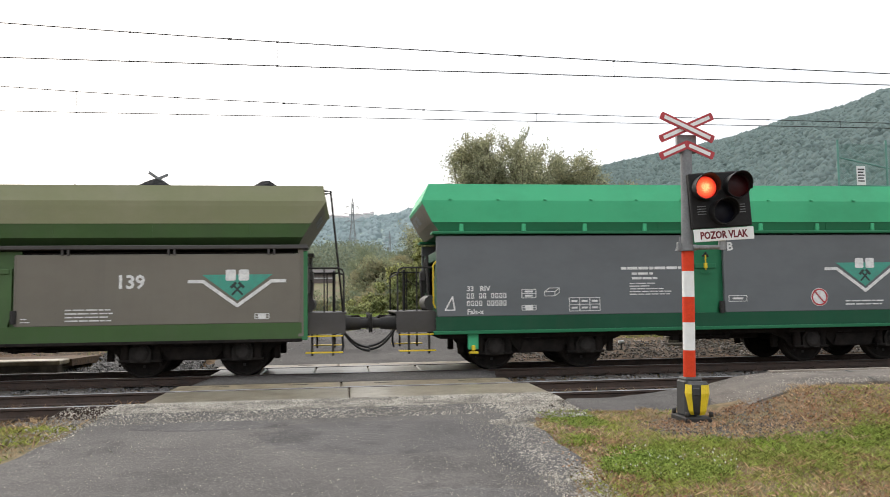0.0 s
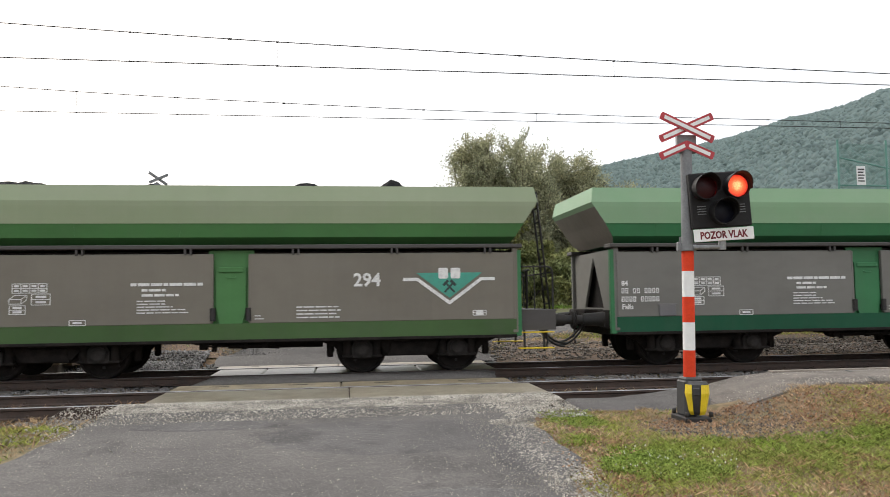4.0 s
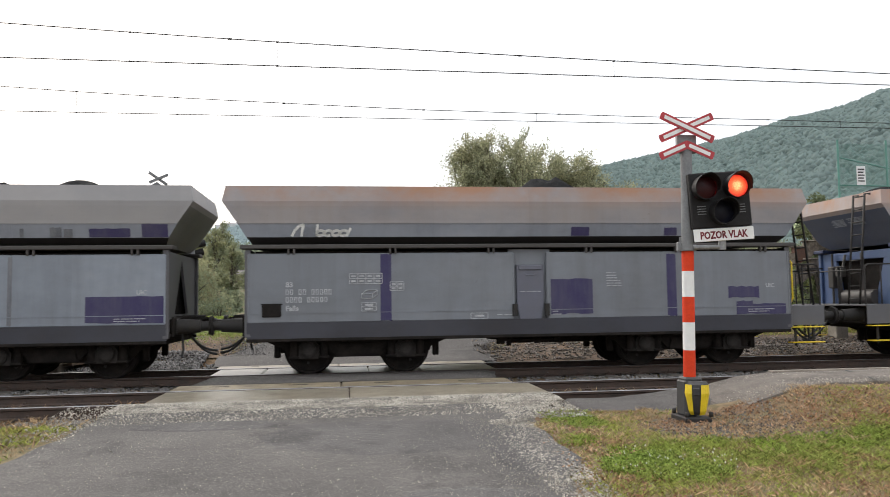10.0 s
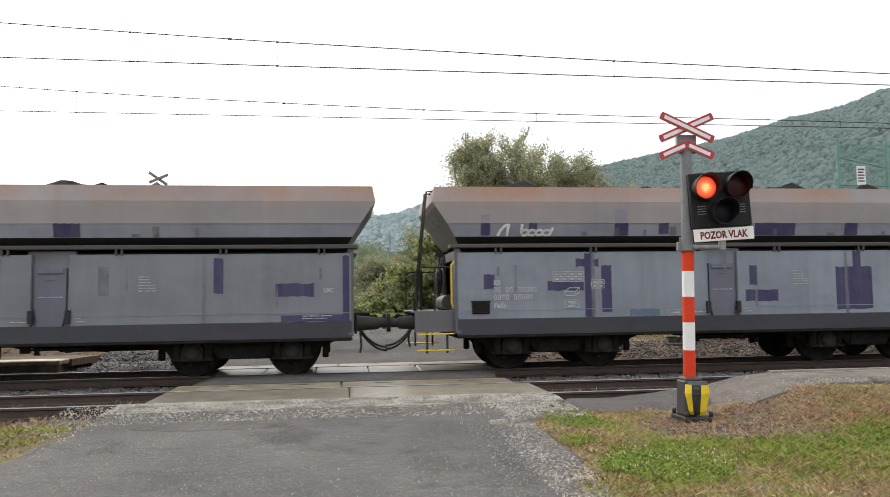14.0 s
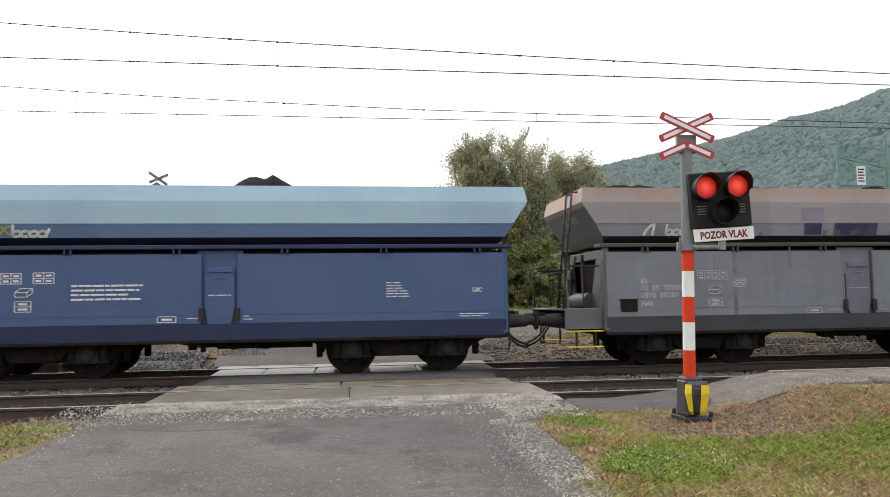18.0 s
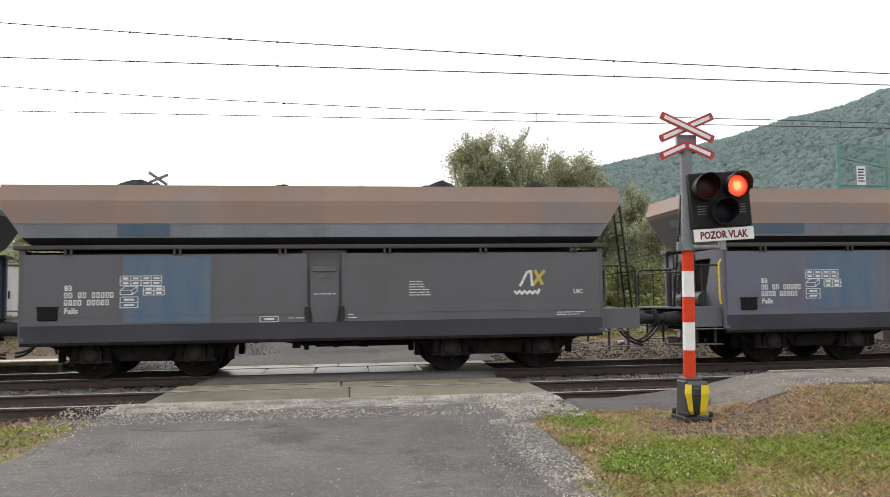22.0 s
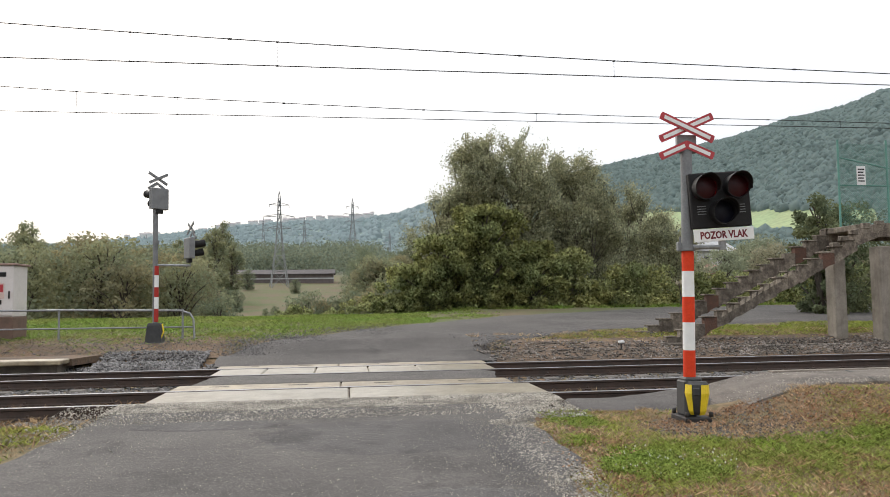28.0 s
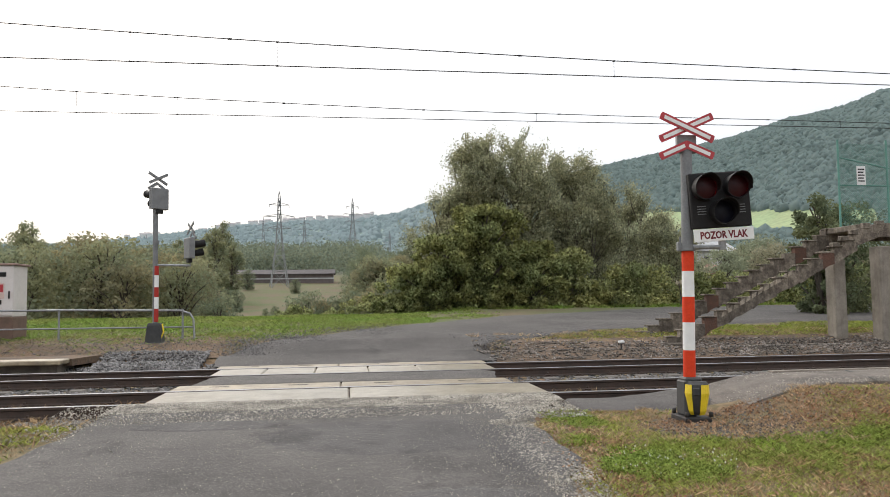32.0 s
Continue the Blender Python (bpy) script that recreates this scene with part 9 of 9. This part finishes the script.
grass("straw_tufts", ((1.9, 7.5, 4.8, 10.5, 60000, 0.06), (3.2, 15, 18.3, 20.6, 24000, 0.1), (-9, -2.8, 8.0, 11, 12000, 0.1), (-8, -3, 18.8, 20.6, 5000, 0.06)), foliage_mat("pale_straw", (0.5, 0.4, 0.24), 0.6, (0.38, 0.25, 0.14), 0.3), "pale dry grass tufts along the verges", 55, keep_tufts)
grass("dry_grass", ((1.8, 8.5, 4.6, 10.2, 170000, 0.034), (-9, -3.0, 7.2, 10.3, 9000, 0.07), (-10, -2.5, 18.8, 22, 45000, 0.055), (3.5, 20, 18.6, 21, 12000, 0.08), (-9, -2.9, 10.4, 12.6, 5000, 0.1), (3.1, 5.5, 10.3, 12.4, 1500, 0.1)), M_DRY, "dry straw-coloured grass on trodden soil", 52, keep_dry)
stones("verge_stones", ((2.0, 7, 5, 8.6, 350), (3.3, 5.0, 7.5, 8.9, 1500), (4.4, 7.0, 7.6, 8.8, 500), (-5, -3, 7.5, 10, 120)), (0.006, 0.016), M_BALLAST, "small stones scattered on the verge", 53, lambda x, y: gz(x, y) + 0.005)
tree("flowering_shrub", "low shrub with white flower heads beside the lane", 15.4, 34.3, 1.7, 0.3, 0.12, foliage_mat("white_petals", (0.6, 0.6, 0.55), 0.2), 71, 3, 40, 0.75, 0.2, 1, 0.5)
rw = np.random.RandomState(61)


def spread(n, cx, cy, rx, ry, r0, r1, lift):
    out = []
    for i in range(n):
        a, r = rw.uniform(0, 6.283), rw.uniform(0, 1) ** 0.6
        x, y = cx + rx * r * math.cos(a), cy + ry * r * math.sin(a)
        if not on_road(x, y):
            out.append((x, y, gz(x, y) + lift, rw.uniform(r0, r1)))
    return out


# clover leaves, dry litter and a few pale flower heads
tagged(part("clover", leaf_mesh(spread(420, 2.85, 6.72, 0.6, 0.5, 0.03, 0.06, 0.035) + spread(90, 2.65, 8.8, 0.3, 0.5, 0.03, 0.06, 0.03) + spread(160, 4.8, 6.95, 0.9, 0.6, 0.03, 0.06, 0.02), 22, 0.022, 62, -0.2), foliage_mat("clover_leaves", (0.2, 0.275, 0.065), 0.75, (0.26, 0.31, 0.08), 0.3), fix=False), "low green clover in the verge", "clover", kind="stuff")
tagged(part("dry_litter", leaf_mesh(spread(420, 5.0, 8.2, 1.7, 0.75, 0.04, 0.09, 0.0) + spread(200, 2.3, 7.3, 0.5, 1.6, 0.04, 0.09, 0.0) + spread(260, 4.0, 5.6, 2.2, 0.6, 0.04, 0.08, 0.0), 12, 0.032, 63, 0.0), foliage_mat("dead_leaves", (0.36, 0.24, 0.15), 0.6, (0.25, 0.125, 0.075), 0.1), fix=False), "brown dry grass and leaf litter on the verge", "litter", kind="stuff")
flowers = Mb()
for x, y, z, r in spread(60, 2.9, 6.8, 0.65, 0.55, 0.005, 0.008, 0.055) + spread(30, 2.66, 9.3, 0.25, 0.4, 0.006, 0.01, 0.06):
    flowers.tube([(x, y, z - r), (x, y, z), (x, y, z + r)], [r * 0.6, r, r * 0.5], 6)
tagged(part("clover_flowers", flowers, mat("clover_white", (0.66, 0.66, 0.54), None, 0.9, grain=20), fix=False), "tiny white clover flowers in the grass", "flowers", kind="stuff")


# ---------------------------------------------------------------- the blinking lamps
def blink():
    """Each red lens turns its lit face forward and back, one lamp in turn with the other, until the train is gone."""
    period, r_on, r_len = 1.19, 0.12, 0.52
    for which, (ob, dx, dz) in enumerate(LAMPS):
        flips = []
        for n in range(-1, 24):
            flips += [(r_on + period * n, which == 1), (r_on + period * n + r_len, which == 0)]
        flips = sorted(f for f in flips if 0.14 < f[0] < 27.3)
        lit = which == 0
        rows = [(0.0, 0 if lit else 240)]
        for t, on in flips + [(27.75, False)]:
            if on == lit:
                continue
            for dt, q in ((-0.034, 0), (0.0, 60), (0.034, 120), (0.067, 120), (0.1, 180), (0.134, 240)):
                rows.append((t + dt, 240 - q if on else q))
            lit = on
        rows = [q for q in rows if q[0] >= 0]
        rows.append((32.0, 0 if lit else 240))
        walk(ob, [(t, pose(dx, -0.045, dz, 0, 0, a)) for t, a in rows])


motions()
